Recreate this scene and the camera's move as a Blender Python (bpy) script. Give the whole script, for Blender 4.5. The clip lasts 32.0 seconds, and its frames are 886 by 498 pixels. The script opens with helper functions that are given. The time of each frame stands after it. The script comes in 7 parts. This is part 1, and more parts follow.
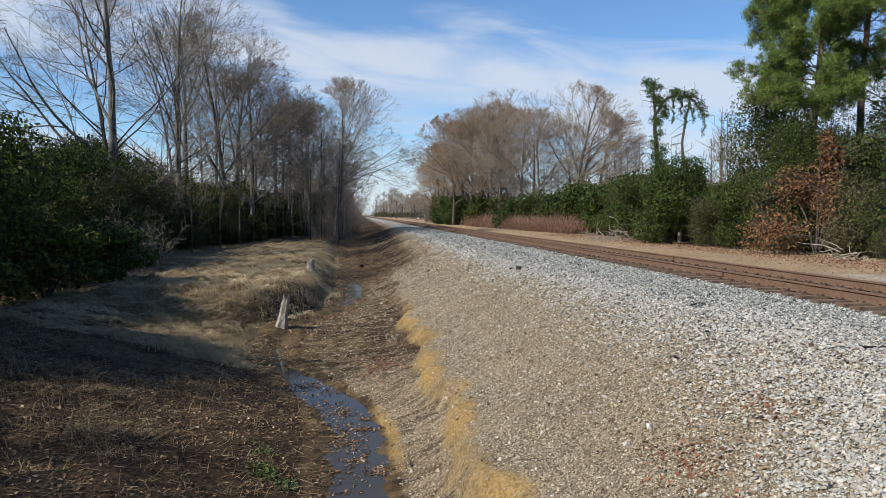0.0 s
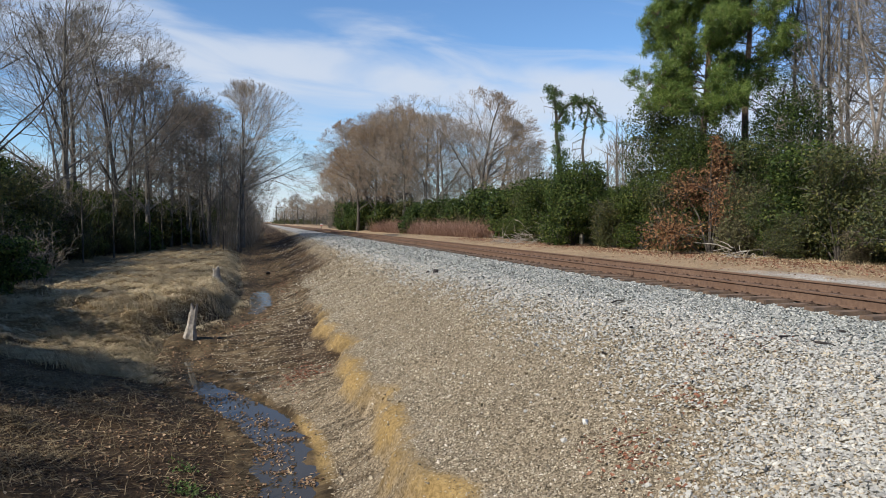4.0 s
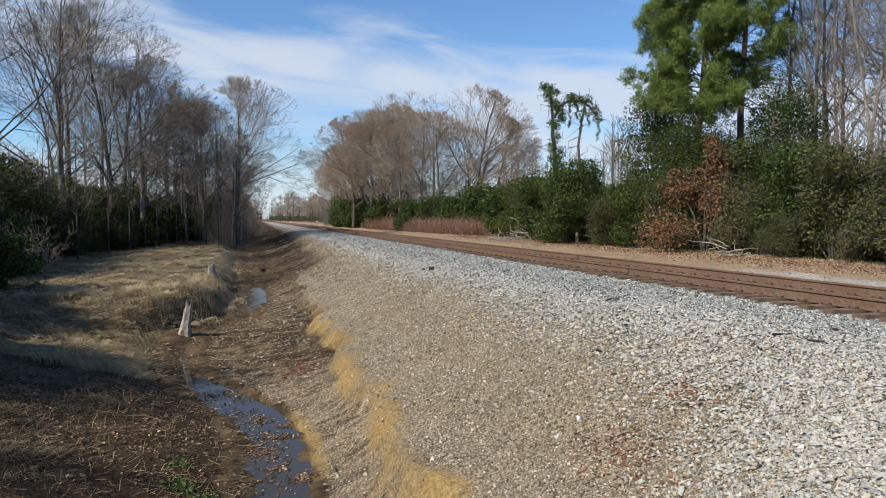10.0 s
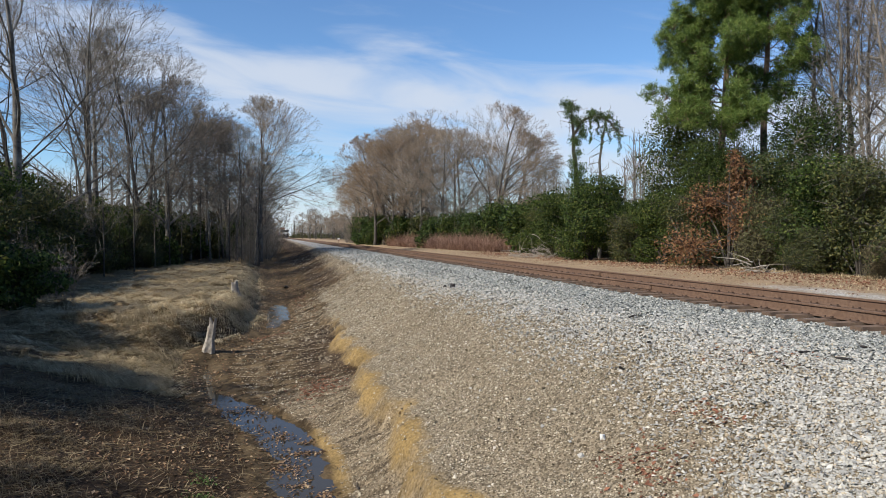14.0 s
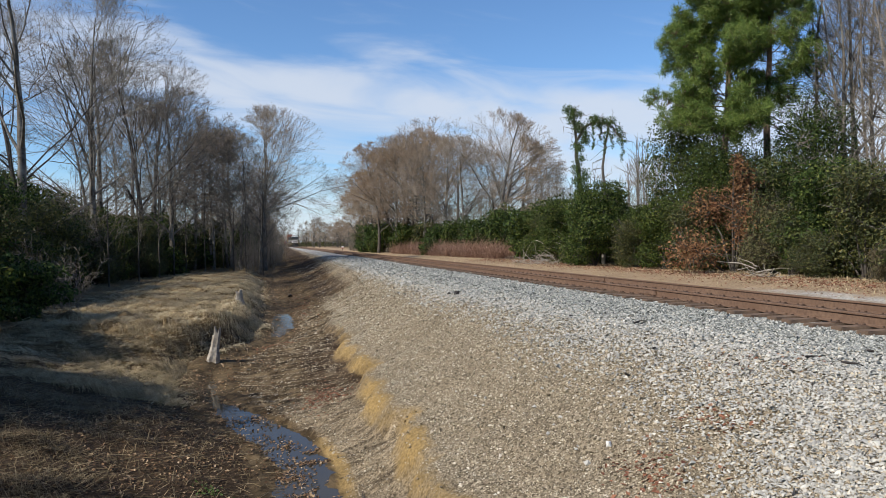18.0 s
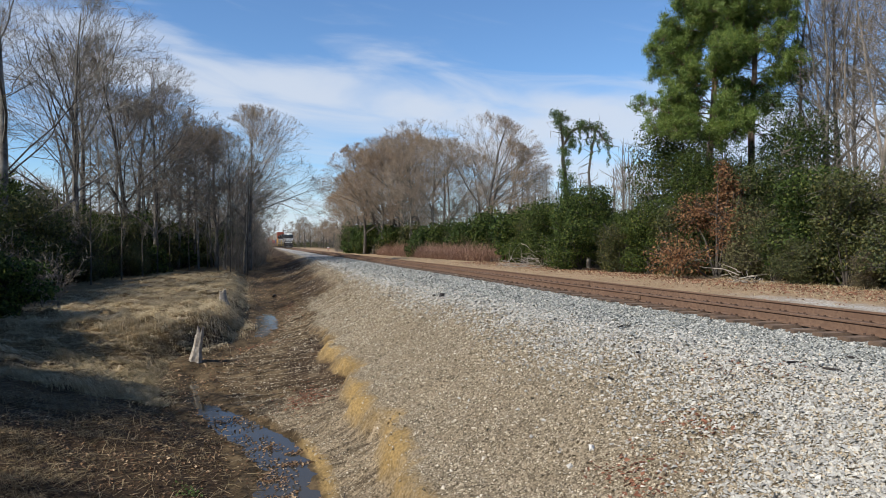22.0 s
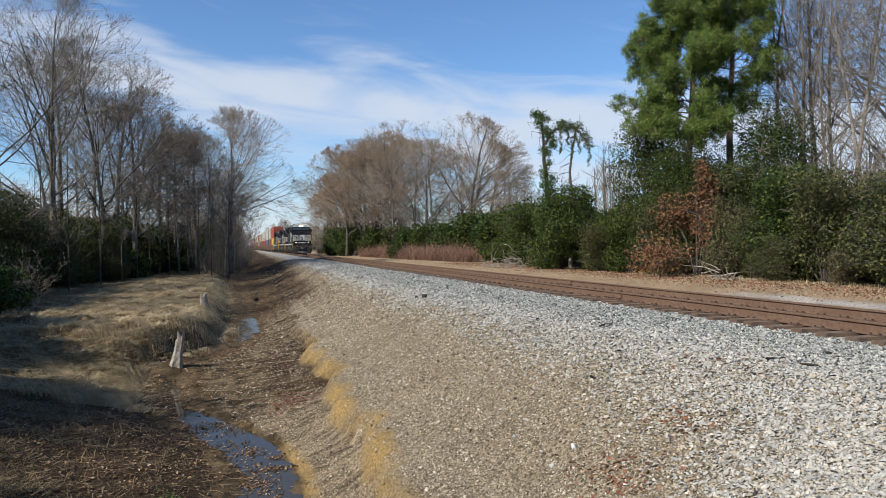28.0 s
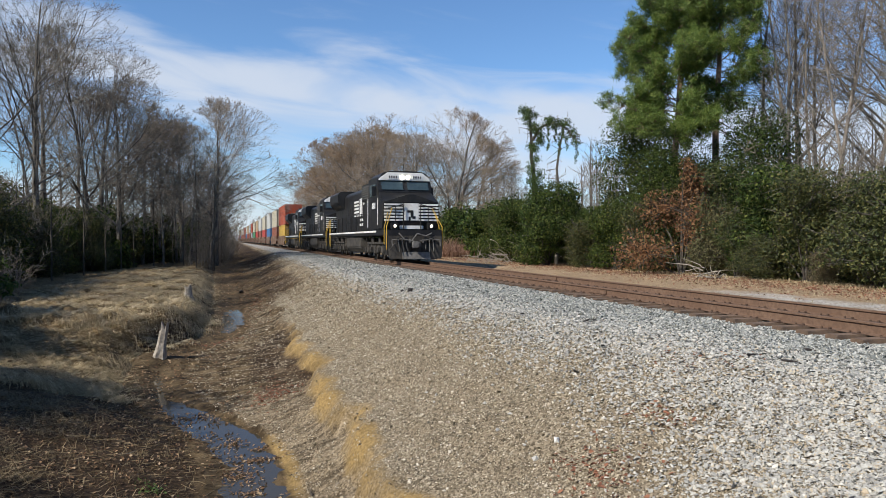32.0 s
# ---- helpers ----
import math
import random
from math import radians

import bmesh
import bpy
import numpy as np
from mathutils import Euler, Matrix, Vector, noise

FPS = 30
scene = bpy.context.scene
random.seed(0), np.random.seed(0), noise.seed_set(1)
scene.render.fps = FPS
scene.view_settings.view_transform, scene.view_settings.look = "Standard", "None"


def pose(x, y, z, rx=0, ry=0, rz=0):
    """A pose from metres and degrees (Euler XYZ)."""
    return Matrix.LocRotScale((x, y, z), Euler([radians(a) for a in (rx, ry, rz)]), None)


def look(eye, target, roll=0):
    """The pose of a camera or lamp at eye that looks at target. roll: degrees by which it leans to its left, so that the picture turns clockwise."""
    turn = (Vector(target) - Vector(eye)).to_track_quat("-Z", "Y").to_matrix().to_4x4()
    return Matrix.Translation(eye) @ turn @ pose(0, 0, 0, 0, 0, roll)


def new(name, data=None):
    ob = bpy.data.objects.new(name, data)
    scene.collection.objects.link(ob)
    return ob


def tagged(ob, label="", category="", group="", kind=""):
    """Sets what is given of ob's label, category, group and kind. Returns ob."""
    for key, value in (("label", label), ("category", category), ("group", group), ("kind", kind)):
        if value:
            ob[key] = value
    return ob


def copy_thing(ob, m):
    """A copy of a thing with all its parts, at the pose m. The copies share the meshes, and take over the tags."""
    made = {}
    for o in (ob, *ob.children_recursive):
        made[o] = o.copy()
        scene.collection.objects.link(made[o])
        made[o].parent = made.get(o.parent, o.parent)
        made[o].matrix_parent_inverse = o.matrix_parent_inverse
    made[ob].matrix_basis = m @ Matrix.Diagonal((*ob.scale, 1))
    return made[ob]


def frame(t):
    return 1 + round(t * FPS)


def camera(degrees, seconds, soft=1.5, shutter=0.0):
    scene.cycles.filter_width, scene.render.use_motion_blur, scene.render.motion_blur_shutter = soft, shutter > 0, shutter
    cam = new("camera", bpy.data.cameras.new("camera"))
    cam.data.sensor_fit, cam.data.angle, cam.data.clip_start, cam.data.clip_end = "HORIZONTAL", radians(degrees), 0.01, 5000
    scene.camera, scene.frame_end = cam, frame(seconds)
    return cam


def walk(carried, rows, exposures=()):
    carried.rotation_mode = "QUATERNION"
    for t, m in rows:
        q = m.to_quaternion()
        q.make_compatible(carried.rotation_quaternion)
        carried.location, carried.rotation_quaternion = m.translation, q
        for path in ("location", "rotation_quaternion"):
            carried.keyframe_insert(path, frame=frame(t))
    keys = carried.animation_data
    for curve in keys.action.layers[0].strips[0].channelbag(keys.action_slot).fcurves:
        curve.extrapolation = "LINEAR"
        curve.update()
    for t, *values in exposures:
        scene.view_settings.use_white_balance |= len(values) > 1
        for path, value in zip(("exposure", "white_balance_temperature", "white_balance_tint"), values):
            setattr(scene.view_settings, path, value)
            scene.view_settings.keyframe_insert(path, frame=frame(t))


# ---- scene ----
cam = camera(62.98, 32.0, soft=0.75)
PATH = [
    (0, 0.354, -0.152, 1.227, 87.292, -0.404, -6.955),
    (0.5, 0.327, -0.151, 1.229, 86.418, -0.02, -6.466),
    (1, 0.328, -0.091, 1.232, 86.782, 0.33, -6.676),
    (1.5, 0.317, 0.008, 1.234, 87.803, 0.22, -7.589),
    (2, 0.288, 0.075, 1.193, 88.448, -0.611, -9.6),
    (2.5, 0.122, 0.057, 1.167, 88.06, 1.941, -14.14),
    (4.5, 0.001, 0.008, 1.175, 87.68, -0.053, -14.559),
    (5, -0.002, -0.004, 1.172, 87.633, -0.169, -14.504),
    (5.5, -0.001, 0.008, 1.167, 87.714, 0.146, -14.691),
    (6, -0.002, -0.002, 1.176, 87.547, 0.231, -14.871),
    (6.5, 0.003, 0.005, 1.175, 87.853, 0.361, -15.001),
    (7, 0.004, -0.002, 1.181, 87.907, 0.257, -15.084),
    (7.5, 0.016, 0.011, 1.164, 88.06, 0.229, -15.22),
    (8, -0.011, 0.006, 1.17, 87.879, 0.129, -15.944),
    (8.5, -0.005, 0, 1.17, 87.646, -0.032, -15.372),
    (9, -0, 0, 1.17, 87.494, -0.004, -15.117),
    (9.5, -0.011, 0, 1.17, 87.516, 0.046, -15.201),
    (10, 0.006, 0.004, 1.167, 87.557, 0.019, -15.006),
    (10.5, -0.002, 0, 1.17, 87.516, 0.032, -15.088),
    (11, 0.001, -0.007, 1.174, 87.725, 0.078, -15.067),
    (11.5, -0.006, -0.019, 1.176, 87.814, 0.24, -14.799),
    (12, -0.006, -0.017, 1.174, 87.473, 0.326, -14.524),
    (12.5, 0.008, -0.004, 1.177, 87.371, 0.203, -14.673),
    (13, -0.007, -0.006, 1.182, 88.093, 0.21, -14.403),
    (13.5, 0.003, -0.004, 1.179, 88.721, 0.255, -13.617),
    (14, -0.004, -0.023, 1.177, 88.881, 0.27, -13.337),
    (14.5, 0.002, -0.03, 1.182, 89.18, 0.385, -13.176),
    (16.5, 0.005, -0.011, 1.175, 89.456, 0.116, -13.052),
    (17, -0.014, -0.021, 1.179, 89.473, 0.411, -12.617),
    (17.5, -0.003, -0.014, 1.172, 89.504, 0.593, -12.632),
    (18, 0.003, -0.014, 1.183, 89.44, 0.817, -13.034),
    (18.5, 0.023, -0, 1.178, 89.189, 0.68, -13.232),
    (19, 0.009, -0, 1.17, 89.65, 0.427, -13.338),
    (19.5, -0.002, -0.014, 1.171, 89.377, 0.225, -13.5),
    (20, -0.005, -0.011, 1.17, 89.371, 0.218, -13.634),
    (20.5, -0.004, -0.008, 1.17, 89.319, 0.117, -13.557),
    (21, -0.002, -0.004, 1.172, 89.387, 0.062, -13.726),
    (21.5, -0.003, -0.006, 1.181, 89.566, 0.096, -13.934),
    (22, 0.008, 0.001, 1.175, 89.619, 0.043, -14.155),
    (22.5, 0.005, -0.002, 1.176, 89.561, -0.052, -14.074),
    (23, 0.002, -0.003, 1.171, 89.499, -0.077, -14.138),
    (23.5, -0, -0.004, 1.172, 89.354, 0.033, -14.225),
    (24, 0.001, 0.008, 1.171, 89.261, 0.11, -13.966),
    (24.5, 0.008, 0.009, 1.168, 89.327, 0.184, -14.188),
    (25, 0.005, 0.005, 1.17, 89.129, 0.225, -14.014),
    (25.5, 0.013, 0.002, 1.174, 89.393, 0.597, -14.522),
    (26, 0.026, 0.001, 1.169, 89.391, 0.699, -14.881),
    (26.5, 0.041, 0.011, 1.171, 89.68, 0.76, -15.305),
    (28.5, 0.03, 0.001, 1.178, 89.682, 0.617, -15.696),
    (29, 0.027, -0.012, 1.173, 89.657, 0.553, -16.126),
    (29.5, 0.036, -0.002, 1.17, 89.582, 0.546, -16.112),
    (30, 0.041, -0.016, 1.174, 89.65, 0.452, -16.093),
    (30.5, 0.041, -0.012, 1.167, 89.415, 0.507, -16.25),
    (31, 0.041, -0.006, 1.171, 89.425, 0.346, -16.334),
    (31.5, 0.045, -0.009, 1.167, 89.396, 0.274, -16.493),
    (32, 0.036, -0.011, 1.155, 89.29, -0.065, -16.583),
]
walk(cam, [(t, pose(*p)) for t, *p in PATH])

# ---- light ----
SUN_EL, SUN_AZ = 40.0, -112.0          # degrees; azimuth from +y towards +x
sky_world = bpy.data.worlds.new("sky")
scene.world = sky_world
sky_world.use_nodes = True


def build_sky():
    nt = sky_world.node_tree
    nt.nodes.clear()
    N, L = nt.nodes.new, nt.links.new
    out, bg = N("ShaderNodeOutputWorld"), N("ShaderNodeBackground")
    sky = N("ShaderNodeTexSky")
    sky.sky_type, sky.sun_disc = "NISHITA", False
    sky.sun_elevation, sky.sun_rotation = radians(SUN_EL), radians(SUN_AZ)
    sky.air_density, sky.dust_density, sky.ozone_density = 1.0, 0.0, 3.5
    co = N("ShaderNodeTexCoord")
    sep = N("ShaderNodeSeparateXYZ")
    L(co.outputs["Generated"], sep.inputs[0])

    def m(op, a, b=None):
        n = N("ShaderNodeMath")
        n.operation = op
        for i, v in enumerate((a, b)):
            if v is None:
                continue
            if isinstance(v, (int, float)):
                n.inputs[i].default_value = v
            else:
                L(v, n.inputs[i])
        return n.outputs[0]

    az = m("ARCTAN2", sep.outputs[0], sep.outputs[1])
    el = m("ARCSINE", sep.outputs[2])
    comb = N("ShaderNodeCombineXYZ")
    tilt = m("ADD", el, m("MULTIPLY", az, 0.11))
    L(m("MULTIPLY", az, 2.2), comb.inputs[0])
    L(m("MULTIPLY", tilt, 11.0), comb.inputs[1])
    noi = N("ShaderNodeTexNoise")
    noi.inputs["Scale"].default_value, noi.inputs["Detail"].default_value = 1.9, 10
    noi.inputs["Roughness"].default_value, noi.inputs["Distortion"].default_value = 0.52, 0.7
    L(comb.outputs[0], noi.inputs["Vector"])
    # a broad streaky bank of thin cloud, densest about twelve degrees up
    d = m("SUBTRACT", tilt, 0.208)
    bank = m("POWER", 2.718, m("MULTIPLY", m("MULTIPLY", d, d), -330.0))
    low = m("POWER", 2.718, m("MULTIPLY", m("MAXIMUM", el, 0.0), -9.0))
    amount = m("ADD", m("MULTIPLY", bank, 0.36), m("MULTIPLY", low, 0.50))
    v = m("ADD", noi.outputs[0], amount)
    ramp = N("ShaderNodeMapRange")
    ramp.interpolation_type = "SMOOTHSTEP"
    ramp.inputs[1].default_value, ramp.inputs[2].default_value = 0.56, 1.02
    ramp.inputs[3].default_value, ramp.inputs[4].default_value = 0.0, 0.86
    L(v, ramp.inputs[0])
    mix = N("ShaderNodeMix")
    mix.data_type = "RGBA"
    L(ramp.outputs[0], mix.inputs["Factor"])
    tint = N("ShaderNodeMix")
    tint.data_type, tint.blend_type = "RGBA", "MULTIPLY"
    tint.inputs["Factor"].default_value, tint.inputs["B"].default_value = 1.0, (0.93, 1.14, 1.34, 1)
    L(sky.outputs[0], tint.inputs["A"])
    L(tint.outputs["Result"], mix.inputs["A"])
    mix.inputs["B"].default_value = (6.1, 6.7, 7.7, 1)
    L(mix.outputs["Result"], bg.inputs[0])
    bg.inputs[1].default_value = 0.094
    L(bg.outputs[0], out.inputs[0])


build_sky()
sun = new("sun", bpy.data.lights.new("sun", "SUN"))
sun.data.energy, sun.data.angle, sun.data.color = 5.0, radians(0.55), (1.0, 0.94, 0.84)
_e, _a = radians(SUN_EL), radians(SUN_AZ)
SUNWARD = Vector((math.sin(_a) * math.cos(_e), math.cos(_a) * math.cos(_e), math.sin(_e)))
sun.matrix_world = look(SUNWARD * 80, (0, 0, 0))
scene.view_settings.exposure = 0.22

# ---- materials ----


def node_mat(name, rough=0.8, metal=0.0, spec=0.3):
    ma = bpy.data.materials.new(name)
    ma.use_nodes = True
    b = ma.node_tree.nodes["Principled BSDF"]
    b.inputs["Roughness"].default_value, b.inputs["Metallic"].default_value = rough, metal
    b.inputs["Specular IOR Level"].default_value = spec
    return ma, ma.node_tree, b


def ramp_node(nt, stops):
    r = nt.nodes.new("ShaderNodeValToRGB")
    e = r.color_ramp.elements
    while len(e) < len(stops):
        e.new(0.5)
    for k, (p, c) in zip(e, stops):
        k.position, k.color = p, (*c, 1)
    return r


def noise_node(nt, scale, detail=4, rough=0.55, dist=0.0, vec=None):
    n = nt.nodes.new("ShaderNodeTexNoise")
    n.inputs["Scale"].default_value, n.inputs["Detail"].default_value = scale, detail
    n.inputs["Roughness"].default_value, n.inputs["Distortion"].default_value = rough, dist
    if vec is None:
        c = nt.nodes.new("ShaderNodeTexCoord")
        vec = c.outputs["Object"]
    nt.links.new(vec, n.inputs["Vector"])
    return n


def mix_col(nt, fac, a, b, kind="MIX"):
    n = nt.nodes.new("ShaderNodeMix")
    n.data_type, n.blend_type = "RGBA", kind
    for s, v in (("Factor", fac), ("A", a), ("B", b)):
        if isinstance(v, (int, float)):
            n.inputs[s].default_value = v
        elif isinstance(v, tuple):
            n.inputs[s].default_value = (*v, 1)
        else:
            nt.links.new(v, n.inputs[s])
    return n.outputs["Result"]


def bump(nt, b, height, strength=0.4, dist=0.02):
    n = nt.nodes.new("ShaderNodeBump")
    n.inputs["Strength"].default_value, n.inputs["Distance"].default_value = strength, dist
    nt.links.new(height, n.inputs["Height"])
    nt.links.new(n.outputs[0], b.inputs["Normal"])


def surface(name, c1, c2, scale=6.0, rough=0.8, metal=0.0, stain=None, stain_scale=1.1, bump_s=0.3, bump_d=0.01, spec=0.3):
    """Two colours in fine grain, a larger stain over them, and relief."""
    ma, nt, b = node_mat(name, rough, metal, spec)
    n = noise_node(nt, scale, 6)
    r = ramp_node(nt, [(0.32, c1), (0.68, c2)])
    nt.links.new(n.outputs[0], r.inputs[0])
    col = r.outputs[0]
    if stain:
        s = noise_node(nt, stain_scale, 5, 0.6, 0.4)
        sr = ramp_node(nt, [(0.45, (0, 0, 0)), (0.68, (1, 1, 1))])
        nt.links.new(s.outputs[0], sr.inputs[0])
        col = mix_col(nt, sr.outputs[0], col, stain)
    nt.links.new(col, b.inputs["Base Color"])
    bump(nt, b, n.outputs[0], bump_s, bump_d)
    return ma


def island_mat(name, stops, rough=0.7, spec=0.3, trans=0.0, grain=0.0, tint=None):
    """Colour that varies from piece to piece, and a little from thing to thing."""
    ma, nt, b = node_mat(name, rough, 0, spec)
    g = nt.nodes.new("ShaderNodeNewGeometry")
    r = ramp_node(nt, stops)
    nt.links.new(g.outputs["Random Per Island"], r.inputs[0])
    col = r.outputs[0]
    o = nt.nodes.new("ShaderNodeObjectInfo")
    if tint:
        col = mix_col(nt, o.outputs["Random"], col, mix_col(nt, 1.0, col, tint, "MULTIPLY"))
    if grain:
        n = noise_node(nt, grain, 4)
        rr = ramp_node(nt, [(0.3, (0.7, 0.7, 0.7)), (0.7, (1.2, 1.2, 1.2))])
        nt.links.new(n.outputs[0], rr.inputs[0])
        col = mix_col(nt, 1.0, col, rr.outputs[0], "MULTIPLY")
    nt.links.new(col, b.inputs["Base Color"])
    if trans:
        t = nt.nodes.new("ShaderNodeBsdfTranslucent")
        nt.links.new(col, t.inputs[0])
        mx = nt.nodes.new("ShaderNodeMixShader")
        mx.inputs[0].default_value = trans
        nt.links.new(b.outputs[0], mx.inputs[1])
        nt.links.new(t.outputs[0], mx.inputs[2])
        nt.links.new(mx.outputs[0], nt.nodes["Material Output"].inputs[0])
    return ma


def glow(name, col, strength):
    ma, nt, b = node_mat(name, 0.3)
    b.inputs["Base Color"].default_value = (*col, 1)
    b.inputs["Emission Color"].default_value = (*col, 1)
    b.inputs["Emission Strength"].default_value = strength
    return ma


M_BARK = surface("bark", (0.05, 0.043, 0.035), (0.14, 0.124, 0.104), 9, 0.9, stain=(0.24, 0.225, 0.20), bump_s=0.6)
M_BARK_DARK = surface("bark_dark", (0.03, 0.025, 0.021), (0.085, 0.072, 0.06), 9, 0.9, stain=(0.12, 0.11, 0.09), bump_s=0.6)
# bark lightened so that sunlight on the limbs is part of its colour
M_BARK_SUNLIT = surface("sunlit_bark", (0.17, 0.14, 0.11), (0.36, 0.31, 0.26), 9, 0.9, stain=(0.12, 0.10, 0.08), bump_s=0.6)
M_TWIG = island_mat("twig", [(0, (0.11, 0.096, 0.079)), (0.6, (0.20, 0.178, 0.148)), (1, (0.33, 0.30, 0.255))], 0.85, tint=(0.85, 0.75, 0.68))
M_TWIG_RUST = island_mat("twig_rust", [(0, (0.165, 0.135, 0.105)), (0.6, (0.29, 0.238, 0.187)), (1, (0.43, 0.37, 0.30))], 0.85, tint=(1.0, 0.88, 0.75))
M_TWIG_TAN = island_mat("twig_tan", [(0, (0.11, 0.094, 0.076)), (0.6, (0.20, 0.174, 0.143)), (1, (0.33, 0.295, 0.245))], 0.85, tint=(0.95, 0.9, 0.84))
M_PINE_BARK = surface("pine_bark", (0.13, 0.085, 0.06), (0.27, 0.18, 0.13), 7, 0.9, stain=(0.10, 0.075, 0.06), bump_s=0.7)
M_LEAF_DARK = island_mat("evergreen_leaf", [(0, (0.012, 0.024, 0.007)), (0.55, (0.040, 0.072, 0.015)), (0.85, (0.085, 0.125, 0.028)), (1, (0.14, 0.165, 0.045))], 0.6, 0.2, 0.28, tint=(1.2, 1.0, 0.8))
M_LEAF_OLIVE = island_mat("olive_leaf", [(0, (0.026, 0.038, 0.013)), (0.55, (0.064, 0.08, 0.024)), (0.9, (0.115, 0.12, 0.036)), (1, (0.17, 0.155, 0.05))], 0.55, 0.3, 0.25, tint=(1.0, 0.85, 0.75))
M_LEAF_RUST = island_mat("dead_leaf", [(0, (0.12, 0.055, 0.028)), (0.5, (0.21, 0.105, 0.05)), (1, (0.30, 0.175, 0.085))], 0.75, 0.2, 0.2)
M_LEAF_TAN = island_mat("tan_leaf", [(0, (0.20, 0.13, 0.07)), (0.5, (0.32, 0.21, 0.12)), (1, (0.40, 0.29, 0.18))], 0.8, 0.2, 0.2)
M_LEAF_ORANGE = island_mat("orange_leaf", [(0, (0.16, 0.085, 0.04)), (0.5, (0.28, 0.16, 0.078)), (1, (0.40, 0.26, 0.135))], 0.8, 0.2, 0.2)
M_NEEDLE = island_mat("pine_needle", [(0, (0.06, 0.105, 0.02)), (0.6, (0.145, 0.21, 0.042)), (1, (0.25, 0.30, 0.075))], 0.5, 0.35, 0.3)
# dead grass of the near flat, with the shade there put into its colour
M_GRASS_SHADE = island_mat("shade_dulled_grass", [(0, (0.10, 0.075, 0.042)), (0.5, (0.19, 0.145, 0.085)), (1, (0.30, 0.235, 0.145))], 0.85, 0.2, 0.2)
M_WEED_BROWN = island_mat("brown_weed", [(0, (0.07, 0.05, 0.03)), (0.6, (0.14, 0.10, 0.062)), (1, (0.24, 0.18, 0.115))], 0.85, 0.2, 0.15)
M_STRAW = island_mat("pale_straw", [(0, (0.34, 0.26, 0.15)), (0.5, (0.54, 0.44, 0.28)), (1, (0.70, 0.60, 0.42))], 0.85, 0.2, 0.25)
M_GRASS = island_mat("dry_grass", [(0, (0.22, 0.165, 0.088)), (0.5, (0.45, 0.36, 0.215)), (1, (0.64, 0.53, 0.35))], 0.85, 0.2, 0.25)
M_BRUSH = island_mat("withered_brush", [(0, (0.075, 0.058, 0.038)), (0.5, (0.145, 0.112, 0.072)), (0.85, (0.20, 0.155, 0.095)), (1, (0.10, 0.12, 0.045))], 0.85, 0.2, 0.2, tint=(0.8, 0.95, 0.7))
# brush again, with the deep shade under the trees put into its colour
M_SHADE_BRUSH = island_mat("shade_darkened_brush", [(0, (0.024, 0.022, 0.014)), (0.5, (0.05, 0.045, 0.029)), (0.8, (0.038, 0.052, 0.018)), (1, (0.10, 0.084, 0.056))], 0.85, 0.2, 0.2)
M_BROOM = island_mat("red_brown_grass", [(0, (0.14, 0.075, 0.052)), (0.5, (0.27, 0.16, 0.112)), (1, (0.42, 0.28, 0.20))], 0.85, 0.2, 0.2)
M_VINE = island_mat("vine_leaf", [(0, (0.035, 0.065, 0.018)), (0.6, (0.075, 0.12, 0.03)), (1, (0.14, 0.19, 0.05))], 0.6, 0.2, 0.35)
M_WEED = island_mat("green_weed", [(0, (0.06, 0.10, 0.025)), (1, (0.15, 0.21, 0.06))], 0.6, 0.3, 0.3)
M_STONE_GREY = island_mat("grey_ballast_stone", [(0, (0.13, 0.137, 0.128)), (0.3, (0.235, 0.243, 0.225)), (0.65, (0.345, 0.35, 0.32)), (0.9, (0.46, 0.445, 0.39)), (1, (0.57, 0.55, 0.5))], 0.85, 0.25, grain=22)
M_STONE = island_mat("ballast_stone", [(0, (0.25, 0.243, 0.225)), (0.2, (0.35, 0.34, 0.31)), (0.5, (0.43, 0.418, 0.378)), (0.8, (0.50, 0.482, 0.43)), (0.92, (0.41, 0.33, 0.22)), (1, (0.60, 0.58, 0.53))], 0.85, 0.25, grain=22)
M_GRAVEL = island_mat("brown_gravel", [(0, (0.13, 0.105, 0.072)), (0.3, (0.25, 0.205, 0.142)), (0.65, (0.385, 0.325, 0.232)), (0.92, (0.50, 0.435, 0.32)), (1, (0.64, 0.59, 0.50))], 0.9, 0.2, grain=30)
M_RUST = surface("rusted_rail", (0.105, 0.063, 0.042), (0.18, 0.112, 0.074), 14, 0.85, 0.0, stain=(0.125, 0.074, 0.048), bump_s=0.2)
M_RUST_DARK = surface("dark_rust", (0.06, 0.038, 0.027), (0.11, 0.07, 0.047), 14, 0.9, 0.0, stain=(0.075, 0.045, 0.03), bump_s=0.2)
M_RAILTOP = surface("worn_rail_head", (0.20, 0.15, 0.12), (0.34, 0.29, 0.26), 10, 0.4, 0.7, bump_s=0.05)
M_TIE = surface("weathered_tie", (0.075, 0.052, 0.038), (0.17, 0.12, 0.085), 8, 0.9, stain=(0.20, 0.13, 0.085), bump_s=0.6)
M_DEADWOOD = surface("weathered_wood", (0.22, 0.19, 0.155), (0.42, 0.38, 0.32), 12, 0.85, stain=(0.16, 0.13, 0.10), stain_scale=4, bump_s=0.8)
M_BLACKWOOD = surface("charred_wood", (0.02, 0.018, 0.016), (0.06, 0.05, 0.045), 18, 0.8, bump_s=0.6)
M_LITTER = island_mat("leaf_litter", [(0, (0.08, 0.046, 0.026)), (0.5, (0.20, 0.12, 0.066)), (0.85, (0.32, 0.215, 0.128)), (1, (0.45, 0.34, 0.22))], 0.85, 0.2, 0.1)
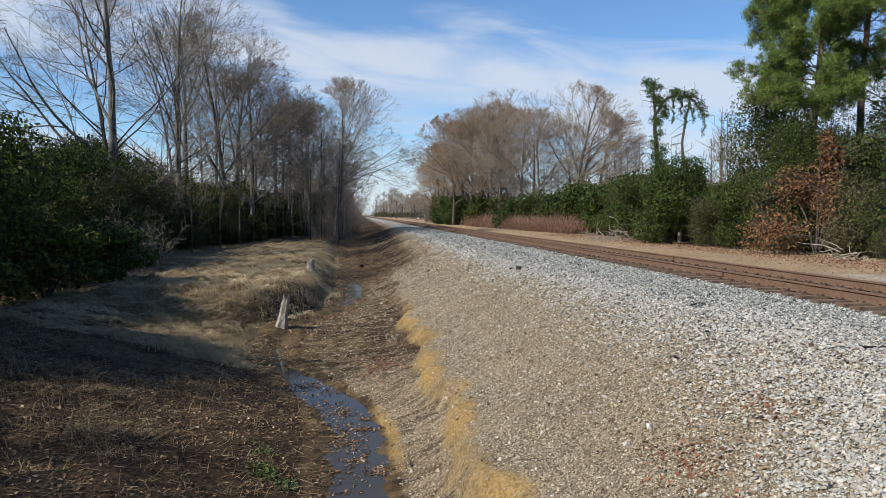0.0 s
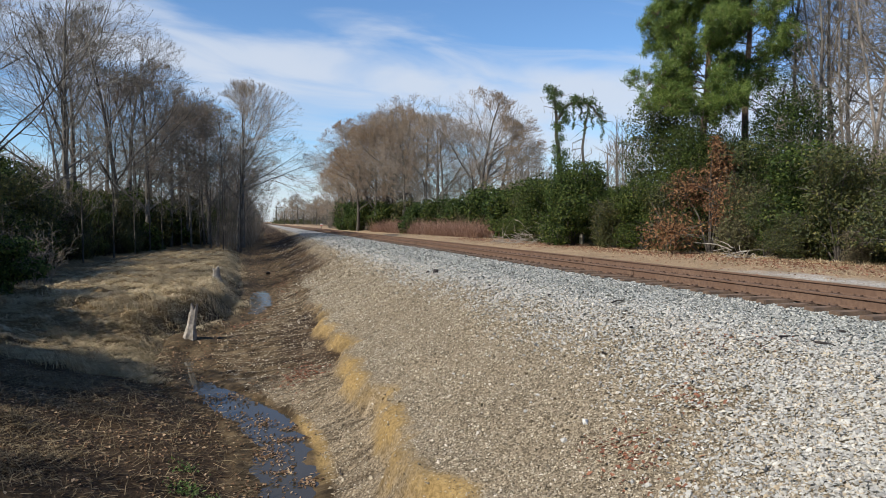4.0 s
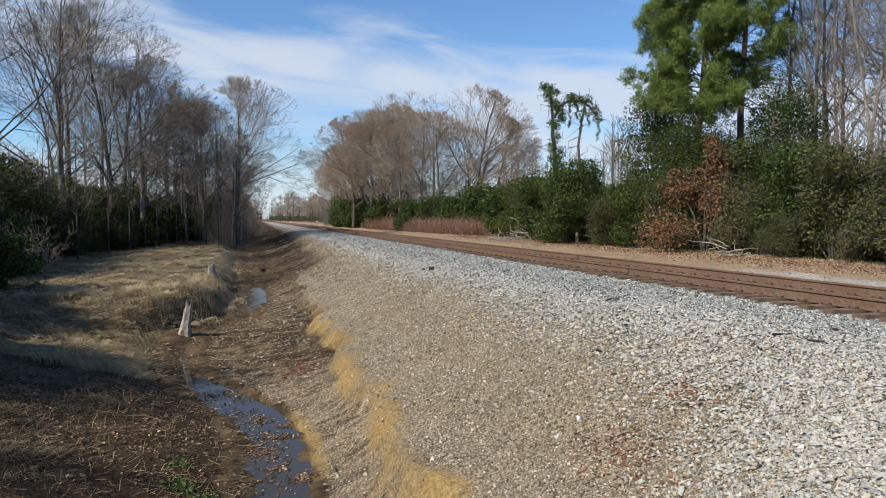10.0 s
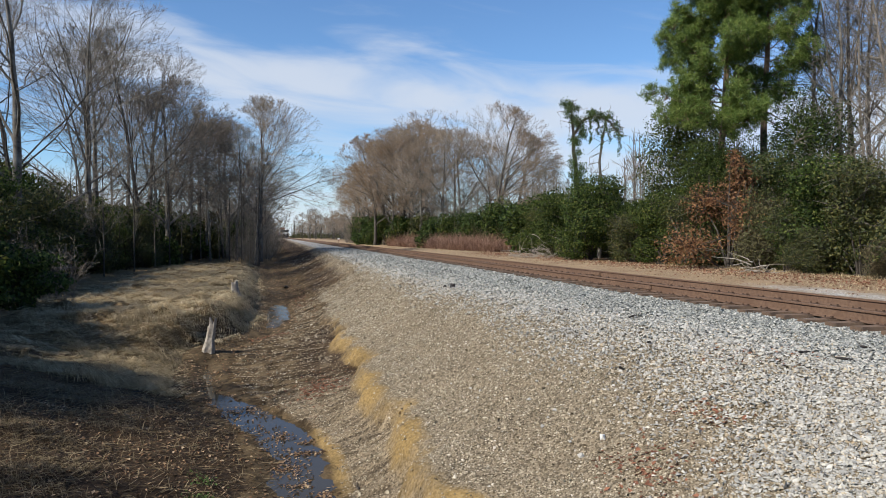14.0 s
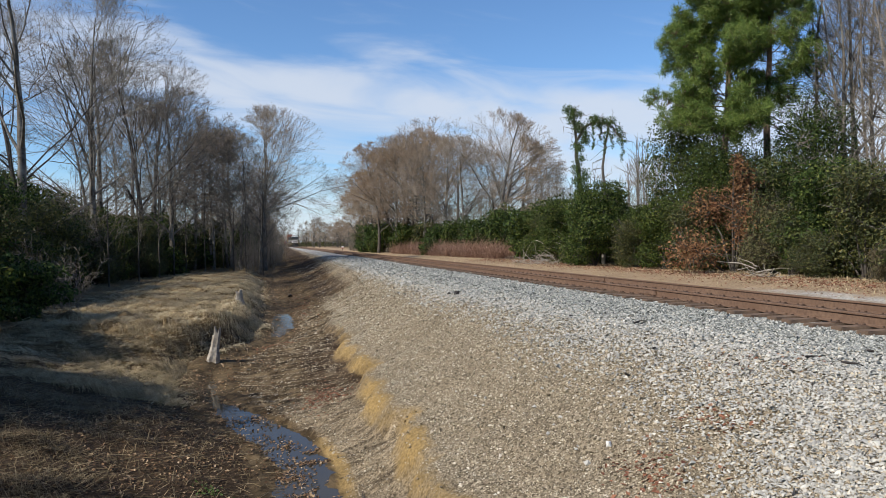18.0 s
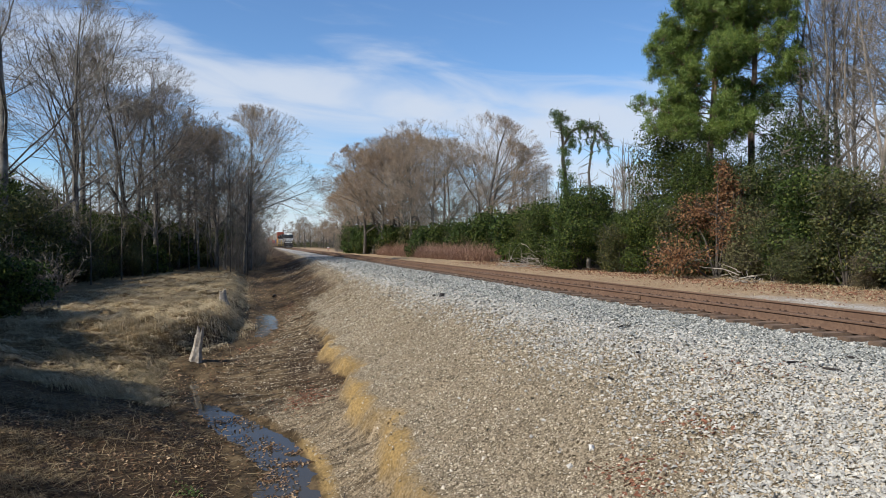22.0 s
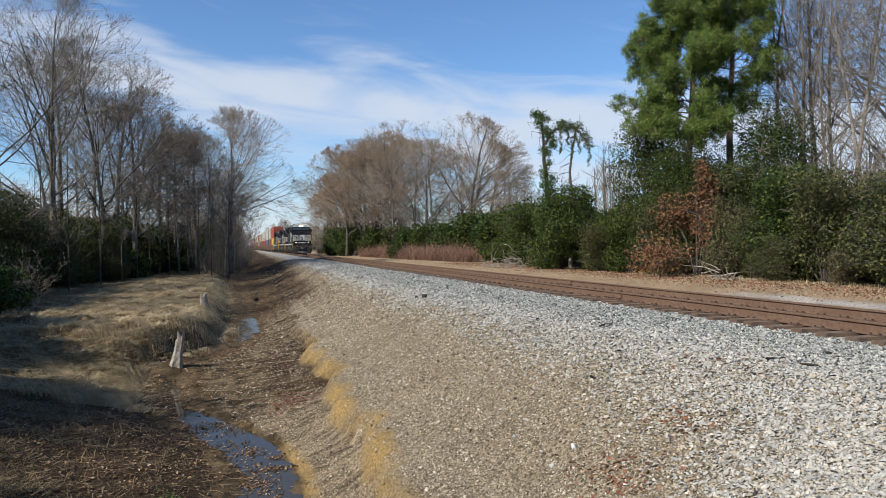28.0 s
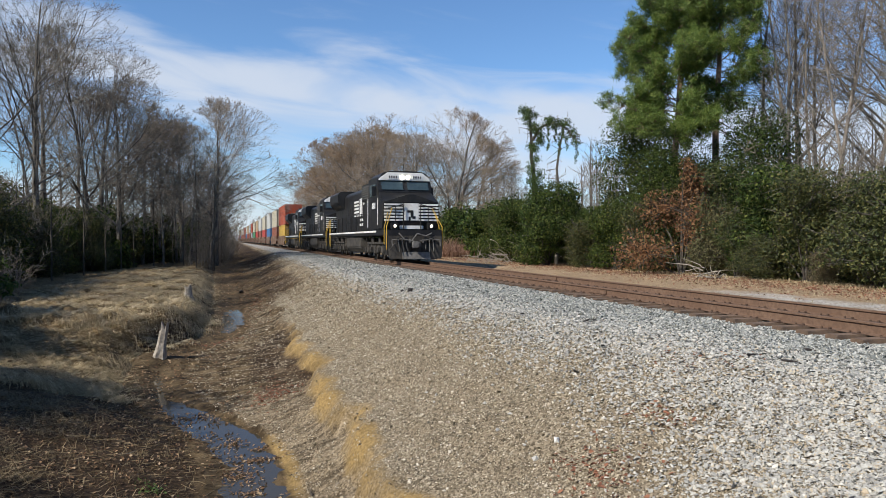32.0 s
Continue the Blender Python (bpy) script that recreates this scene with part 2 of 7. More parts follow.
M_LITTER_RED = island_mat("red_leaf_litter", [(0, (0.13, 0.055, 0.035)), (1, (0.29, 0.135, 0.08))], 0.85, 0.2)
M_BLACK = surface("loco_black", (0.009, 0.009, 0.010), (0.016, 0.016, 0.017), 3, 0.5, stain=(0.026, 0.024, 0.021), bump_s=0.03, spec=0.3)
M_WHITE = surface("white_paint", (0.66, 0.655, 0.63), (0.78, 0.775, 0.75), 5, 0.5, stain=(0.55, 0.53, 0.48), bump_s=0.03)
M_BOARD = surface("board_white", (0.72, 0.71, 0.68), (0.8, 0.79, 0.76), 5, 0.4)
M_WELL = surface("wagon_brown", (0.10, 0.06, 0.042), (0.20, 0.13, 0.09), 4, 0.8, stain=(0.26, 0.19, 0.14), stain_scale=0.9, bump_s=0.1)
M_GRIME = surface("grimy_steel", (0.022, 0.020, 0.018), (0.055, 0.05, 0.044), 6, 0.8, stain=(0.085, 0.074, 0.06), stain_scale=2.0, bump_s=0.2)
M_GREY = surface("dusty_steel", (0.10, 0.095, 0.088), (0.19, 0.18, 0.165), 6, 0.75, stain=(0.06, 0.055, 0.05), bump_s=0.15)
M_YELLOW = surface("yellow_paint", (0.42, 0.26, 0.03), (0.55, 0.35, 0.05), 8, 0.55, bump_s=0.03)
M_GLASS = surface("cab_glass", (0.03, 0.045, 0.05), (0.05, 0.075, 0.08), 2, 0.06, bump_s=0.0, spec=0.9)
M_LAMP = glow("headlight_glow", (1.0, 0.93, 0.78), 6)
M_DITCHLAMP = glow("ditch_light_glow", (1.0, 0.88, 0.7), 3)


def ground_mat():
    """Earth, gravel, dry grass, mud and clay by zone, with broken borders."""
    ma, nt, b = node_mat("earth", 0.92, 0, 0.15)
    N, L = nt.nodes.new, nt.links.new
    big, mid, fine, grit = (noise_node(nt, s, 6, 0.6) for s in (0.55, 3.2, 19.0, 60.0))

    def two(c1, c2, n, lo=0.35, hi=0.65):
        r = ramp_node(nt, [(lo, c1), (hi, c2)])
        L(n.outputs[0], r.inputs[0])
        return r.outputs[0]

    def zone(name, soft=0.25):
        a = N("ShaderNodeAttribute")
        a.attribute_name = name
        s = N("ShaderNodeMath")
        s.operation = "MULTIPLY_ADD"
        L(mid.outputs[0], s.inputs[0])
        s.inputs[1].default_value = 0.9
        L(a.outputs["Fac"], s.inputs[2])
        mr = N("ShaderNodeMapRange")
        mr.inputs[1].default_value, mr.inputs[2].default_value = 0.95 - soft, 0.95 + soft
        L(s.outputs[0], mr.inputs[0])
        return mr.outputs[0]

    co = N("ShaderNodeTexCoord")

    def cells(scale, c1, c2):
        """Pebbles too far or too small to be pieces."""
        v = N("ShaderNodeTexVoronoi")
        v.inputs["Scale"].default_value = scale
        L(co.outputs["Object"], v.inputs["Vector"])
        bw = N("ShaderNodeRGBToBW")
        L(v.outputs["Color"], bw.inputs[0])
        r = ramp_node(nt, [(0.15, c1), (0.85, c2)])
        L(bw.outputs[0], r.inputs[0])
        return r.outputs[0]

    mp = N("ShaderNodeMapping")
    mp.inputs["Rotation"].default_value, mp.inputs["Scale"].default_value = (0, 0, radians(-24)), (0.55, 5.0, 1.0)
    L(co.outputs["Object"], mp.inputs[0])
    # streaks of washed soil, darkened for the shade inside the rills
    rill = noise_node(nt, 1.3, 7, 0.62, 0.5, mp.outputs[0])
    shaded_rills = two((0.40, 0.37, 0.34), (1.15, 1.12, 1.08), rill, 0.37, 0.58)
    col = two((0.026, 0.018, 0.011), (0.10, 0.066, 0.038), fine)                    # damp leafy earth, its colour lowered to deepen the shade on it
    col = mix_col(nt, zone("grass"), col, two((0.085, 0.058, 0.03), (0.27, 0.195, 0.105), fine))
    col = mix_col(nt, zone("verge"), col, two((0.22, 0.15, 0.09), (0.44, 0.33, 0.21), fine))
    col = mix_col(nt, zone("road", 0.3), col, cells(22.0, (0.28, 0.265, 0.24), (0.60, 0.575, 0.53)))
    col = mix_col(nt, zone("mud"), col, two((0.04, 0.029, 0.017), (0.15, 0.108, 0.06), mid))
    col = mix_col(nt, zone("slope"), col, cells(38.0, (0.09, 0.071, 0.047), (0.36, 0.30, 0.213)))
    col = mix_col(nt, zone("shaded_rills"), col, mix_col(nt, 1.0, col, shaded_rills, "MULTIPLY"))
    col = mix_col(nt, zone("clay", 0.32), col, two((0.20, 0.135, 0.055), (0.40, 0.28, 0.12), fine))
    col = mix_col(nt, zone("ballast", 0.2), col, cells(22.0, (0.17, 0.166, 0.155), (0.46, 0.45, 0.41)))
    col = mix_col(nt, 0.5, col, mix_col(nt, 1.0, col, two((0.72, 0.68, 0.64), (1.25, 1.22, 1.18), big), "MULTIPLY"))
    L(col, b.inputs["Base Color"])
    h = N("ShaderNodeMath")
    h.operation = "ADD"
    L(fine.outputs[0], h.inputs[0])
    L(grit.outputs[0], h.inputs[1])
    bump(nt, b, h.outputs[0], 0.8, 0.035)
    return ma


M_GROUND = ground_mat()


def water_mat():
    ma, nt, b = node_mat("creek_water", 0.06, 0, 0.5)
    b.inputs["Base Color"].default_value = (0.05, 0.042, 0.028, 1)
    b.inputs["IOR"].default_value = 1.33
    n = noise_node(nt, 7, 3)
    bump(nt, b, n.outputs[0], 0.10, 0.01)
    return ma


M_WATER = water_mat()

# ---- mesh helpers ----


def mesh_np(name, V, F, mats, smooth=False):
    """A mesh from arrays: F holds rows of equal length (triangles or quads)."""
    V, F = np.asarray(V, np.float32), np.asarray(F, np.int32)
    me = bpy.data.meshes.new(name)
    me.vertices.add(len(V))
    me.vertices.foreach_set("co", V.ravel())
    n, k = F.shape
    me.loops.add(n * k)
    me.loops.foreach_set("vertex_index", F.ravel())
    me.polygons.add(n)
    me.polygons.foreach_set("loop_start", np.arange(0, n * k, k, dtype=np.int32))
    me.polygons.foreach_set("use_smooth", np.full(n, smooth))
    me.update(calc_edges=True)
    for m in (mats if isinstance(mats, (list, tuple)) else [mats]):
        me.materials.append(m)
    return me


def child(name, me, parent, label=""):
    ob = new(name, me)
    ob.parent = parent
    if label:
        ob["label"] = label
    return ob


def part(name, bm, material, parent, label=""):
    me = bpy.data.meshes.new(name)
    bm.to_mesh(me)
    bm.free()
    me.materials.append(material)
    return child(name, me, parent, label)


def boxes(*list_of, bevel=0.0):
    """A bmesh of boxes (x0, x1, y0, y1, z0, z1), bevelled."""
    bm = bmesh.new()
    for x0, x1, y0, y1, z0, z1 in list_of:
        bmesh.ops.create_cube(bm, size=1, matrix=Matrix.LocRotScale(((x0 + x1) / 2, (y0 + y1) / 2, (z0 + z1) / 2), None, (abs(x1 - x0), abs(y1 - y0), abs(z1 - z0))))
    if bevel:
        bmesh.ops.bevel(bm, geom=bm.edges[:], offset=bevel, segments=2, affect="EDGES", clamp_overlap=True)
    return bm


def rod(bm, a, b, r, sides=8):
    a, b = Vector(a), Vector(b)
    d = b - a
    bmesh.ops.create_cone(bm, cap_ends=True, segments=sides, radius1=r, radius2=r, depth=d.length, matrix=Matrix.Translation((a + b) / 2) @ d.to_track_quat("Z", "Y").to_matrix().to_4x4())
    return bm


def rods(list_of, r, sides=6):
    bm = bmesh.new()
    for a, b in list_of:
        rod(bm, a, b, r, sides)
    return bm


def prism(profile, axis, lo, hi, bevel=0.0):
    """A closed profile of two-number points pushed along an axis ('x': points are y, z; 'y': points are x, z)."""
    bm = bmesh.new()
    def at(p, k):
        return (k, p[0], p[1]) if axis == "x" else (p[0], k, p[1])
    lo_v = [bm.verts.new(at(p, lo)) for p in profile]
    hi_v = [bm.verts.new(at(p, hi)) for p in profile]
    bm.faces.new(lo_v)
    bm.faces.new(hi_v[::-1])
    n = len(profile)
    for i in range(n):
        bm.faces.new((lo_v[i], hi_v[i], hi_v[(i + 1) % n], lo_v[(i + 1) % n]))
    bmesh.ops.recalc_face_normals(bm, faces=bm.faces[:])
    if bevel:
        bmesh.ops.bevel(bm, geom=bm.edges[:], offset=bevel, segments=2, affect="EDGES", clamp_overlap=True)
    return bm


# ---- the lie of the land ----
TRACK_X = 9.53


def bend(y):
    """How far the line swings to the left in the distance."""
    return -3.3 * (np.maximum(np.asarray(y, float) - 120, 0) / 455) ** 1.3


def smooth(e0, e1, x):
    t = np.clip((x - e0) / (e1 - e0), 0, 1)
    return t * t * (3 - 2 * t)


def creek_x(y):
    return np.interp(y, [0, 10, 12.3, 14, 16, 18, 20, 22, 25.4, 29, 35, 45, 70, 120], [0.5, 0.40, 0.37, 0.08, -0.85, -1.55, -1.75, -1.65, -0.2, 0.2, 0.23, 0.0, -0.4, -0.4])


def bed_z(y):
    return np.interp(y, [-20, 0, 10, 13, 16, 20, 22, 29, 35, 41, 67, 100, 150, 260, 400], [-2.8, -2.75, -2.66, -2.58, -2.5, -2.4, -2.3, -2.07, -2.0, -1.83, -1.6, -1.3, -0.9, -0.5, -0.4])


def wave(x, y, s, seed):
    """Smooth made-up unevenness in -1 .. 1, cheap for arrays."""
    a = np.sin(x / s * 1.7 + seed) * np.cos(y / s * 1.3 + seed * 2.1)
    b = np.sin((x * 0.7 + y * 1.1) / s * 1.9 + seed * 3.7) * np.cos((x * 1.2 - y * 0.6) / s * 1.5 - seed)
    c = np.sin((x * 1.9 - y * 0.4) / s * 2.7 + seed * 1.3) * np.sin((y * 1.7 + x * 0.3) / s * 3.1 + seed * 0.7)
    return (a + b + 0.6 * c) / 2.6


def crest_x(y):
    return np.interp(y, [0, 6, 8, 14, 19, 30, 45, 80, 300], [6.1, 6.0, 5.75, 5.15, 4.75, 4.5, 4.7, 5.2, 6.0]) + 0.12 * np.sin(y * 0.9) + 0.06 * np.sin(y * 2.3)


def ledge_x(y):
    return 2.0 + 0.13 * np.sin(y * 1.15 + 0.6) + 0.09 * np.sin(y * 2.7) + 0.05 * np.sin(y * 5.3)


def land(x, y):
    """Height of the ground."""
    x, y = np.asarray(x, float), np.asarray(y, float)
    x = x - bend(y)
    cx, zb, cr, le = creek_x(y), bed_z(y), crest_x(y), ledge_x(y)
    foot = cx + 0.62                      # where the slope meets the bed
    top = -0.25
    # embankment: crest, slope, clay ledge, foot
    led_top = np.minimum(zb + np.interp(y, [0, 12, 20, 30, 45], [0.95, 0.88, 0.75, 0.55, 0.35]), -0.6)
    led_drop = np.interp(y, [0, 16, 24, 30], [0.42, 0.36, 0.22, 0.05])
    up = smooth(0, 1, (x - le) / (cr - le))
    lin = np.clip((x - le) / (cr - le), 0, 1)
    z_slope = led_top + (top - led_top) * (0.45 * lin ** 0.95 + 0.55 * up)
    low = np.clip((x - foot) / np.maximum(le - 0.12 - foot, 0.2), 0, 1)
    z_low = zb + 0.065 + (led_top - led_drop - zb - 0.065) * low ** 1.2
    z_emb = np.where(x > le, z_slope, z_low + led_drop * smooth(-0.3, 0.0, x - le))
    z_emb = z_emb + 0.035 * wave(x, y * 0.8, 0.5, 1.0) * (x < cr) * smooth(50, 28, y) + 0.10 * wave(x * 0.35 + y * 0.9, y * 0.2, 0.26, 5.0) * (x < le) * (x > foot) * smooth(34, 22, y)
    gully = np.maximum(0, np.sin((y * 0.95 + x * 0.75) * 1.25 + 1.6 * wave(x, y, 1.7, 5.0))) ** 2 * (0.6 + 0.4 * wave(x, y, 2.6, 8.0))
    z_emb = z_emb - 0.34 * gully * smooth(22, 40, y) * smooth(0.1, 0.7, x - foot) * smooth(-0.2, -1.3, x - cr)
    # left bank: a low flat near the camera, a cut bank farther on
    far = smooth(19, 25, y)
    edge = cx - 0.75
    d = np.maximum(edge - x, 0)
    bank_h = -1.22 - zb
    near_b = bank_h * np.clip(d / 5.2, 0, 1) ** 0.95
    far_b = bank_h * smooth(0, 1.25, d)
    z_left = zb + near_b * (1 - far) + far_b * far + (0.10 * wave(x, y, 1.1, 2.0) + (0.07 + 0.09 * far) * wave(x, y, 0.42, 3.0) + 0.03 * wave(x, y, 0.19, 9.0) + 0.13 * far * wave(x * 0.5, y * 0.8, 0.5, 13.0)) * smooth(0.1, 1.2, d)
    half = np.interp(y, [6, 11, 15, 16.5, 18, 22, 26, 29, 34, 38], [0.42, 0.40, 0.50, 0.30, 0.16, 0.1, 0.2, 0.45, 0.4, 0.1])
    z_bed = zb - 0.03 + 0.10 * smooth(-0.25, 0.45, np.abs(x - cx - 0.02 - 0.1 * wave(x, y, 0.5, 4.0)) - half) + 0.03 * wave(x, y, 0.36, 4.0) + 0.03 * wave(x, y, 0.17, 6.0)
    z = np.where(x > foot, z_emb, np.where(x < edge, z_left, z_bed))
    # track bed and the far verge
    bed = np.interp(x, [5.9, 7.0, 7.75, 8.35, 8.6, 11.1, 11.9, 13.4, 16, 24, 60], [-0.25, -0.245, -0.252, -0.248, -0.215, -0.215, -0.25, -0.55, -0.42, -0.5, -0.6])
    z = np.where(x > 7, bed + 0.03 * wave(x, y, 0.9, 7.0) * smooth(11.9, 13, x), np.where(x > cr, top + (bed - top) * smooth(0, 1.5, x - cr), z))
    z = z + 0.012 * wave(x, y, 0.28, 8.0) * (x > le) * (x < 7.8)
    z = z + 0.26 * np.exp(-((x + 1.9) ** 2 + (y - 21.6) ** 2) / 0.4)
    # the raised crossing on which the camera stands
    cross = -0.45 - 0.75 * np.maximum(np.abs(y + 6.0) - 7.2, 0)
    return np.where(x < 7, np.maximum(z, np.where(np.abs(x) < 40, cross, -9)), z)


def build_ground():
    xs = np.unique(np.concatenate([np.arange(-8, 7.01, 0.085), np.arange(7, 24, 0.5), np.arange(-24, -8, 0.5), [-2500, -900, -350, -150, -80, -50, -34, 30, 45, 80, 150, 350, 900, 2500]]))
    ys = np.unique(np.concatenate([np.arange(4, 30, 0.11), np.arange(30, 60, 0.22), np.arange(60, 100, 0.6), np.arange(100, 150, 1.5), np.arange(-12, 4, 0.6), [-2500, -900, -300, -120, -60, -30, 180, 230, 300, 400, 600, 900, 1500, 3000]]))
    X, Y = np.meshgrid(xs, ys)
    Z = land(X, Y)
    nx, ny = len(xs), len(ys)
    idx = np.arange(nx * ny).reshape(ny, nx)
    F = np.stack([idx[:-1, :-1], idx[:-1, 1:], idx[1:, 1:], idx[1:, :-1]], -1).reshape(-1, 4)
    me = mesh_np("ground", np.stack([X, Y, Z], -1).reshape(-1, 3), F, M_GROUND, True)
    cr, le, cx = crest_x(Y), ledge_x(Y), creek_x(Y)
    zones = {
        "ballast": smooth(-0.9, 0.5, X - cr) * smooth(13.6, 12.6, X),
        "road": smooth(14.2, 14.8, X) * smooth(16.0, 15.2, X) * smooth(24, 16, Y) * 0.8,
        # fades far down the slope, so dark earth stands in for shadowed gullies
        "slope": smooth(0.5, 0.8, X - cx) * np.interp(Y, [14, 17], [1.0, 0.3]) ** smooth(0.3, -0.4, X - le) * smooth(13, 12, X) * (1 - 0.75 * smooth(24, 40, Y) * smooth(-0.5, -1.6, X - cr)),
        "clay": 0.75 * smooth(0.45, 0.6, X - cx) * smooth(0.85, 0.65, X - cx) * smooth(14.4, 13.2, Y) * smooth(9.5, 11.5, Y) + smooth(-0.42, -0.12, X - le) * smooth(0.35, 0.0, X - le) * smooth(27, 20, Y) * (0.66 + 0.2 * np.sin(Y * 1.9) + 0.16 * np.sin(Y * 4.3) + 0.22 * wave(X, Y, 0.3, 2.0)),
        "verge": smooth(12.8, 13.8, X) * smooth(24, 21, X),
        "shaded_rills": smooth(0.2, 0.8, X - cx) * smooth(0.1, -0.5, X - le) + 0.35 * smooth(1.0, 2.0, X) * smooth(5, 3, X) + 0.8 * smooth(24, 38, Y) * smooth(0.4, 1.0, X) * smooth(-0.2, -1.2, X - cr),
        "mud": smooth(-1.1, -0.5, X - cx) * smooth(1.0 + 1.8 * smooth(14, 18, Y), 0.6 + 1.2 * smooth(14, 18, Y), X - cx) * smooth(0.4, -0.4, X - le),
        "grass": np.maximum(smooth(-0.9, -1.9, X - cx) * smooth(17, 23, Y), smooth(12.6, 13.6, X)),
    }
    for k, v in zones.items():
        a = me.attributes.new(k, "FLOAT", "POINT")
        a.data.foreach_set("value", v.ravel().astype(np.float32))
    tagged(new("ground", me), "earth embankment, muddy ditch and dry grass bank", "ground", kind="structure")
    # creek water: shallow sheets in the low places of the bed
    ys = np.arange(6, 42, 0.25)
    us = np.linspace(-1, 1, 7)
    V, F = [], []
    for y in ys:
        c = creek_x(y)
        for u in us:
            V.append((c + 0.02 + u * 0.8, y, bed_z(y) + np.interp(y, [6, 12, 15, 17, 19, 21, 23, 26, 28, 33, 36, 42], [0.0, 0.0, 0.0, -0.002, -0.008, -0.03, -0.06, -0.05, 0.0, -0.002, -0.07, -0.1])))
    n = len(us)
    for j in range(len(ys) - 1):
        for i in range(n - 1):
            F.append((j * n + i, j * n + i + 1, (j + 1) * n + i + 1, (j + 1) * n + i))
    tagged(new("water", mesh_np("water", V, F, M_WATER, True)), "thin brown creek water reflecting the sky", "water", kind="structure")


build_ground()

# ---- railway track ----


def build_track():
    track = tagged(new("railway_track"), "rusty railway track on wooden ties in grey ballast", "railway track")
    track.location = (TRACK_X, 0, 0)
    prof = [(-0.075, -0.185), (0.075, -0.185), (0.075, -0.170), (0.012, -0.155), (0.010, -0.045), (0.036, -0.032), (0.036, -0.006), (0.028, 0.0), (-0.028, 0.0), (-0.036, -0.006), (-0.036, -0.032), (-0.010, -0.045), (-0.012, -0.155), (-0.075, -0.170)]
    def swept(outline, off):
        ys = np.concatenate([[-60], np.arange(120, 760, 20)])
        n = len(outline)
        V = [(off + p + float(bend(y)), y, q) for y in ys for p, q in outline]
        F = [(j * n + i, j * n + (i + 1) % n, (j + 1) * n + (i + 1) % n, (j + 1) * n + i) for j in range(len(ys) - 1) for i in range(n)]
        return mesh_np("rail", V, F, M_RUST)

    for x in (-0.7525, 0.7525):
        rail = child("rail", swept(prof, x), track, "rusty steel rail with a worn head")
        rail.data.materials.append(M_RAILTOP)
        for f in rail.data.polygons:
            if f.normal.z > 0.9 and f.center.z > -0.01:
                f.material_index = 1
    tie = [boxes((-1.36, 1.3, -0.115, 0.115, -0.36, -0.187), bevel=0.012) for _ in range(4)]
    meshes = []
    for k, bm in enumerate(tie):
        for v in bm.verts:
            v.co.z += 0.012 * math.sin(v.co.x * (3 + k) + k)
            v.co.y += 0.015 * math.sin(v.co.x * (2.3 + k) + 2 * k)
            v.co.x += 0.05 * math.sin(k * 5.0) * (1 if v.co.x > 0 else -1)
        me = bpy.data.meshes.new("tie")
        bm.to_mesh(me)
        bm.free()
        me.materials.append(M_TIE)
        meshes.append(me)
    rng = random.Random(4)
    y = 3.0
    for i in range(260):
        ob = child("tie", meshes[rng.randrange(4)], track)
        ob.location = (rng.uniform(-0.07, 0.07) + float(bend(y)), y, rng.uniform(-0.012, 0.008))
        ob.rotation_euler = (0, 0, rng.uniform(-0.03, 0.03))
        y += 0.52 + rng.uniform(-0.03, 0.03)
    # plates, spikes and anchors on every tie, too small to pick apart
    V, F = [], []

    def block(x0, x1, y0, y1, z0, z1):
        o = len(V)
        V.extend([(a, b, c) for c in (z0, z1) for b in (y0, y1) for a in (x0, x1)])
        F.extend([(o, o + 2, o + 3, o + 1), (o + 4, o + 5, o + 7, o + 6), (o, o + 1, o + 5, o + 4), (o + 2, o + 6, o + 7, o + 3), (o, o + 4, o + 6, o + 2), (o + 1, o + 3, o + 7, o + 5)])
    y = 3.0
    for i in range(260):
        for s in (-0.7525, 0.7525):
            block(s - 0.19, s + 0.19, y - 0.09, y + 0.09, -0.187, -0.170)
            for dx in (-0.10, 0.10):
                block(s + dx - 0.02, s + dx + 0.02, y - 0.045, y - 0.015, -0.17, -0.145)
            block(s - 0.09, s - 0.072, y + 0.13, y + 0.16, -0.20, -0.15)
        y += 0.521
    tagged(child("tie_hardware", mesh_np("tie_hardware", V, F, M_RUST_DARK), track, "rusty tie plates, spikes and anchors"), kind="stuff")
    V, F = [], []
    for i in range(1100):
        o = float(bend(y))
        block(o - 1.3, o + 1.3, y - 0.115, y + 0.115, -0.36, -0.187)
        y += 0.52
    tagged(child("far_tie", mesh_np("far_tie", V, F, M_TIE), track), kind="stuff")
    for p in range(14):
        for s, o in ((-0.7525, 0.0), (0.7525, 5.9)):
            if p in (1, 3):
                part("joint_bar", boxes((s - 0.05, s - 0.012, p * 11.9 + o + 3.6, p * 11.9 + o + 4.5, -0.15, -0.05), bevel=0.006), M_RUST, track)


build_track()

# ---- stones ----


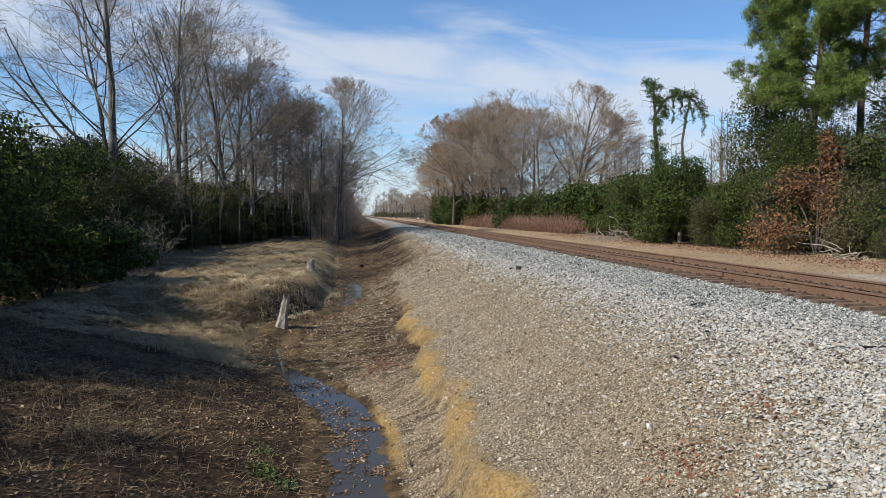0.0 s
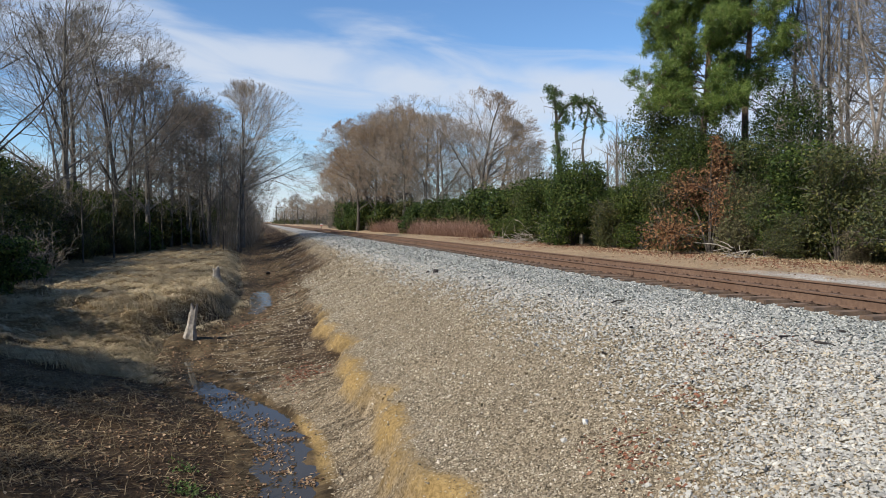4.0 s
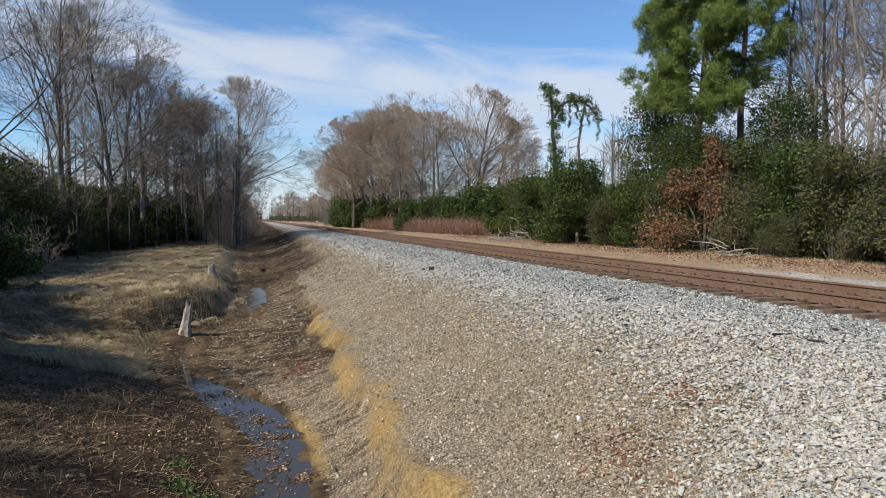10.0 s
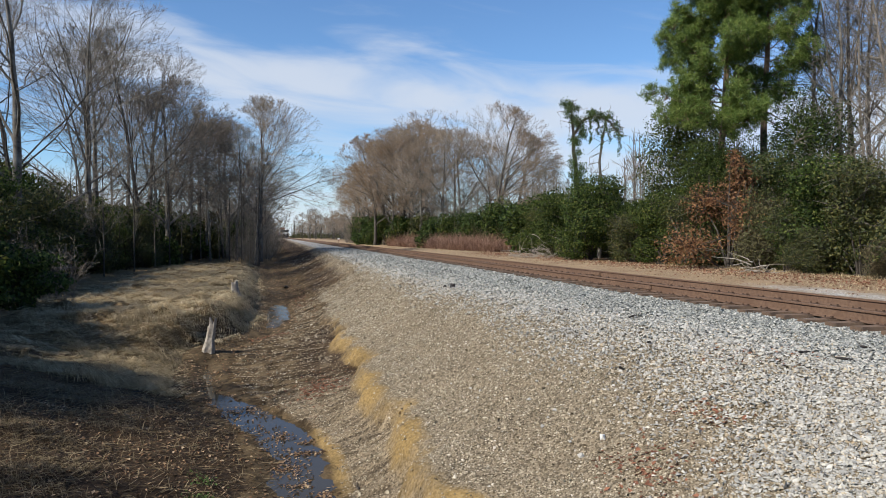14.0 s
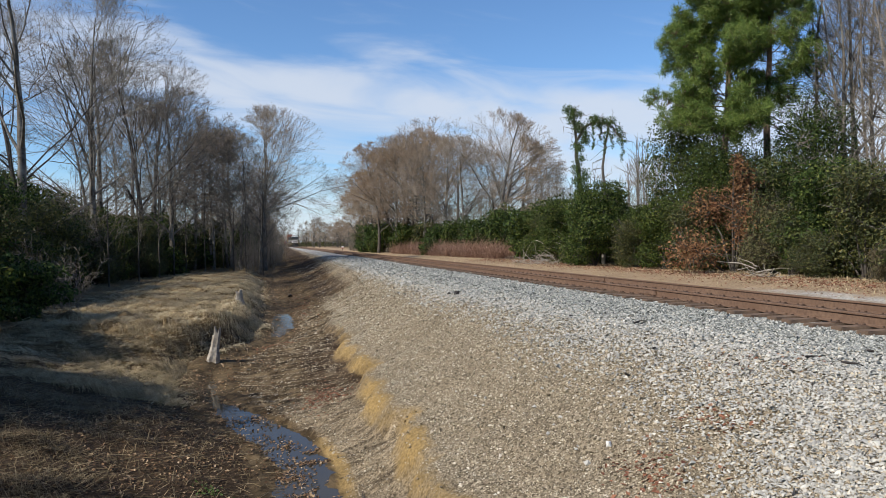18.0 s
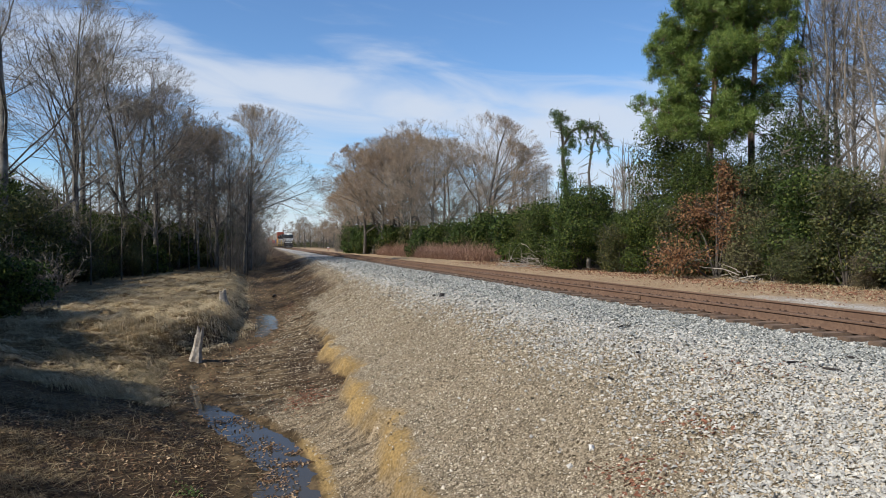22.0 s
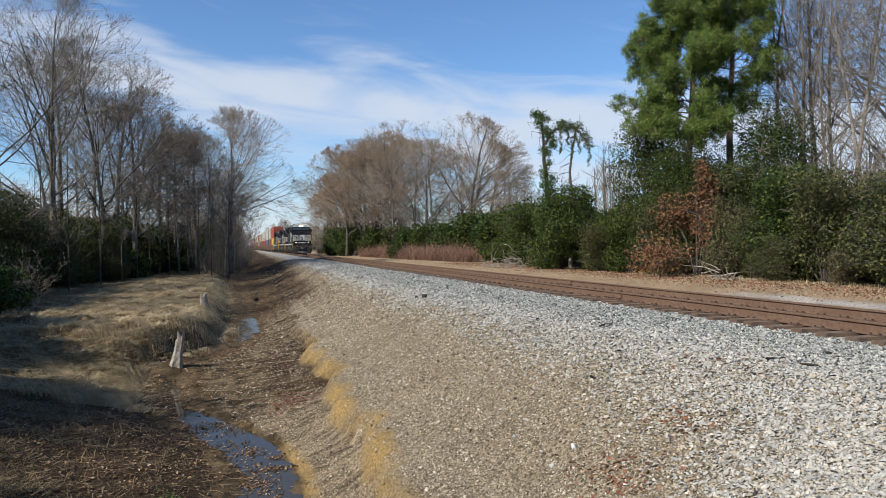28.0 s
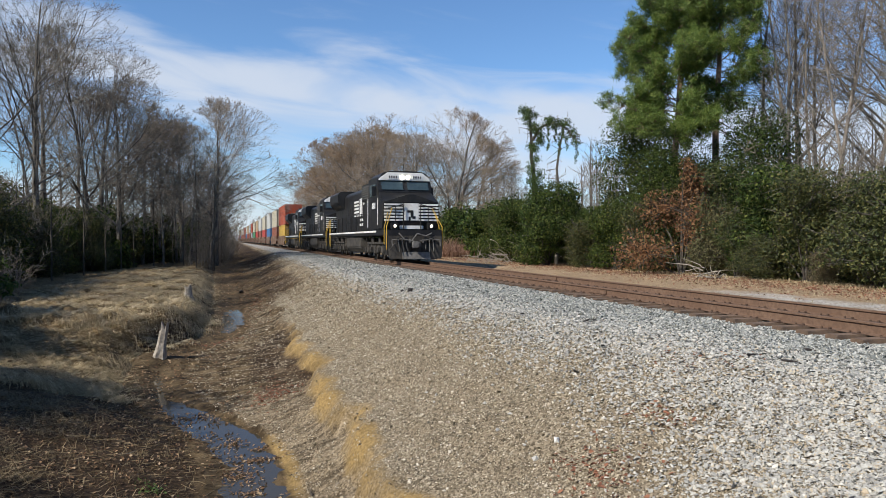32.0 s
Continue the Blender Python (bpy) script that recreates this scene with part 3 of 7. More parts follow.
def rocks(rng, P, size, flat=0.62, bedded=False):
    """Broken stones at the points P, knocked about: whole ones, or only the upper side of those that lie in the bed."""
    base = np.array([(1, 0, 0), (0.35, 0.9, 0.1), (-0.8, 0.55, -0.1), (-0.7, -0.6, 0.1), (0.5, -0.85, -0.1), (0.15, 0.1, 0.95), (-0.1, 0, -0.9)])
    tri = np.array([(0, 1, 5), (1, 2, 5), (2, 3, 5), (3, 4, 5), (4, 0, 5), (1, 0, 6), (2, 1, 6), (3, 2, 6), (4, 3, 6), (0, 4, 6)])
    if bedded:
        base = np.array([(1.05, 0, -0.25), (0.35, 0.95, -0.15), (-0.85, 0.6, -0.25), (-0.75, -0.65, -0.15), (0.5, -0.9, -0.25), (0.2, 0.1, 0.8), (0, 0, 0)])[:6]
        tri = tri[:5]
    n, m = len(P), len(base)
    V = base[None] * rng.uniform(0.75, 1.18, (n, m, 1)) + rng.normal(0, 0.10, (n, m, 3))
    V = V * (np.array([1.0, 0.78, flat])[None, None] * rng.uniform(0.75, 1.25, (n, 1, 3)))
    q = rng.normal(0, 1, (n, 4)) * np.array([1.0, 0.3, 0.3, 1.0])
    q /= np.linalg.norm(q, axis=1, keepdims=True)
    w, x, y, z = q.T
    Rm = np.stack([1 - 2 * (y * y + z * z), 2 * (x * y - z * w), 2 * (x * z + y * w), 2 * (x * y + z * w), 1 - 2 * (x * x + z * z), 2 * (y * z - x * w), 2 * (x * z - y * w), 2 * (y * z + x * w), 1 - 2 * (x * x + y * y)], -1).reshape(n, 3, 3)
    V = np.einsum("nij,nkj->nki", Rm, V) * size[:, None, None] + P[:, None]
    F = tri[None] + (np.arange(n) * m)[:, None, None]
    return V.reshape(-1, 3), F.reshape(-1, 3)


def scatter(rng, n, x0, x1, y0, y1, power=1.0):
    """Points that get sparser with distance."""
    x = rng.uniform(x0, x1, n)
    y = y0 + (y1 - y0) * rng.uniform(0, 1, n) ** power
    return x, y


def build_stones():
    rng = np.random.default_rng(11)
    # clean grey ballast from the ties down over the crest
    x, y = scatter(rng, 215000, 2.4, 8.35, 3.8, 36, 2.1)
    x2, y2 = scatter(rng, 20000, 4.2, 8.2, 36, 80, 1.3)
    x, y = np.concatenate([x, x2]), np.concatenate([y, y2])
    reach = np.interp(y, [5, 6, 7, 9, 14, 30], [-3.3, -2.8, -2.4, -2.1, -1.4, -0.9])
    keep = rng.uniform(0, 1, len(x)) < smooth(0, 1, (x - crest_x(y) - reach) / np.interp(y, [6, 12], [2.2, 1.6])) ** 1.3
    x, y = x[keep], y[keep]
    s = rng.uniform(0.013, 0.027, len(x)) * np.interp(y, [5, 15, 34, 80], [1, 1.2, 1.9, 3.0]) * (1 + 0.5 * (rng.uniform(0, 1, len(x)) > 0.93))
    P = np.stack([x, y, land(x, y) + 0.25 * s + rng.uniform(0, 0.012, len(x))], -1)
    grey = rng.uniform(0, 1, len(x)) < smooth(-0.6, 1.9, x - crest_x(y))
    for sel, ma, nm, lb in ((grey, M_STONE_GREY, "grey_ballast", "broken grey granite ballast beside the ties"), (~grey, M_STONE, "pale_ballast", "broken pale ballast stones spilling over the crest")):
        V, F = rocks(rng, P[sel], s[sel], 0.55, True)
        tagged(new(nm, mesh_np(nm, V, F, ma)), lb, "ballast", kind="stuff")
    # small brown gravel washed down the slope
    x, y = scatter(rng, 270000, -1.2, 6.0, 4.6, 34, 1.6)
    x2, y2 = scatter(rng, 18000, 1.2, 5.4, 32, 70, 1.3)
    x, y = np.concatenate([x, x2]), np.concatenate([y, y2])
    d = x - crest_x(y)
    keep = (rng.uniform(0, 1, len(x)) < np.where(d < 0, 0.85, 0.45) * np.where(x < ledge_x(y), np.interp(y, [14, 18], [0.6, 0.22]), 1.0) * smooth(0.5, 0.85, x - creek_x(y))) & (rng.uniform(0, 1, len(x)) > 0.8 * smooth(0.45, 0.2, np.abs(x - ledge_x(y) + 0.1)) * smooth(26, 20, y))
    keep &= rng.uniform(0, 1, len(x)) > 0.75 * smooth(26, 40, y) * smooth(-0.3, -1.3, d)
    x, y = x[keep], y[keep]
    s = rng.uniform(0.008, 0.018, len(x)) * (1 + 0.9 * (rng.uniform(0, 1, len(x)) > 0.96)) * np.interp(y, [5, 15, 30, 70], [1, 1.25, 1.9, 3.0])
    V, F = rocks(rng, np.stack([x, y, land(x, y) + 0.2 * s], -1), s, 0.6, True)
    tagged(new("gravel", mesh_np("gravel", V, F, M_GRAVEL)), "small brown gravel washed down the slope", "gravel", kind="stuff")
    # the largest loose stones, singly
    meshes = []
    for k in range(6):
        V, F = rocks(rng, np.zeros((1, 3)), np.ones(1))
        meshes.append(mesh_np("stone", V, F, M_STONE))
    for i in range(150):
        x, y = rng.uniform(3.0, 7.0), 5.2 + 9 * rng.uniform() ** 1.6
        if x < crest_x(y) - 2.6:
            continue
        s = rng.uniform(0.030, 0.046)
        ob = tagged(new("stone", meshes[i % 6]), "loose pale grey ballast stone on the slope", "stone", "loose stones")
        ob.location = (x, y, float(land(x, y)) + 0.35 * s)
        ob.rotation_euler, ob.scale = (0, 0, rng.uniform(0, 6.28)), (s, s, s)


build_stones()

# ---- trees ----


def tubes(S, sides):
    """Tapered tubes, one for each row (p0, p1, r0, r1)."""
    S = np.asarray(S, float)
    p0, p1, r0, r1 = S[:, 0:3], S[:, 3:6], S[:, 6], S[:, 7]
    d = p1 - p0
    d = d / np.maximum(np.linalg.norm(d, axis=1, keepdims=True), 1e-6)
    ref = np.where(np.abs(d[:, 2:3]) > 0.9, np.array([[1.0, 0, 0]]), np.array([[0, 0, 1.0]]))
    u = np.cross(d, ref)
    u /= np.linalg.norm(u, axis=1, keepdims=True)
    v = np.cross(d, u)
    a = np.arange(sides) * 2 * np.pi / sides
    ring = u[:, None] * np.cos(a)[None, :, None] + v[:, None] * np.sin(a)[None, :, None]
    V = np.concatenate([p0[:, None] + ring * r0[:, None, None], p1[:, None] + ring * r1[:, None, None]], 1)
    i = np.arange(sides)
    j = (i + 1) % sides
    F = np.stack([i, j, j + sides, i + sides], -1)[None] + (np.arange(len(S)) * 2 * sides)[:, None, None]
    return V.reshape(-1, 3), F.reshape(-1, 4)


def turned(rng, d, deg):
    """A way that leaves d by about that many degrees, to any side."""
    p = Vector((rng.gauss(0, 1), rng.gauss(0, 1), rng.gauss(0, 1)))
    p = (p - d * p.dot(d)).normalized()
    a = radians(deg)
    return (d * math.cos(a) + p * math.sin(a)).normalized()


def grow(seed, height, r, start=0.25, limbs=13, spread=0.36, counts=(8, 7, 5), wiggle=1.0, thin=0.0064, mid=0.6):
    """The limbs of one tree, kept within a rounded crown, as rows of tubes: stout ones, fine ones and the last twigs."""
    rng = random.Random(seed)
    stout, fine, last = [], [], []
    n_seg = (12, 9, 6, 3, 1)
    bend_by = (0.04, 0.10, 0.15, 0.18, 0.2)
    rise = (0.02, 0.03, 0.015, 0.0, 0.0)
    cen, rad = Vector((0, 0, height * mid)), Vector((height * spread, height * spread, height * (1.0 - mid)))

    def room(p, d):
        """How far from p along d the crown's outline lies."""
        q, e = p - cen, d
        q, e = Vector((q.x / rad.x, q.y / rad.y, q.z / rad.z)), Vector((e.x / rad.x, e.y / rad.y, e.z / rad.z))
        a, b, c = e.dot(e), q.dot(e), q.dot(q) - 1
        h = b * b - a * c
        return max(0.0, (-b + math.sqrt(h)) / a) if h > 0 else 0.0

    def branch(p, d, length, r0, level):
        n = n_seg[level]
        pts = [p.copy()]
        for i in range(n):
            d = (d + Vector((rng.gauss(0, 1), rng.gauss(0, 1), rng.gauss(0, 0.7))) * bend_by[level] * wiggle + Vector((0, 0, rise[level]))).normalized()
            p = p + d * (length / n)
            pts.append(p.copy())
        end = (0.12, 0.2, 0.35, 0.5, 0.6)[level]
        keep = (stout, stout, fine, last, last)[level]
        for i in range(n):
            ra, rb = (r0 * (1 - (1 - end) * k / n) for k in (i, i + 1))
            w = thin * (1, 1, 0.9, 0.75, 0.52)[level]
            keep.append((*pts[i], *pts[i + 1], max(ra, w), max(rb, w * 0.8)))
        if level == 4:
            return
        m = limbs if level == 0 else counts[level - 1]
        for k in range(m):
            lo = start if level == 0 else (0, 0.26, 0.2, 0.15)[level]
            f = lo + (1 - lo) * (k + rng.random()) / m
            x = f * n
            i = min(int(x), n - 1)
            q = pts[i].lerp(pts[i + 1], x - i)
            dd = (pts[i + 1] - pts[i]).normalized()
            ang = 64 - 30 * f + rng.uniform(-12, 12) if level == 0 else rng.uniform(28, 58)
            out = q - cen
            out = (Vector((out.x, out.y, max(out.z, 0.0))) / height + Vector((0, 0, 0.05))).normalized()
            w = max((turned(rng, dd, ang) for _ in range(1 if level == 0 else 2)), key=lambda v: v.dot(out))
            free = room(q, (w + Vector((0, 0, 0.12))).normalized())
            if level == 0:
                cl = max(free, height * 0.08) * rng.uniform(0.78, 1.04)
            else:
                cl = min(length * rng.uniform(0.4, 0.72) * (1.1 - 0.4 * f), free * rng.uniform(0.85, 1.1) + height * 0.02)
            rr = r0 * (1 - (1 - end) * f) * (0.46 if level == 0 else 0.52)
            branch(q, w, cl, rr, level + 1)

    branch(Vector((0, 0, -0.3)), Vector((rng.uniform(-0.06, 0.06), rng.uniform(-0.06, 0.06), 1)).normalized(), height * 0.93, r, 0)
    return stout, fine, last


def ribbons(rng, S):
    """The last twigs: slips too thin to show their section."""
    S = np.asarray(S, float)
    d = S[:, 3:6] - S[:, 0:3]
    w = np.cross(d, rng.normal(0, 1, d.shape))
    w /= np.maximum(np.linalg.norm(w, axis=1, keepdims=True), 1e-6)
    a, b = w * S[:, 6:7] * 1.3, w * S[:, 7:8] * 1.3
    V = np.stack([S[:, 0:3] - a, S[:, 0:3] + a, S[:, 3:6] + b, S[:, 3:6] - b], 1).reshape(-1, 3)
    return V, np.arange(len(V)).reshape(-1, 4)


def joined(*pairs):
    V, F, o = [], [], 0
    for v, f in pairs:
        V.append(v)
        F.append(np.asarray(f) + o)
        o += len(v)
    return np.concatenate(V), np.concatenate(F)


def bare_tree(seed, height, r, bark, twig, label, leaves=0, **kw):
    stout, fine, last = grow(seed, height, r, **kw)
    g = np.random.default_rng(seed)
    ob = tagged(new("bare_tree"), label, "tree", "bare trees along the railway")
    V, F = tubes(stout, 6)
    child("trunk", mesh_np("trunk", V, F, bark, True), ob)
    V, F = joined(tubes(fine, 4), ribbons(g, last))
    child("crown", mesh_np("crown", V, F, twig), ob)
    if leaves:
        rng = g
        S = np.asarray(last)
        P = S[rng.integers(0, len(S), leaves), 3:6] + rng.normal(0, 0.08, (leaves, 3))
        V, F = leaf_quads(rng, P, rng.normal(0, 1, (leaves, 3)), 0.062 if leaves > 2000 else 0.055)
        child("withered_leaves", mesh_np("withered_leaves", V, F, M_LEAF_ORANGE if leaves > 2000 else M_LEAF_TAN), ob, "withered orange-brown leaves")
    return ob


def leaf_quads(rng, P, Nn, size, aspect=0.55):
    """One pointed leaf for each point, facing about Nn, slightly folded."""
    n = len(P)
    Nn = Nn / np.maximum(np.linalg.norm(Nn, axis=1, keepdims=True), 1e-6)
    t = np.cross(Nn, rng.normal(0, 1, (n, 3)))
    t /= np.maximum(np.linalg.norm(t, axis=1, keepdims=True), 1e-6)
    b = np.cross(Nn, t)
    s = (size * rng.uniform(0.65, 1.35, n))[:, None]
    V = np.stack([P - t * s, P + b * s * aspect + Nn * s * 0.2, P + t * s, P - b * s * aspect + Nn * s * 0.2], 1)
    F = np.arange(4)[None] + (np.arange(n) * 4)[:, None]
    return V.reshape(-1, 3), F


def blob_points(rng, n, lobes, skin=0.22):
    """Points in the outer skin of several uneven lobes (centre, radii)."""
    w = np.array([np.prod(r) ** (2 / 3) for _, r in lobes])
    k = rng.choice(len(lobes), n, p=w / w.sum())
    C, Rr = np.array([c for c, _ in lobes])[k], np.array([r for _, r in lobes])[k]
    d = rng.normal(0, 1, (n, 3))
    d /= np.linalg.norm(d, axis=1, keepdims=True)
    ph = k * 1.7
    lump = 1 + 0.16 * np.sin(d[:, 0] * 7 + ph) * np.cos(d[:, 1] * 6 + ph) + 0.12 * np.sin(d[:, 2] * 9 + ph * 2)
    rad = (1 - skin * np.abs(rng.normal(0, 1, n))) * lump
    return C + d * Rr * rad[:, None], d


def bush(seed, name, h, w, leaf_mat, label, category, n=4200, leaf=0.085, lobes=9, stems=9, skin=0.22, stem_mat=None, cone=False, fuzz=0):
    rng = np.random.default_rng(seed)
    ob = tagged(new(name), label, category)
    L = []
    for i in range(lobes):
        f = (i + 0.5) / lobes
        a = rng.uniform(0, 6.28)
        zc = h * (0.12 + 0.76 * f)
        out = w * (0.55 * (1 - f) + 0.06 if cone else 0.36 * math.sqrt(max(0.05, 1 - (f * 1.05 - 0.25) ** 2))) * rng.uniform(0.6, 1.15)
        rr = w * (0.34 * (1 - 0.75 * f) if cone else 0.30) * rng.uniform(0.75, 1.2)
        L.append(((math.cos(a) * out * 0.75, math.sin(a) * out * 0.75, zc), (rr, rr, min(h * 0.2, rr * 1.05) * rng.uniform(0.8, 1.2))))
    P, d = blob_points(rng, n, L, skin)
    P[:, 2] = np.maximum(P[:, 2], 0.04 + 0.05 * rng.uniform(0, 1, n))
    V, F = leaf_quads(rng, P, d + rng.normal(0, 0.75, (n, 3)) + np.array([0, 0, 0.35]), leaf)
    child("foliage", mesh_np("foliage", V, F, leaf_mat), ob)
    S = []
    for c, rr in L[:stems]:
        m = np.array(c) * 0.5 + rng.normal(0, 0.1, 3)
        m[2] = c[2] * 0.55
        S += [(0, 0, -0.25, *m, 0.05, 0.032), (*m, *(np.array(c) + rng.normal(0, 0.2, 3)), 0.032, 0.012)]
    k = fuzz or 120
    Q, dq = blob_points(rng, k, L, 0.35)
    tip = Q + dq * rng.uniform(0.1, 0.5, (k, 1)) + np.array([0, 0, 0.12])
    root = Q - dq * 0.5
    Z = np.concatenate([root, tip, np.full((k, 1), 0.012), np.full((k, 1), 0.004)], 1)
    V, F = joined(tubes(np.array(S, float), 4), ribbons(rng, Z))
    tagged(child("branchwork", mesh_np("branchwork", V, F, stem_mat or M_BARK_DARK), ob), kind="stuff")
    return ob


def thicket(seed, h, w, label):
    """A leafless tangle of thin stems."""
    rng = random.Random(seed)
    S = []
    for i in range(60):
        a, rad = rng.uniform(0, 6.28), w * 0.5 * math.sqrt(rng.random())
        p = Vector((math.cos(a) * rad, math.sin(a) * rad, -0.2))
        d = Vector((rng.gauss(0, 0.3), rng.gauss(0, 0.3), 1)).normalized()
        ln = h * rng.uniform(0.5, 1.05)
        r0 = rng.uniform(0.012, 0.028)
        for k in range(6):
            q = p + d * ln / 6
            S.append((*p, *q, r0 * (1 - k / 7), r0 * (1 - (k + 1) / 7)))
            for _ in range(3):
                e = turned(rng, d, rng.uniform(25, 65)) * rng.uniform(0.25, 0.8)
                m = q + e * 0.6
                S.append((*q, *m, 0.009, 0.006))
                S.append((*m, *(m + turned(rng, e.normalized(), 35) * 0.4), 0.006, 0.004))
                S.append((*m, *(m + turned(rng, e.normalized(), 40) * 0.35), 0.006, 0.004))
            d = (d + Vector((rng.gauss(0, 0.17), rng.gauss(0, 0.17), 0.02))).normalized()
            p = q
    ob = tagged(new("thicket"), label, "thicket")
    S = np.array(S)
    V, F = joined(tubes(S[S[:, 6] > 0.0095], 4), ribbons(np.random.default_rng(seed), S[S[:, 6] <= 0.0095]))
    tagged(child("branchwork", mesh_np("branchwork", V, F, M_TWIG), ob), kind="stuff")
    return ob


def pine(seed, height, r, crown_from, reach, label, n=84):
    rng = random.Random(seed)
    g = np.random.default_rng(seed)
    ob = tagged(new("pine_tree"), label, "tree")
    S, p, d = [], Vector((0, 0, -0.3)), Vector((0.01, 0.02, 1)).normalized()
    pts = [p.copy()]
    for i in range(14):
        d = (d + Vector((rng.gauss(0, 0.02), rng.gauss(0, 0.02), 0.02))).normalized()
        q = p + d * height / 14
        S.append((*p, *q, r * (1 - 0.85 * i / 14), r * (1 - 0.85 * (i + 1) / 14)))
        p = q
        pts.append(p.copy())
    V, F = tubes(S, 10)
    child("trunk", mesh_np("trunk", V, F, M_PINE_BARK, True), ob)
    limbs, tufts = [], []
    for k in range(n):
        f = crown_from + (0.99 - crown_from) * (k + rng.random()) / n
        x = f * 14
        i = min(int(x), 13)
        b = pts[i].lerp(pts[i + 1], x - i)
        u = (f - crown_from) / (1 - crown_from)
        ln = reach * (0.55 + 0.75 * math.sin(math.pi * min(1, 0.18 + u * 0.8))) * rng.uniform(0.55, 1.05) * (1.1 - 0.6 * u)
        a = rng.uniform(0, 6.28)
        dd = Vector((math.cos(a), math.sin(a), rng.uniform(-0.05, 0.35) + 0.3 * u)).normalized()
        q = b.copy()
        for s in range(5):
            dd = (dd + Vector((rng.gauss(0, 0.12), rng.gauss(0, 0.12), 0.06))).normalized()
            e = q + dd * ln / 5
            limbs.append((*q, *e, 0.04 * (1 - s / 6) * (1.1 - u), 0.04 * (1 - (s + 1) / 6) * (1.1 - u)))
            if s >= 1:
                for _ in range(7 if s == 1 else 10):
                    t = e + turned(rng, dd, rng.uniform(20, 75)) * rng.uniform(0.25, 0.75)
                    limbs.append((*e, *t, 0.016, 0.008))
                    tufts.append(t)
            q = e
        tufts.append(q)
    V, F = tubes(limbs, 4)
    tagged(child("branchwork", mesh_np("branchwork", V, F, M_PINE_BARK), ob), kind="stuff")
    T = np.array([tuple(t) for t in tufts])
    m = 54
    base = np.repeat(T, m, 0) + g.normal(0, 0.10, (len(T) * m, 3))
    w = g.normal(0, 1, base.shape) + np.array([0, 0, 0.35])
    w /= np.linalg.norm(w, axis=1, keepdims=True)
    side = np.cross(w, g.normal(0, 1, base.shape))
    side /= np.linalg.norm(side, axis=1, keepdims=True)
    ln = g.uniform(0.18, 0.34, (len(base), 1))
    V = np.stack([base - side * 0.016, base + side * 0.016, base + w * ln], 1).reshape(-1, 3)
    F = np.arange(len(V)).reshape(-1, 3)
    child("needles", mesh_np("needles", V, F, M_NEEDLE), ob, "tufts of bright green needles")
    return ob


def at(x, y, s=1.0, rz=0.0, sink=0.0, sz=None):
    return Matrix.LocRotScale((x, y, float(land(x, y)) - sink), Euler((0, 0, rz)), (s, s, sz or s))


# patterns stand among their copies: each is placed first, then copied on
def plant(kinds, spots, seed):
    """spots: (kind, x, y, scale)."""
    rng = random.Random(seed)
    made = {}
    for k, x, y, s in spots:
        if k + "2" in kinds and y > 60:
            k += "2"
        m = at(x, y, s, rng.uniform(0, 6.28), sz=s * rng.uniform(0.93, 1.07))
        if k in made:
            copy_thing(made[k], m)
        else:
            made[k] = kinds[k]()
            made[k].matrix_basis = m


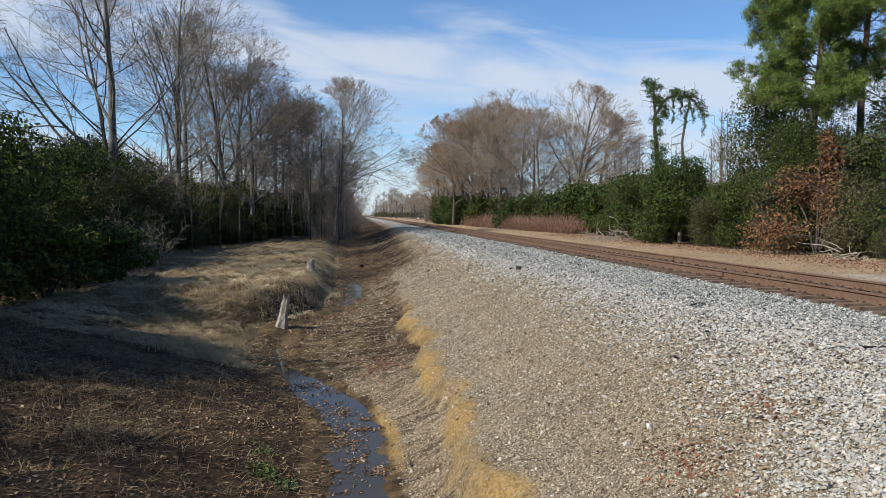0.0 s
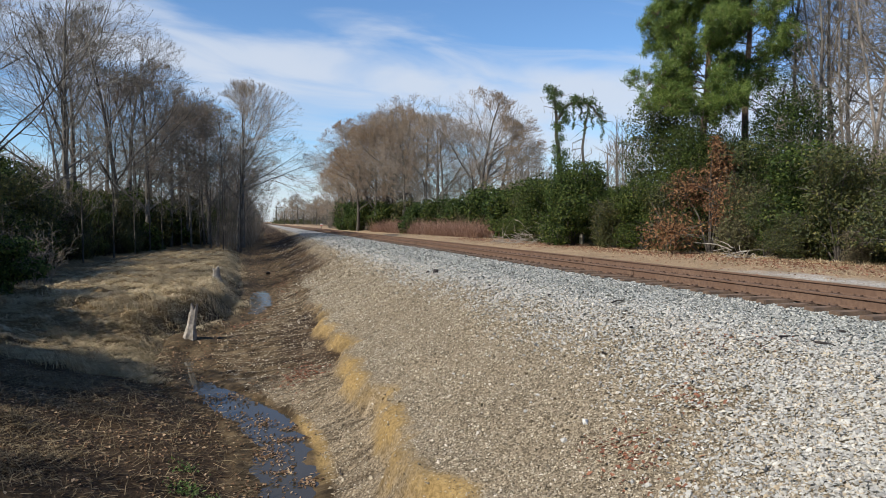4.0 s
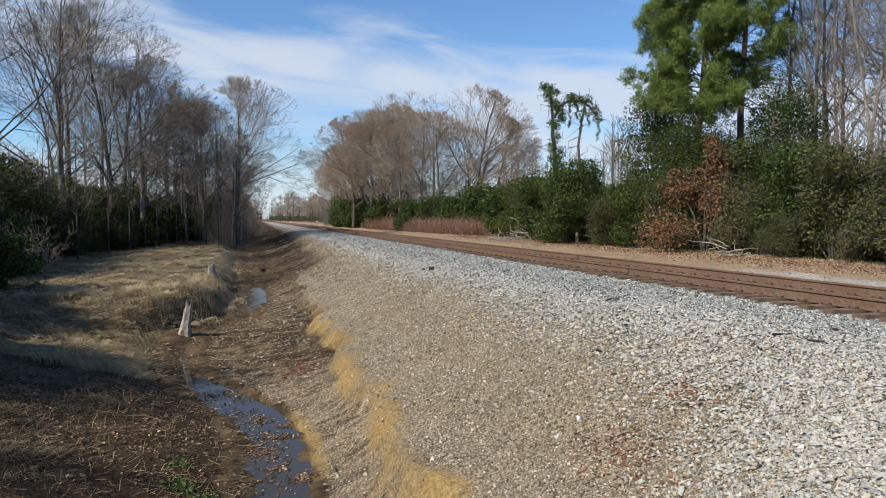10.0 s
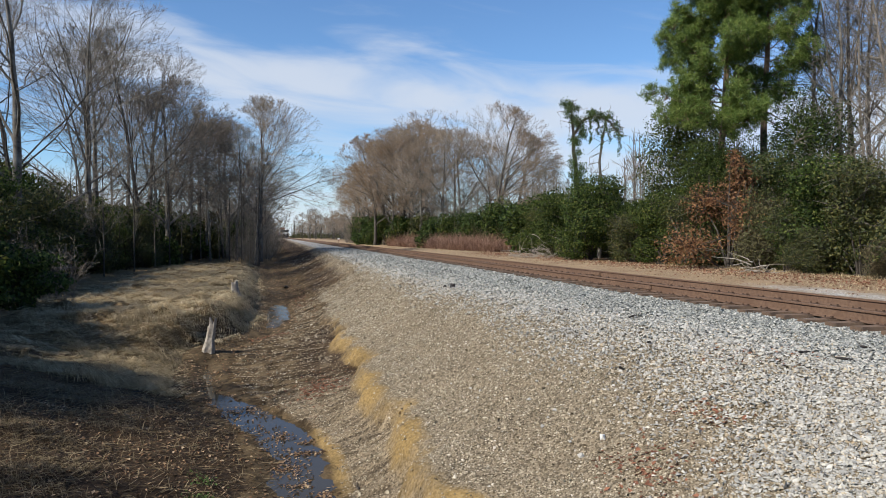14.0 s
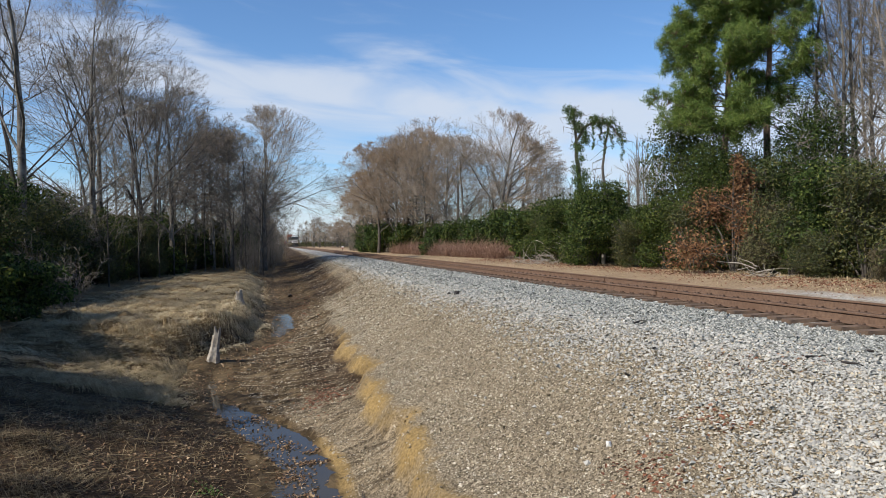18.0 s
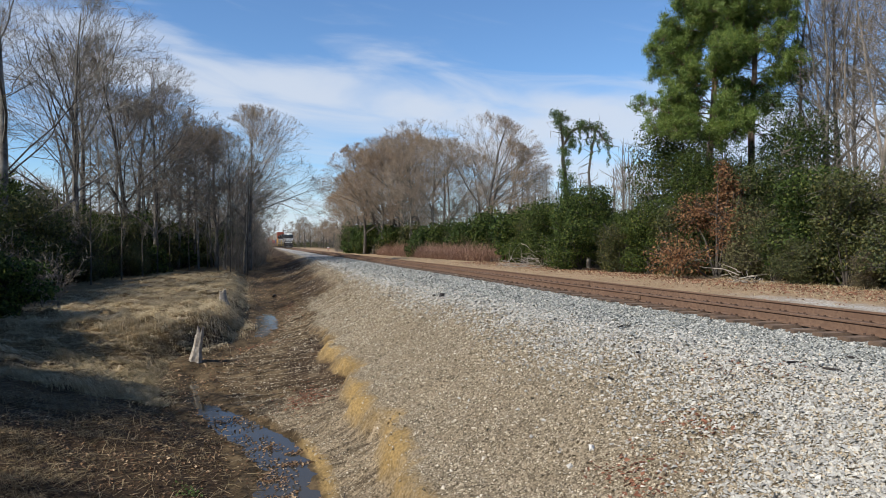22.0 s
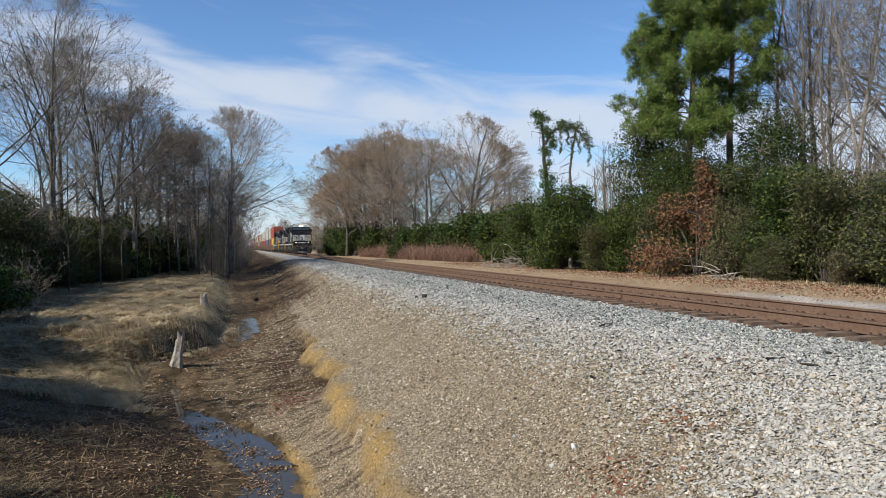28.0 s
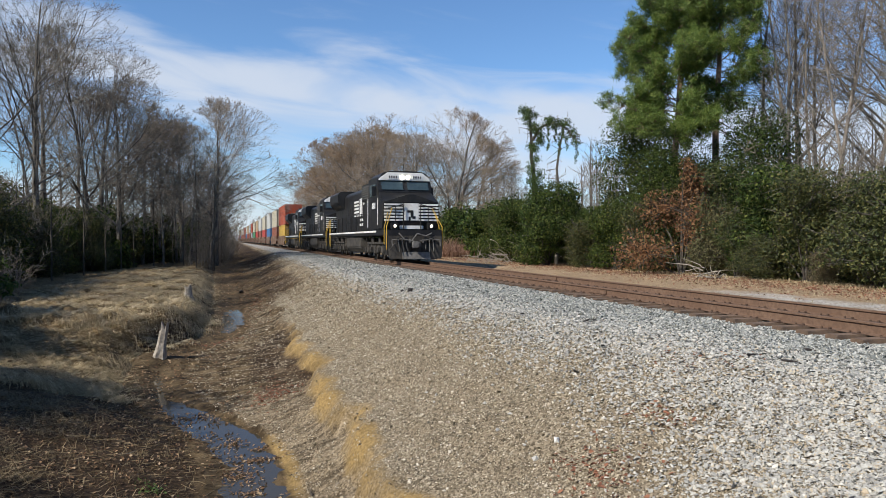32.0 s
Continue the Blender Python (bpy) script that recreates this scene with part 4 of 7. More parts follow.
def build_trees():
    G = "tall bare grey tree with a wide crown of twigs"
    kinds = {
        "a": lambda: bare_tree(1, 15, 0.22, M_BARK, M_TWIG, G, start=0.28, limbs=16, spread=0.37, mid=0.6),
        "b": lambda: bare_tree(2, 15, 0.20, M_BARK_DARK, M_TWIG, G, start=0.26, limbs=16, spread=0.32, counts=(8, 7, 5), mid=0.6),
        "c": lambda: bare_tree(3, 15, 0.15, M_BARK, M_TWIG, "slender bare tree with upright grey limbs", start=0.3, limbs=15, spread=0.23, counts=(8, 7, 4), mid=0.6),
        "d": lambda: bare_tree(4, 15, 0.20, M_BARK_DARK, M_TWIG_RUST, "bare tree with reddish-brown buds and twigs", start=0.2, limbs=16, spread=0.42, leaves=700, mid=0.58),
        "e": lambda: bare_tree(5, 15, 0.24, M_BARK, M_TWIG_RUST, "broad bare oak with a few orange leaves", start=0.13, limbs=18, spread=0.46, leaves=1500, mid=0.54),
        "f": lambda: bare_tree(6, 12, 0.08, M_BARK_DARK, M_TWIG, "thin bare sapling with steep twigs", start=0.25, limbs=12, spread=0.17, counts=(6, 5, 4)),
        "g": lambda: bare_tree(8, 15, 0.26, M_BARK, M_TWIG, "big bare tree forking low into heavy limbs", start=0.16, limbs=12, spread=0.46, wiggle=1.1),
        "a2": lambda: bare_tree(11, 15, 0.22, M_BARK, M_TWIG, G, start=0.2, limbs=16, spread=0.37, mid=0.57, counts=(8, 7, 5), thin=0.011),
        "b2": lambda: bare_tree(12, 15, 0.20, M_BARK_DARK, M_TWIG, G, start=0.15, limbs=16, spread=0.34, counts=(8, 6, 5), mid=0.56, thin=0.011),
        "c2": lambda: bare_tree(13, 15, 0.15, M_BARK, M_TWIG, "slender bare tree with upright grey limbs", start=0.2, limbs=14, spread=0.25, counts=(7, 6, 4), mid=0.56, thin=0.011),
        "e2": lambda: bare_tree(15, 15, 0.28, M_BARK, M_TWIG_RUST, "broad bare oak with a dense dome of brown twigs", start=0.16, limbs=17, spread=0.46, mid=0.57, counts=(8, 7, 5), thin=0.011, wiggle=1.1),
        "d2": lambda: bare_tree(14, 15, 0.24, M_BARK, M_TWIG_RUST, "bare tree with reddish-brown buds and twigs", start=0.2, limbs=16, spread=0.44, leaves=300, mid=0.58, counts=(8, 7, 5), thin=0.010, wiggle=1.1),
        "o": lambda: bare_tree(16, 15, 0.24, M_BARK_DARK, M_TWIG_RUST, "broad oak with thin orange-brown withered leaves", start=0.2, limbs=18, spread=0.42, leaves=5200, mid=0.52, counts=(8, 6, 5), thin=0.010, wiggle=1.2),
        "k": lambda: bare_tree(17, 15, 0.2, M_BARK, M_TWIG_RUST, "round-crowned bare tree with reddish buds", start=0.25, limbs=20, spread=0.52, leaves=260, mid=0.57, counts=(10, 8, 6), thin=0.009, wiggle=1.1),
        "r": lambda: bare_tree(18, 15, 0.15, M_BARK, M_TWIG_TAN, "slender bare tree with pale brown limbs in the sun", start=0.3, limbs=14, spread=0.24, counts=(7, 6, 4), mid=0.6),
        "s": lambda: bare_tree(19, 12, 0.085, M_BARK_SUNLIT, M_TWIG_TAN, "thin sapling with sunlight in its bark colour and steep brown twigs", start=0.3, limbs=11, spread=0.16, counts=(6, 5, 4)),
        "h": lambda: bare_tree(9, 14, 0.18, M_BARK_DARK, M_TWIG_RUST, "distant bare brown tree", start=0.16, limbs=13, spread=0.36, counts=(8, 6, 4), thin=0.017),
        "i": lambda: bare_tree(10, 14, 0.16, M_BARK, M_TWIG, "distant bare grey tree", start=0.25, limbs=11, spread=0.26, counts=(6, 5, 3), thin=0.012),
    }
    rng = random.Random(21)
    spots = [
        # left of the ditch
        ("g", -12.2, 39, 1.12), ("a", -11.6, 51.7, 1.22), ("b", -14.5, 46, 1.05), ("c", -13.0, 57, 1.15), ("b", -10.2, 60, 1.08), ("c", -9.2, 66, 1.05), ("a", -12.5, 70, 1.12),
        ("c", -7.5, 72, 0.98), ("b", -7.2, 79, 1.02), ("k", -1.0, 75, 1.02), ("k", -4.4, 76.5, 0.9), ("a", -8.4, 64, 1.0), ("a", -13.2, 61, 1.18), ("g", -10.4, 67, 1.02), ("c", -3.4, 74, 0.95), ("c", -4.8, 77, 0.98), ("f", -2.6, 72.5, 0.85), ("f", -0.9, 77, 0.9), ("f", -1.4, 73.6, 0.8), ("c", -5.6, 71, 0.85), ("f", -3.6, 66, 0.8), ("f", -2.2, 80, 0.85), ("f", -1.6, 88, 0.8), ("b", -3.4, 92, 1.0),
        ("c", -16, 82, 1.1), ("a", -6, 100, 1.1), ("f", -0.9, 104, 0.8), ("d", -1.8, 118, 0.95),
        # the first two stand unseen, added to dapple the near ground with shade
        ("b", -11.5, 5.4, 0.5), ("c", -10.6, 3.0, 0.45), ("c", -24, 36, 1.1), ("b", -19, 30, 1.05), ("f", -9.6, 46, 0.9), ("f", -10.4, 42, 0.75), ("f", -8.4, 57, 0.85), ("f", -7.2, 63, 0.8), ("f", -6.2, 84, 0.9),
        ("a", -9.6, 75, 1.02), ("b", -8.6, 84, 1.0), ("c", -6.4, 77, 0.95), ("f", -7.8, 60, 0.9), ("f", -6.0, 66, 0.8), ("f", -5.0, 74, 0.85), ("f", -9.0, 52, 0.8), ("f", -11.0, 46, 0.85),
        ("o", 16.2, 116, 1.2), ("e", 20.6, 108, 1.28), ("d", 24.4, 102, 1.24), ("d", 18.6, 112, 1.2), ("e", 31, 99, 1.02), ("e", 36, 106, 0.95), ("o", 20.2, 112, 0.98), ("o", 18.6, 122, 0.95), ("o", 17.4, 132, 0.85), ("o", 22.4, 118, 1.1), ("h", 18.5, 150, 1.25), ("h", 18.8, 168, 1.35), ("h", 18.8, 190, 1.4), ("h", 19, 212, 1.45), ("h", 18.6, 238, 1.45), ("o", 20.6, 136, 1.15), ("o", 21.4, 122, 1.15), ("d", 21, 111, 1.12), ("o", 19.6, 158, 0.95), ("h", 16.8, 148, 0.8), ("h", 16.4, 165, 0.8), ("h", 19, 175, 0.9), ("h", 16, 184, 0.78), ("h", 15.8, 204, 0.78), ("h", 16.2, 224, 0.8), ("o", 17.2, 145, 0.75), ("h", 17.8, 158, 0.9), ("h", 17.6, 196, 0.9),
        # beyond the track, the broad brown group
        ("e", 29.5, 96, 1.08), ("d", 25.5, 99, 1.12), ("e", 24, 108, 1.15), ("a", 27, 106, 1.12), ("d", 21, 104, 1.0), ("e", 24.5, 122, 1.1), ("d", 22, 125, 1.15), ("b", 32, 104, 1.1),
        ("d", 34, 110, 1.05), ("c", 36, 98, 0.9), ("c", 39, 95, 0.85), ("f", 33, 84, 0.95), ("f", 36, 88, 0.9), ("d", 17.5, 142, 0.95), ("d", 17, 160, 0.95), ("d", 40, 110, 0.9),
        # thin woods beyond the pines
        ("r", 27.6, 31, 1.1), ("s", 28.6, 33, 1.2), ("r", 29.6, 34.5, 1.1), ("s", 27.2, 38.4, 1.15), ("s", 29.2, 31.6, 1.25), ("s", 30.8, 33.4, 1.2), ("r", 32.4, 35.0, 1.15), ("r", 27.2, 22.4, 1.05), ("r", 28.6, 27.2, 1.15), ("s", 26.8, 26.8, 1.3), ("r", 30.2, 31.4, 1.1), ("s", 27.4, 20.6, 1.3), ("r", 33, 28.5, 1.2), ("r", 30.5, 27, 1.15), ("r", 28.5, 22.8, 1.2), ("r", 31.5, 24.5, 1.15), ("s", 26.5, 22.2, 1.25), ("s", 27.8, 25.6, 1.2), ("r", 34, 26, 1.2), ("r", 35, 31, 1.15), ("r", 33, 34, 1.05), ("s", 29.5, 29.6, 1.2),
        ("r", 26.6, 19.0, 1.15), ("s", 24.6, 18.4, 1.1), ("r", 29, 18, 1.1), ("r", 38, 28, 1.2), ("a", 40, 36, 1.1), ("s", 25.4, 24.5, 1.05), ("r", 31, 20.5, 1.2), ("s", 32, 29, 1.15),
        ("f", 30, 48, 0.75), ("f", 33, 56, 0.8), ("c", 36, 60, 0.75), ("d", 38, 66, 0.75), ("f", 28, 62, 0.7),
    ]
    for y in range(130, 470, 13):
        near = 1.0 if y < 210 else 0.0
        spots.append((rng.choice("hi"), rng.uniform(-4, -1.2) if near else rng.uniform(-4, -1.5), y + rng.uniform(-4, 4), rng.uniform(0.7, 1.0)))
        spots.append((rng.choice("hi"), rng.uniform(-16, -6), y + rng.uniform(-4, 4), rng.uniform(0.85, 1.1)))
        spots.append((rng.choice("hhi"), 0.1 * (y + 30) + rng.uniform(2, 8), y + 30 + rng.uniform(-4, 4), rng.uniform(0.5, 0.8)))
        spots.append((rng.choice("hhi"), rng.uniform(21, 34), y + 10 + rng.uniform(-4, 4), rng.uniform(0.8, 1.0)))
    for y in range(210, 520, 10):
        spots.append((rng.choice("iih"), rng.uniform(-5, -1.2) - 0.004 * y, y + rng.uniform(-4, 4), rng.uniform(0.45, 0.75)))
        if y > 270:
            spots.append((rng.choice("iih"), 0.09 * y + rng.uniform(0, 7), y + rng.uniform(-4, 4), rng.uniform(0.6, 0.85)))
    spots += [("f", -1.1, 66, 0.9), ("c", -1.5, 70, 0.8), ("f", -0.6, 84, 0.9), ("f", -2.4, 62, 0.7), ("b", -1.6, 96, 0.85), ("f", -0.4, 92, 0.8)]
    spots = [q for q in spots if q[1] < 14 or q[2] < 120 or q[1] - 5.5 * q[3] > 0.078 * q[2]]
    for y in range(290, 430, 3):
        spots.append((rng.choice("hhi"), y * rng.uniform(0.038, 0.10), y + rng.uniform(-3, 3), rng.uniform(0.75, 1.1)))
    # the woods beyond the pines are mixed
    spots = [("rcrrsb"[i % 6], x, y, s) if k == "r" else (k, x, y, s) for i, (k, x, y, s) in enumerate(spots) if k not in "rs" or i % 5 != 1]
    plant(kinds, spots, 5)
    plant({"p": lambda: pine(31, 20, 0.25, 0.33, 3.5, "tall pine with a dense green crown", 104), "q": lambda: pine(33, 23, 0.24, 0.46, 3.1, "tall thin pine bare below its crown", 34)},
          [("p", 23.3, 34.5, 1.0), ("q", 25.2, 33.2, 1.0)], 6)
    build_snag()


def build_snag():
    """A broken pine wound about with vines: a leaning trunk, an arching limb and a bare second stem."""
    ob = tagged(new("vine_covered_snag"), "dead tree wound about with hanging green vines", "tree")
    g = np.random.default_rng(7)

    def line(pts, r0, r1, n=14):
        pts = np.array([(a, b, c) for a, b, c in pts], float)
        t = np.linspace(0, len(pts) - 1, n)
        q = np.stack([np.interp(t, np.arange(len(pts)), pts[:, k]) for k in range(3)], -1)
        q[1:] += g.normal(0, 0.035, (n - 1, 3))
        rr = np.linspace(r0, r1, n)
        return [(*q[i], *q[i + 1], rr[i], rr[i + 1]) for i in range(n - 1)]

    trunk = line([(0, 0, -0.3), (0.1, 0, 4), (-0.1, 0.1, 7), (-0.2, 0.1, 9), (-0.3, 0, 10.5)], 0.2, 0.05)
    arch = line([(-0.1, 0.1, 8.4), (0.5, 0, 9.3), (1.4, 0.1, 9.6), (2.2, 0, 9.2), (2.8, 0, 8.3)], 0.10, 0.03)
    spare = line([(1.5, 0.3, -0.3), (1.7, 0.2, 4), (1.6, 0.3, 7), (2.0, 0.1, 9.5)], 0.15, 0.04)
    twigs = []
    for a in arch + spare[5:] + trunk[8:]:
        for _ in range(3):
            p = np.array(a[3:6])
            d = g.normal(0, 1, 3) * np.array([1, 1, 0.6])
            e = p + d / np.linalg.norm(d) * g.uniform(0.4, 1.0)
            twigs.append((*p, *e, 0.022, 0.012))
            twigs.append((*e, *(e + g.normal(0, 0.25, 3) - np.array([0, 0, 0.25])), 0.012, 0.006))
    V, F = tubes(trunk + arch, 8)
    child("trunk", mesh_np("trunk", V, F, M_BARK_DARK, True), ob)
    V, F = tubes(spare, 8)
    child("second_stem", mesh_np("second_stem", V, F, M_BARK, True), ob, "bare grey stem")
    V, F = tubes(twigs, 4)
    tagged(child("branchwork", mesh_np("branchwork", V, F, M_TWIG), ob), kind="stuff")
    L = []
    for k in range(14):
        z = 1.0 + 0.42 * k
        L.append(((g.normal(0.05, 0.28), g.normal(0, 0.28), z), (0.95 - 0.035 * k, 0.95 - 0.035 * k, 0.55)))
    for a in trunk[7:] + trunk[10:] + arch[::2]:
        rr = g.uniform(0.28, 0.56)
        L.append((tuple(np.array(a[3:6]) + g.normal(0, 0.2, 3)), (rr, rr, rr * 0.9)))
    for c, rr in (((-0.35, 0, 10.2), 0.4), ((1.1, 0, 9.75), 0.42), ((2.1, 0, 9.5), 0.5), ((2.5, 0.1, 9.0), 0.42), ((0.45, 0, 8.7), 0.4), ((-0.1, 0.1, 8.0), 0.5), ((0.1, 0, 7.1), 0.45)):
        L.append((c, (rr, rr, rr * 0.8)))
    for a in arch[4::2] + spare[10:]:
        p, drop = np.array(a[3:6]) + g.normal(0, 0.12, 3), g.uniform(0.5, 1.7)
        for f in np.arange(0.15, drop, 0.24):
            L.append(((p[0] + g.normal(0, 0.06), p[1] + g.normal(0, 0.06), p[2] - f), (0.12, 0.12, 0.2)))
    P, d = blob_points(g, 16000, L, 0.45)
    V, F = leaf_quads(g, P, d + g.normal(0, 0.7, d.shape), 0.055)
    child("vine_cover", mesh_np("vine_cover", V, F, M_VINE), ob, "dark green hanging vines")
    ob.matrix_basis = at(20.0, 45.4, 1.0, radians(-24))


build_trees()


def build_bushes():
    D, O = "dense dark evergreen bush with small glossy leaves", "olive-green bush with yellowing leaves"
    kinds = {
        "A": lambda: bush(51, "evergreen_bush", 4.4, 4.2, M_LEAF_DARK, D, "bush", n=15500, leaf=0.064),
        "B": lambda: bush(52, "evergreen_bush", 4.4, 3.6, M_LEAF_DARK, D, "bush", n=13500, leaf=0.064, lobes=11),
        "C": lambda: bush(53, "olive_bush", 4.2, 4.4, M_LEAF_OLIVE, O, "bush", n=12000, leaf=0.06, skin=0.34, fuzz=320),
        "D": lambda: bush(54, "olive_bush", 4.0, 3.8, M_LEAF_OLIVE, O, "bush", n=9000, leaf=0.06, skin=0.4, fuzz=420),
        "E": lambda: bush(55, "rusty_cedar", 5.4, 4.6, M_LEAF_RUST, "dying cedar with rust-brown foliage and bare grey twigs", "bush", n=9500, leaf=0.06, skin=0.5, cone=True, fuzz=700, stem_mat=M_BARK_DARK),
        "F": lambda: bush(56, "evergreen_tree", 7.0, 5.0, M_LEAF_DARK, "tall dark evergreen tree tangled with vines", "tree", n=17000, leaf=0.068, lobes=16, skin=0.26, fuzz=260),
        "G": lambda: bush(71, "vine_covered_tree", 8.6, 4.2, M_LEAF_DARK, "tall tree smothered in green vines", "tree", n=24000, leaf=0.06, lobes=20, skin=0.22, fuzz=400),
        "A2": lambda: bush(61, "evergreen_bush", 4.4, 4.2, M_LEAF_DARK, D, "bush", n=2600, leaf=0.165),
        "B2": lambda: bush(62, "evergreen_bush", 4.4, 3.6, M_LEAF_DARK, D, "bush", n=2300, leaf=0.165, lobes=11),
        "C2": lambda: bush(63, "olive_bush", 4.2, 4.4, M_LEAF_OLIVE, O, "bush", n=2100, leaf=0.16, skin=0.34, fuzz=200),
        "D2": lambda: bush(64, "olive_bush", 4.0, 3.8, M_LEAF_OLIVE, O, "bush", n=1700, leaf=0.16, skin=0.4, fuzz=240),
        "F2": lambda: bush(66, "evergreen_tree", 7.0, 5.0, M_LEAF_DARK, "tall dark evergreen tree tangled with vines", "tree", n=3000, leaf=0.17, lobes=16, skin=0.3, fuzz=200),
        "W2": lambda: bush(70, "brown_brush", 6.5, 5.2, M_BRUSH, "tall tangled brown brush with withered leaves", "brush", n=800, leaf=0.13, lobes=16, skin=0.5, fuzz=2600, stem_mat=M_TWIG_RUST),
        "U2": lambda: bush(68, "low_evergreen_bush", 2.6, 3.4, M_LEAF_DARK, D, "bush", n=1300, leaf=0.165, lobes=7),
        "T": lambda: thicket(57, 3.4, 3.6, "leafless tangle of thin grey-brown stems"),
        "V": lambda: thicket(59, 6.5, 4.6, "tall leafless thicket of grey stems"),
        "W": lambda: bush(60, "brown_brush", 6.5, 5.2, M_BRUSH, "tall tangled brown brush with withered leaves", "brush", n=9000, leaf=0.11, lobes=16, skin=0.45, fuzz=900),
        "U": lambda: bush(58, "low_evergreen_bush", 2.6, 3.4, M_LEAF_DARK, D, "bush", n=4600, lobes=7),
    }
    spots = [
        # front row beyond the track
        ("D", 21.6, 19.5, 0.95), ("C", 21.9, 23.2, 1.02), ("A", 23.0, 25.6, 1.12), ("D", 21.3, 26.6, 0.8), ("D", 20.9, 24.9, 0.5), ("W", 21.4, 28.4, 0.5), ("E", 21.6, 31.0, 1.18), ("B", 20.6, 35.4, 0.98),
        ("D", 20.4, 38.2, 0.85), ("A", 19.6, 42.4, 1.05), ("B", 21.0, 40.0, 0.85), ("W", 19.4, 46.0, 0.45), ("A", 20.4, 49.2, 0.98), ("C", 21.4, 53.2, 0.95), ("B", 21.4, 57.5, 1.0), ("A", 22.8, 62.0, 1.02), ("B", 23.5, 67.5, 1.0),
        ("C", 22.6, 21.0, 0.9), ("C", 23.6, 17.0, 1.1), ("A", 25.5, 14.0, 1.2), ("W", 21.6, 16.5, 0.6), ("D", 22.4, 29.2, 1.1), ("C", 21.8, 33.6, 0.95), ("W", 21.0, 21.4, 0.42),
        # second row
        ("F", 24.6, 28.4, 0.62), ("C", 24.6, 31.5, 1.25), ("F", 23.4, 36.6, 0.92), ("F", 23.0, 41.4, 0.78), ("F", 24.2, 46.0, 0.7), ("C", 24.0, 51.0, 1.1), ("F", 26.2, 25.0, 0.6), ("C", 26.4, 21.4, 1.0), ("F", 21.9, 47.2, 0.72),
        ("F", 27.0, 33.0, 1.05), ("C", 26.0, 38.5, 1.35), ("F", 27.5, 43.0, 0.9), ("C", 27.0, 55.0, 1.15), ("F", 26.0, 60.0, 0.72), ("C", 29.0, 20.5, 1.0), ("F", 30.0, 36.0, 1.1), ("C", 31.5, 47.0, 1.1), ("C", 31, 66, 1.1),
        # behind the brown grass
        ("C", 25.5, 72, 1.05), ("B", 24.5, 77, 1.05), ("C", 25.5, 82, 1.1), ("A", 24.0, 87, 1.05), ("B", 23.0, 93, 1.0), ("A", 22.6, 99, 1.0), ("C", 22.0, 105, 1.0), ("A", 16.7, 128, 1.1), ("A", 17.2, 118, 1.05), ("A", 18.6, 109, 1.05), ("U", 18.4, 88, 0.9), ("A", 20.4, 111, 1.0), ("B", 19.6, 119, 1.05), ("A", 18.8, 127, 1.1),
        ("C", 18.2, 136, 1.0), ("D", 17.4, 146, 1.0), ("D", 17.8, 158, 1.1), ("T", 16.6, 150, 1.0), ("T", 16.0, 170, 1.1), ("D", 17.5, 180, 1.1), ("T", 16.5, 195, 1.2), ("D", 18, 210, 1.3), ("T", 17, 230, 1.3), ("D", 18, 260, 1.5), ("T", 16, 290, 1.5), ("D", 17, 330, 1.8),
        # left of the ditch; many here are unseen evergreens added to shade the flat
        ("A", -10.8, 24.0, 1.08), ("B", -10.6, 28.2, 0.92), ("A", -10.0, 19.4, 1.05), ("U", -8.6, 22.0, 1.0), ("U", -9.4, 17.0, 0.95), ("B", -9.0, 14.6, 1.0), ("F", -9.8, 13.4, 1.15), ("F", -11.2, 18.6, 1.0), ("F", -9.6, 9.8, 0.8), ("F", -10.0, 15.5, 1.0), ("F", -13.2, 10.8, 1.65), ("D", -9.8, 8.6, 1.15), ("F", -12.6, 7.4, 0.95), ("D", -8.6, 5.6, 0.85), ("F", -12.2, 5.2, 1.1), ("F", -10.8, 6.8, 0.95), ("F", -15.2, 13.4, 2.0), ("F", -14.6, 16.2, 1.5), ("G", -12.6, 14.2, 1.0), ("G", -13.4, 12.4, 1.2), ("G", -11.8, 11.0, 1.0), ("F", 22.0, 42.4, 0.88), ("F", 26.2, 50, 0.95), ("F", 24.6, 46.8, 0.92), ("F", 24.8, 54, 0.9), ("F", 25.2, 59, 0.88), ("F", 26.2, 65.5, 0.9), ("F", 27, 72, 0.95), ("F", 26.6, 80, 0.95), ("F", 26, 88, 0.9), ("F", 25, 96, 0.85), ("F", 27.6, 44.6, 0.9), ("F", 25.4, 40.6, 0.9), ("V", 26.0, 27.0, 1.0), ("V", 27.5, 25.0, 1.05), ("V", 25.2, 23.6, 0.9), ("V", 28.2, 30.0, 1.1), ("V", 29.5, 27.0, 1.1), ("V", 27.0, 34.0, 1.1), ("V", 29.0, 38.0, 1.1), ("V", 25.0, 21.0, 0.9), ("F", -15.8, 15.0, 1.8), ("T", -9.6, 6.0, 1.25), ("D", -9.4, 2.6, 0.9), ("G", 22.3, 33.3, 0.84), ("F", 24.4, 34.4, 1.1), ("F", 21.6, 34.6, 0.85), ("A", -7.0, 1.8, 1.2), ("B", -7.2, -3.0, 1.2), ("A", -7.4, -8.0, 1.2), ("F", -17.5, 19, 1.35), ("F", -17, 12.5, 1.3), ("G", 25.9, 30.6, 1.0), ("G", 23.0, 37.6, 1.08), ("G", 23.9, 32.9, 0.8), ("F", 22.2, 33.6, 0.85), ("F", 31, 27.5, 0.75), ("F", -14, 23.0, 0.75), ("U", -8.0, 26.4, 0.8),
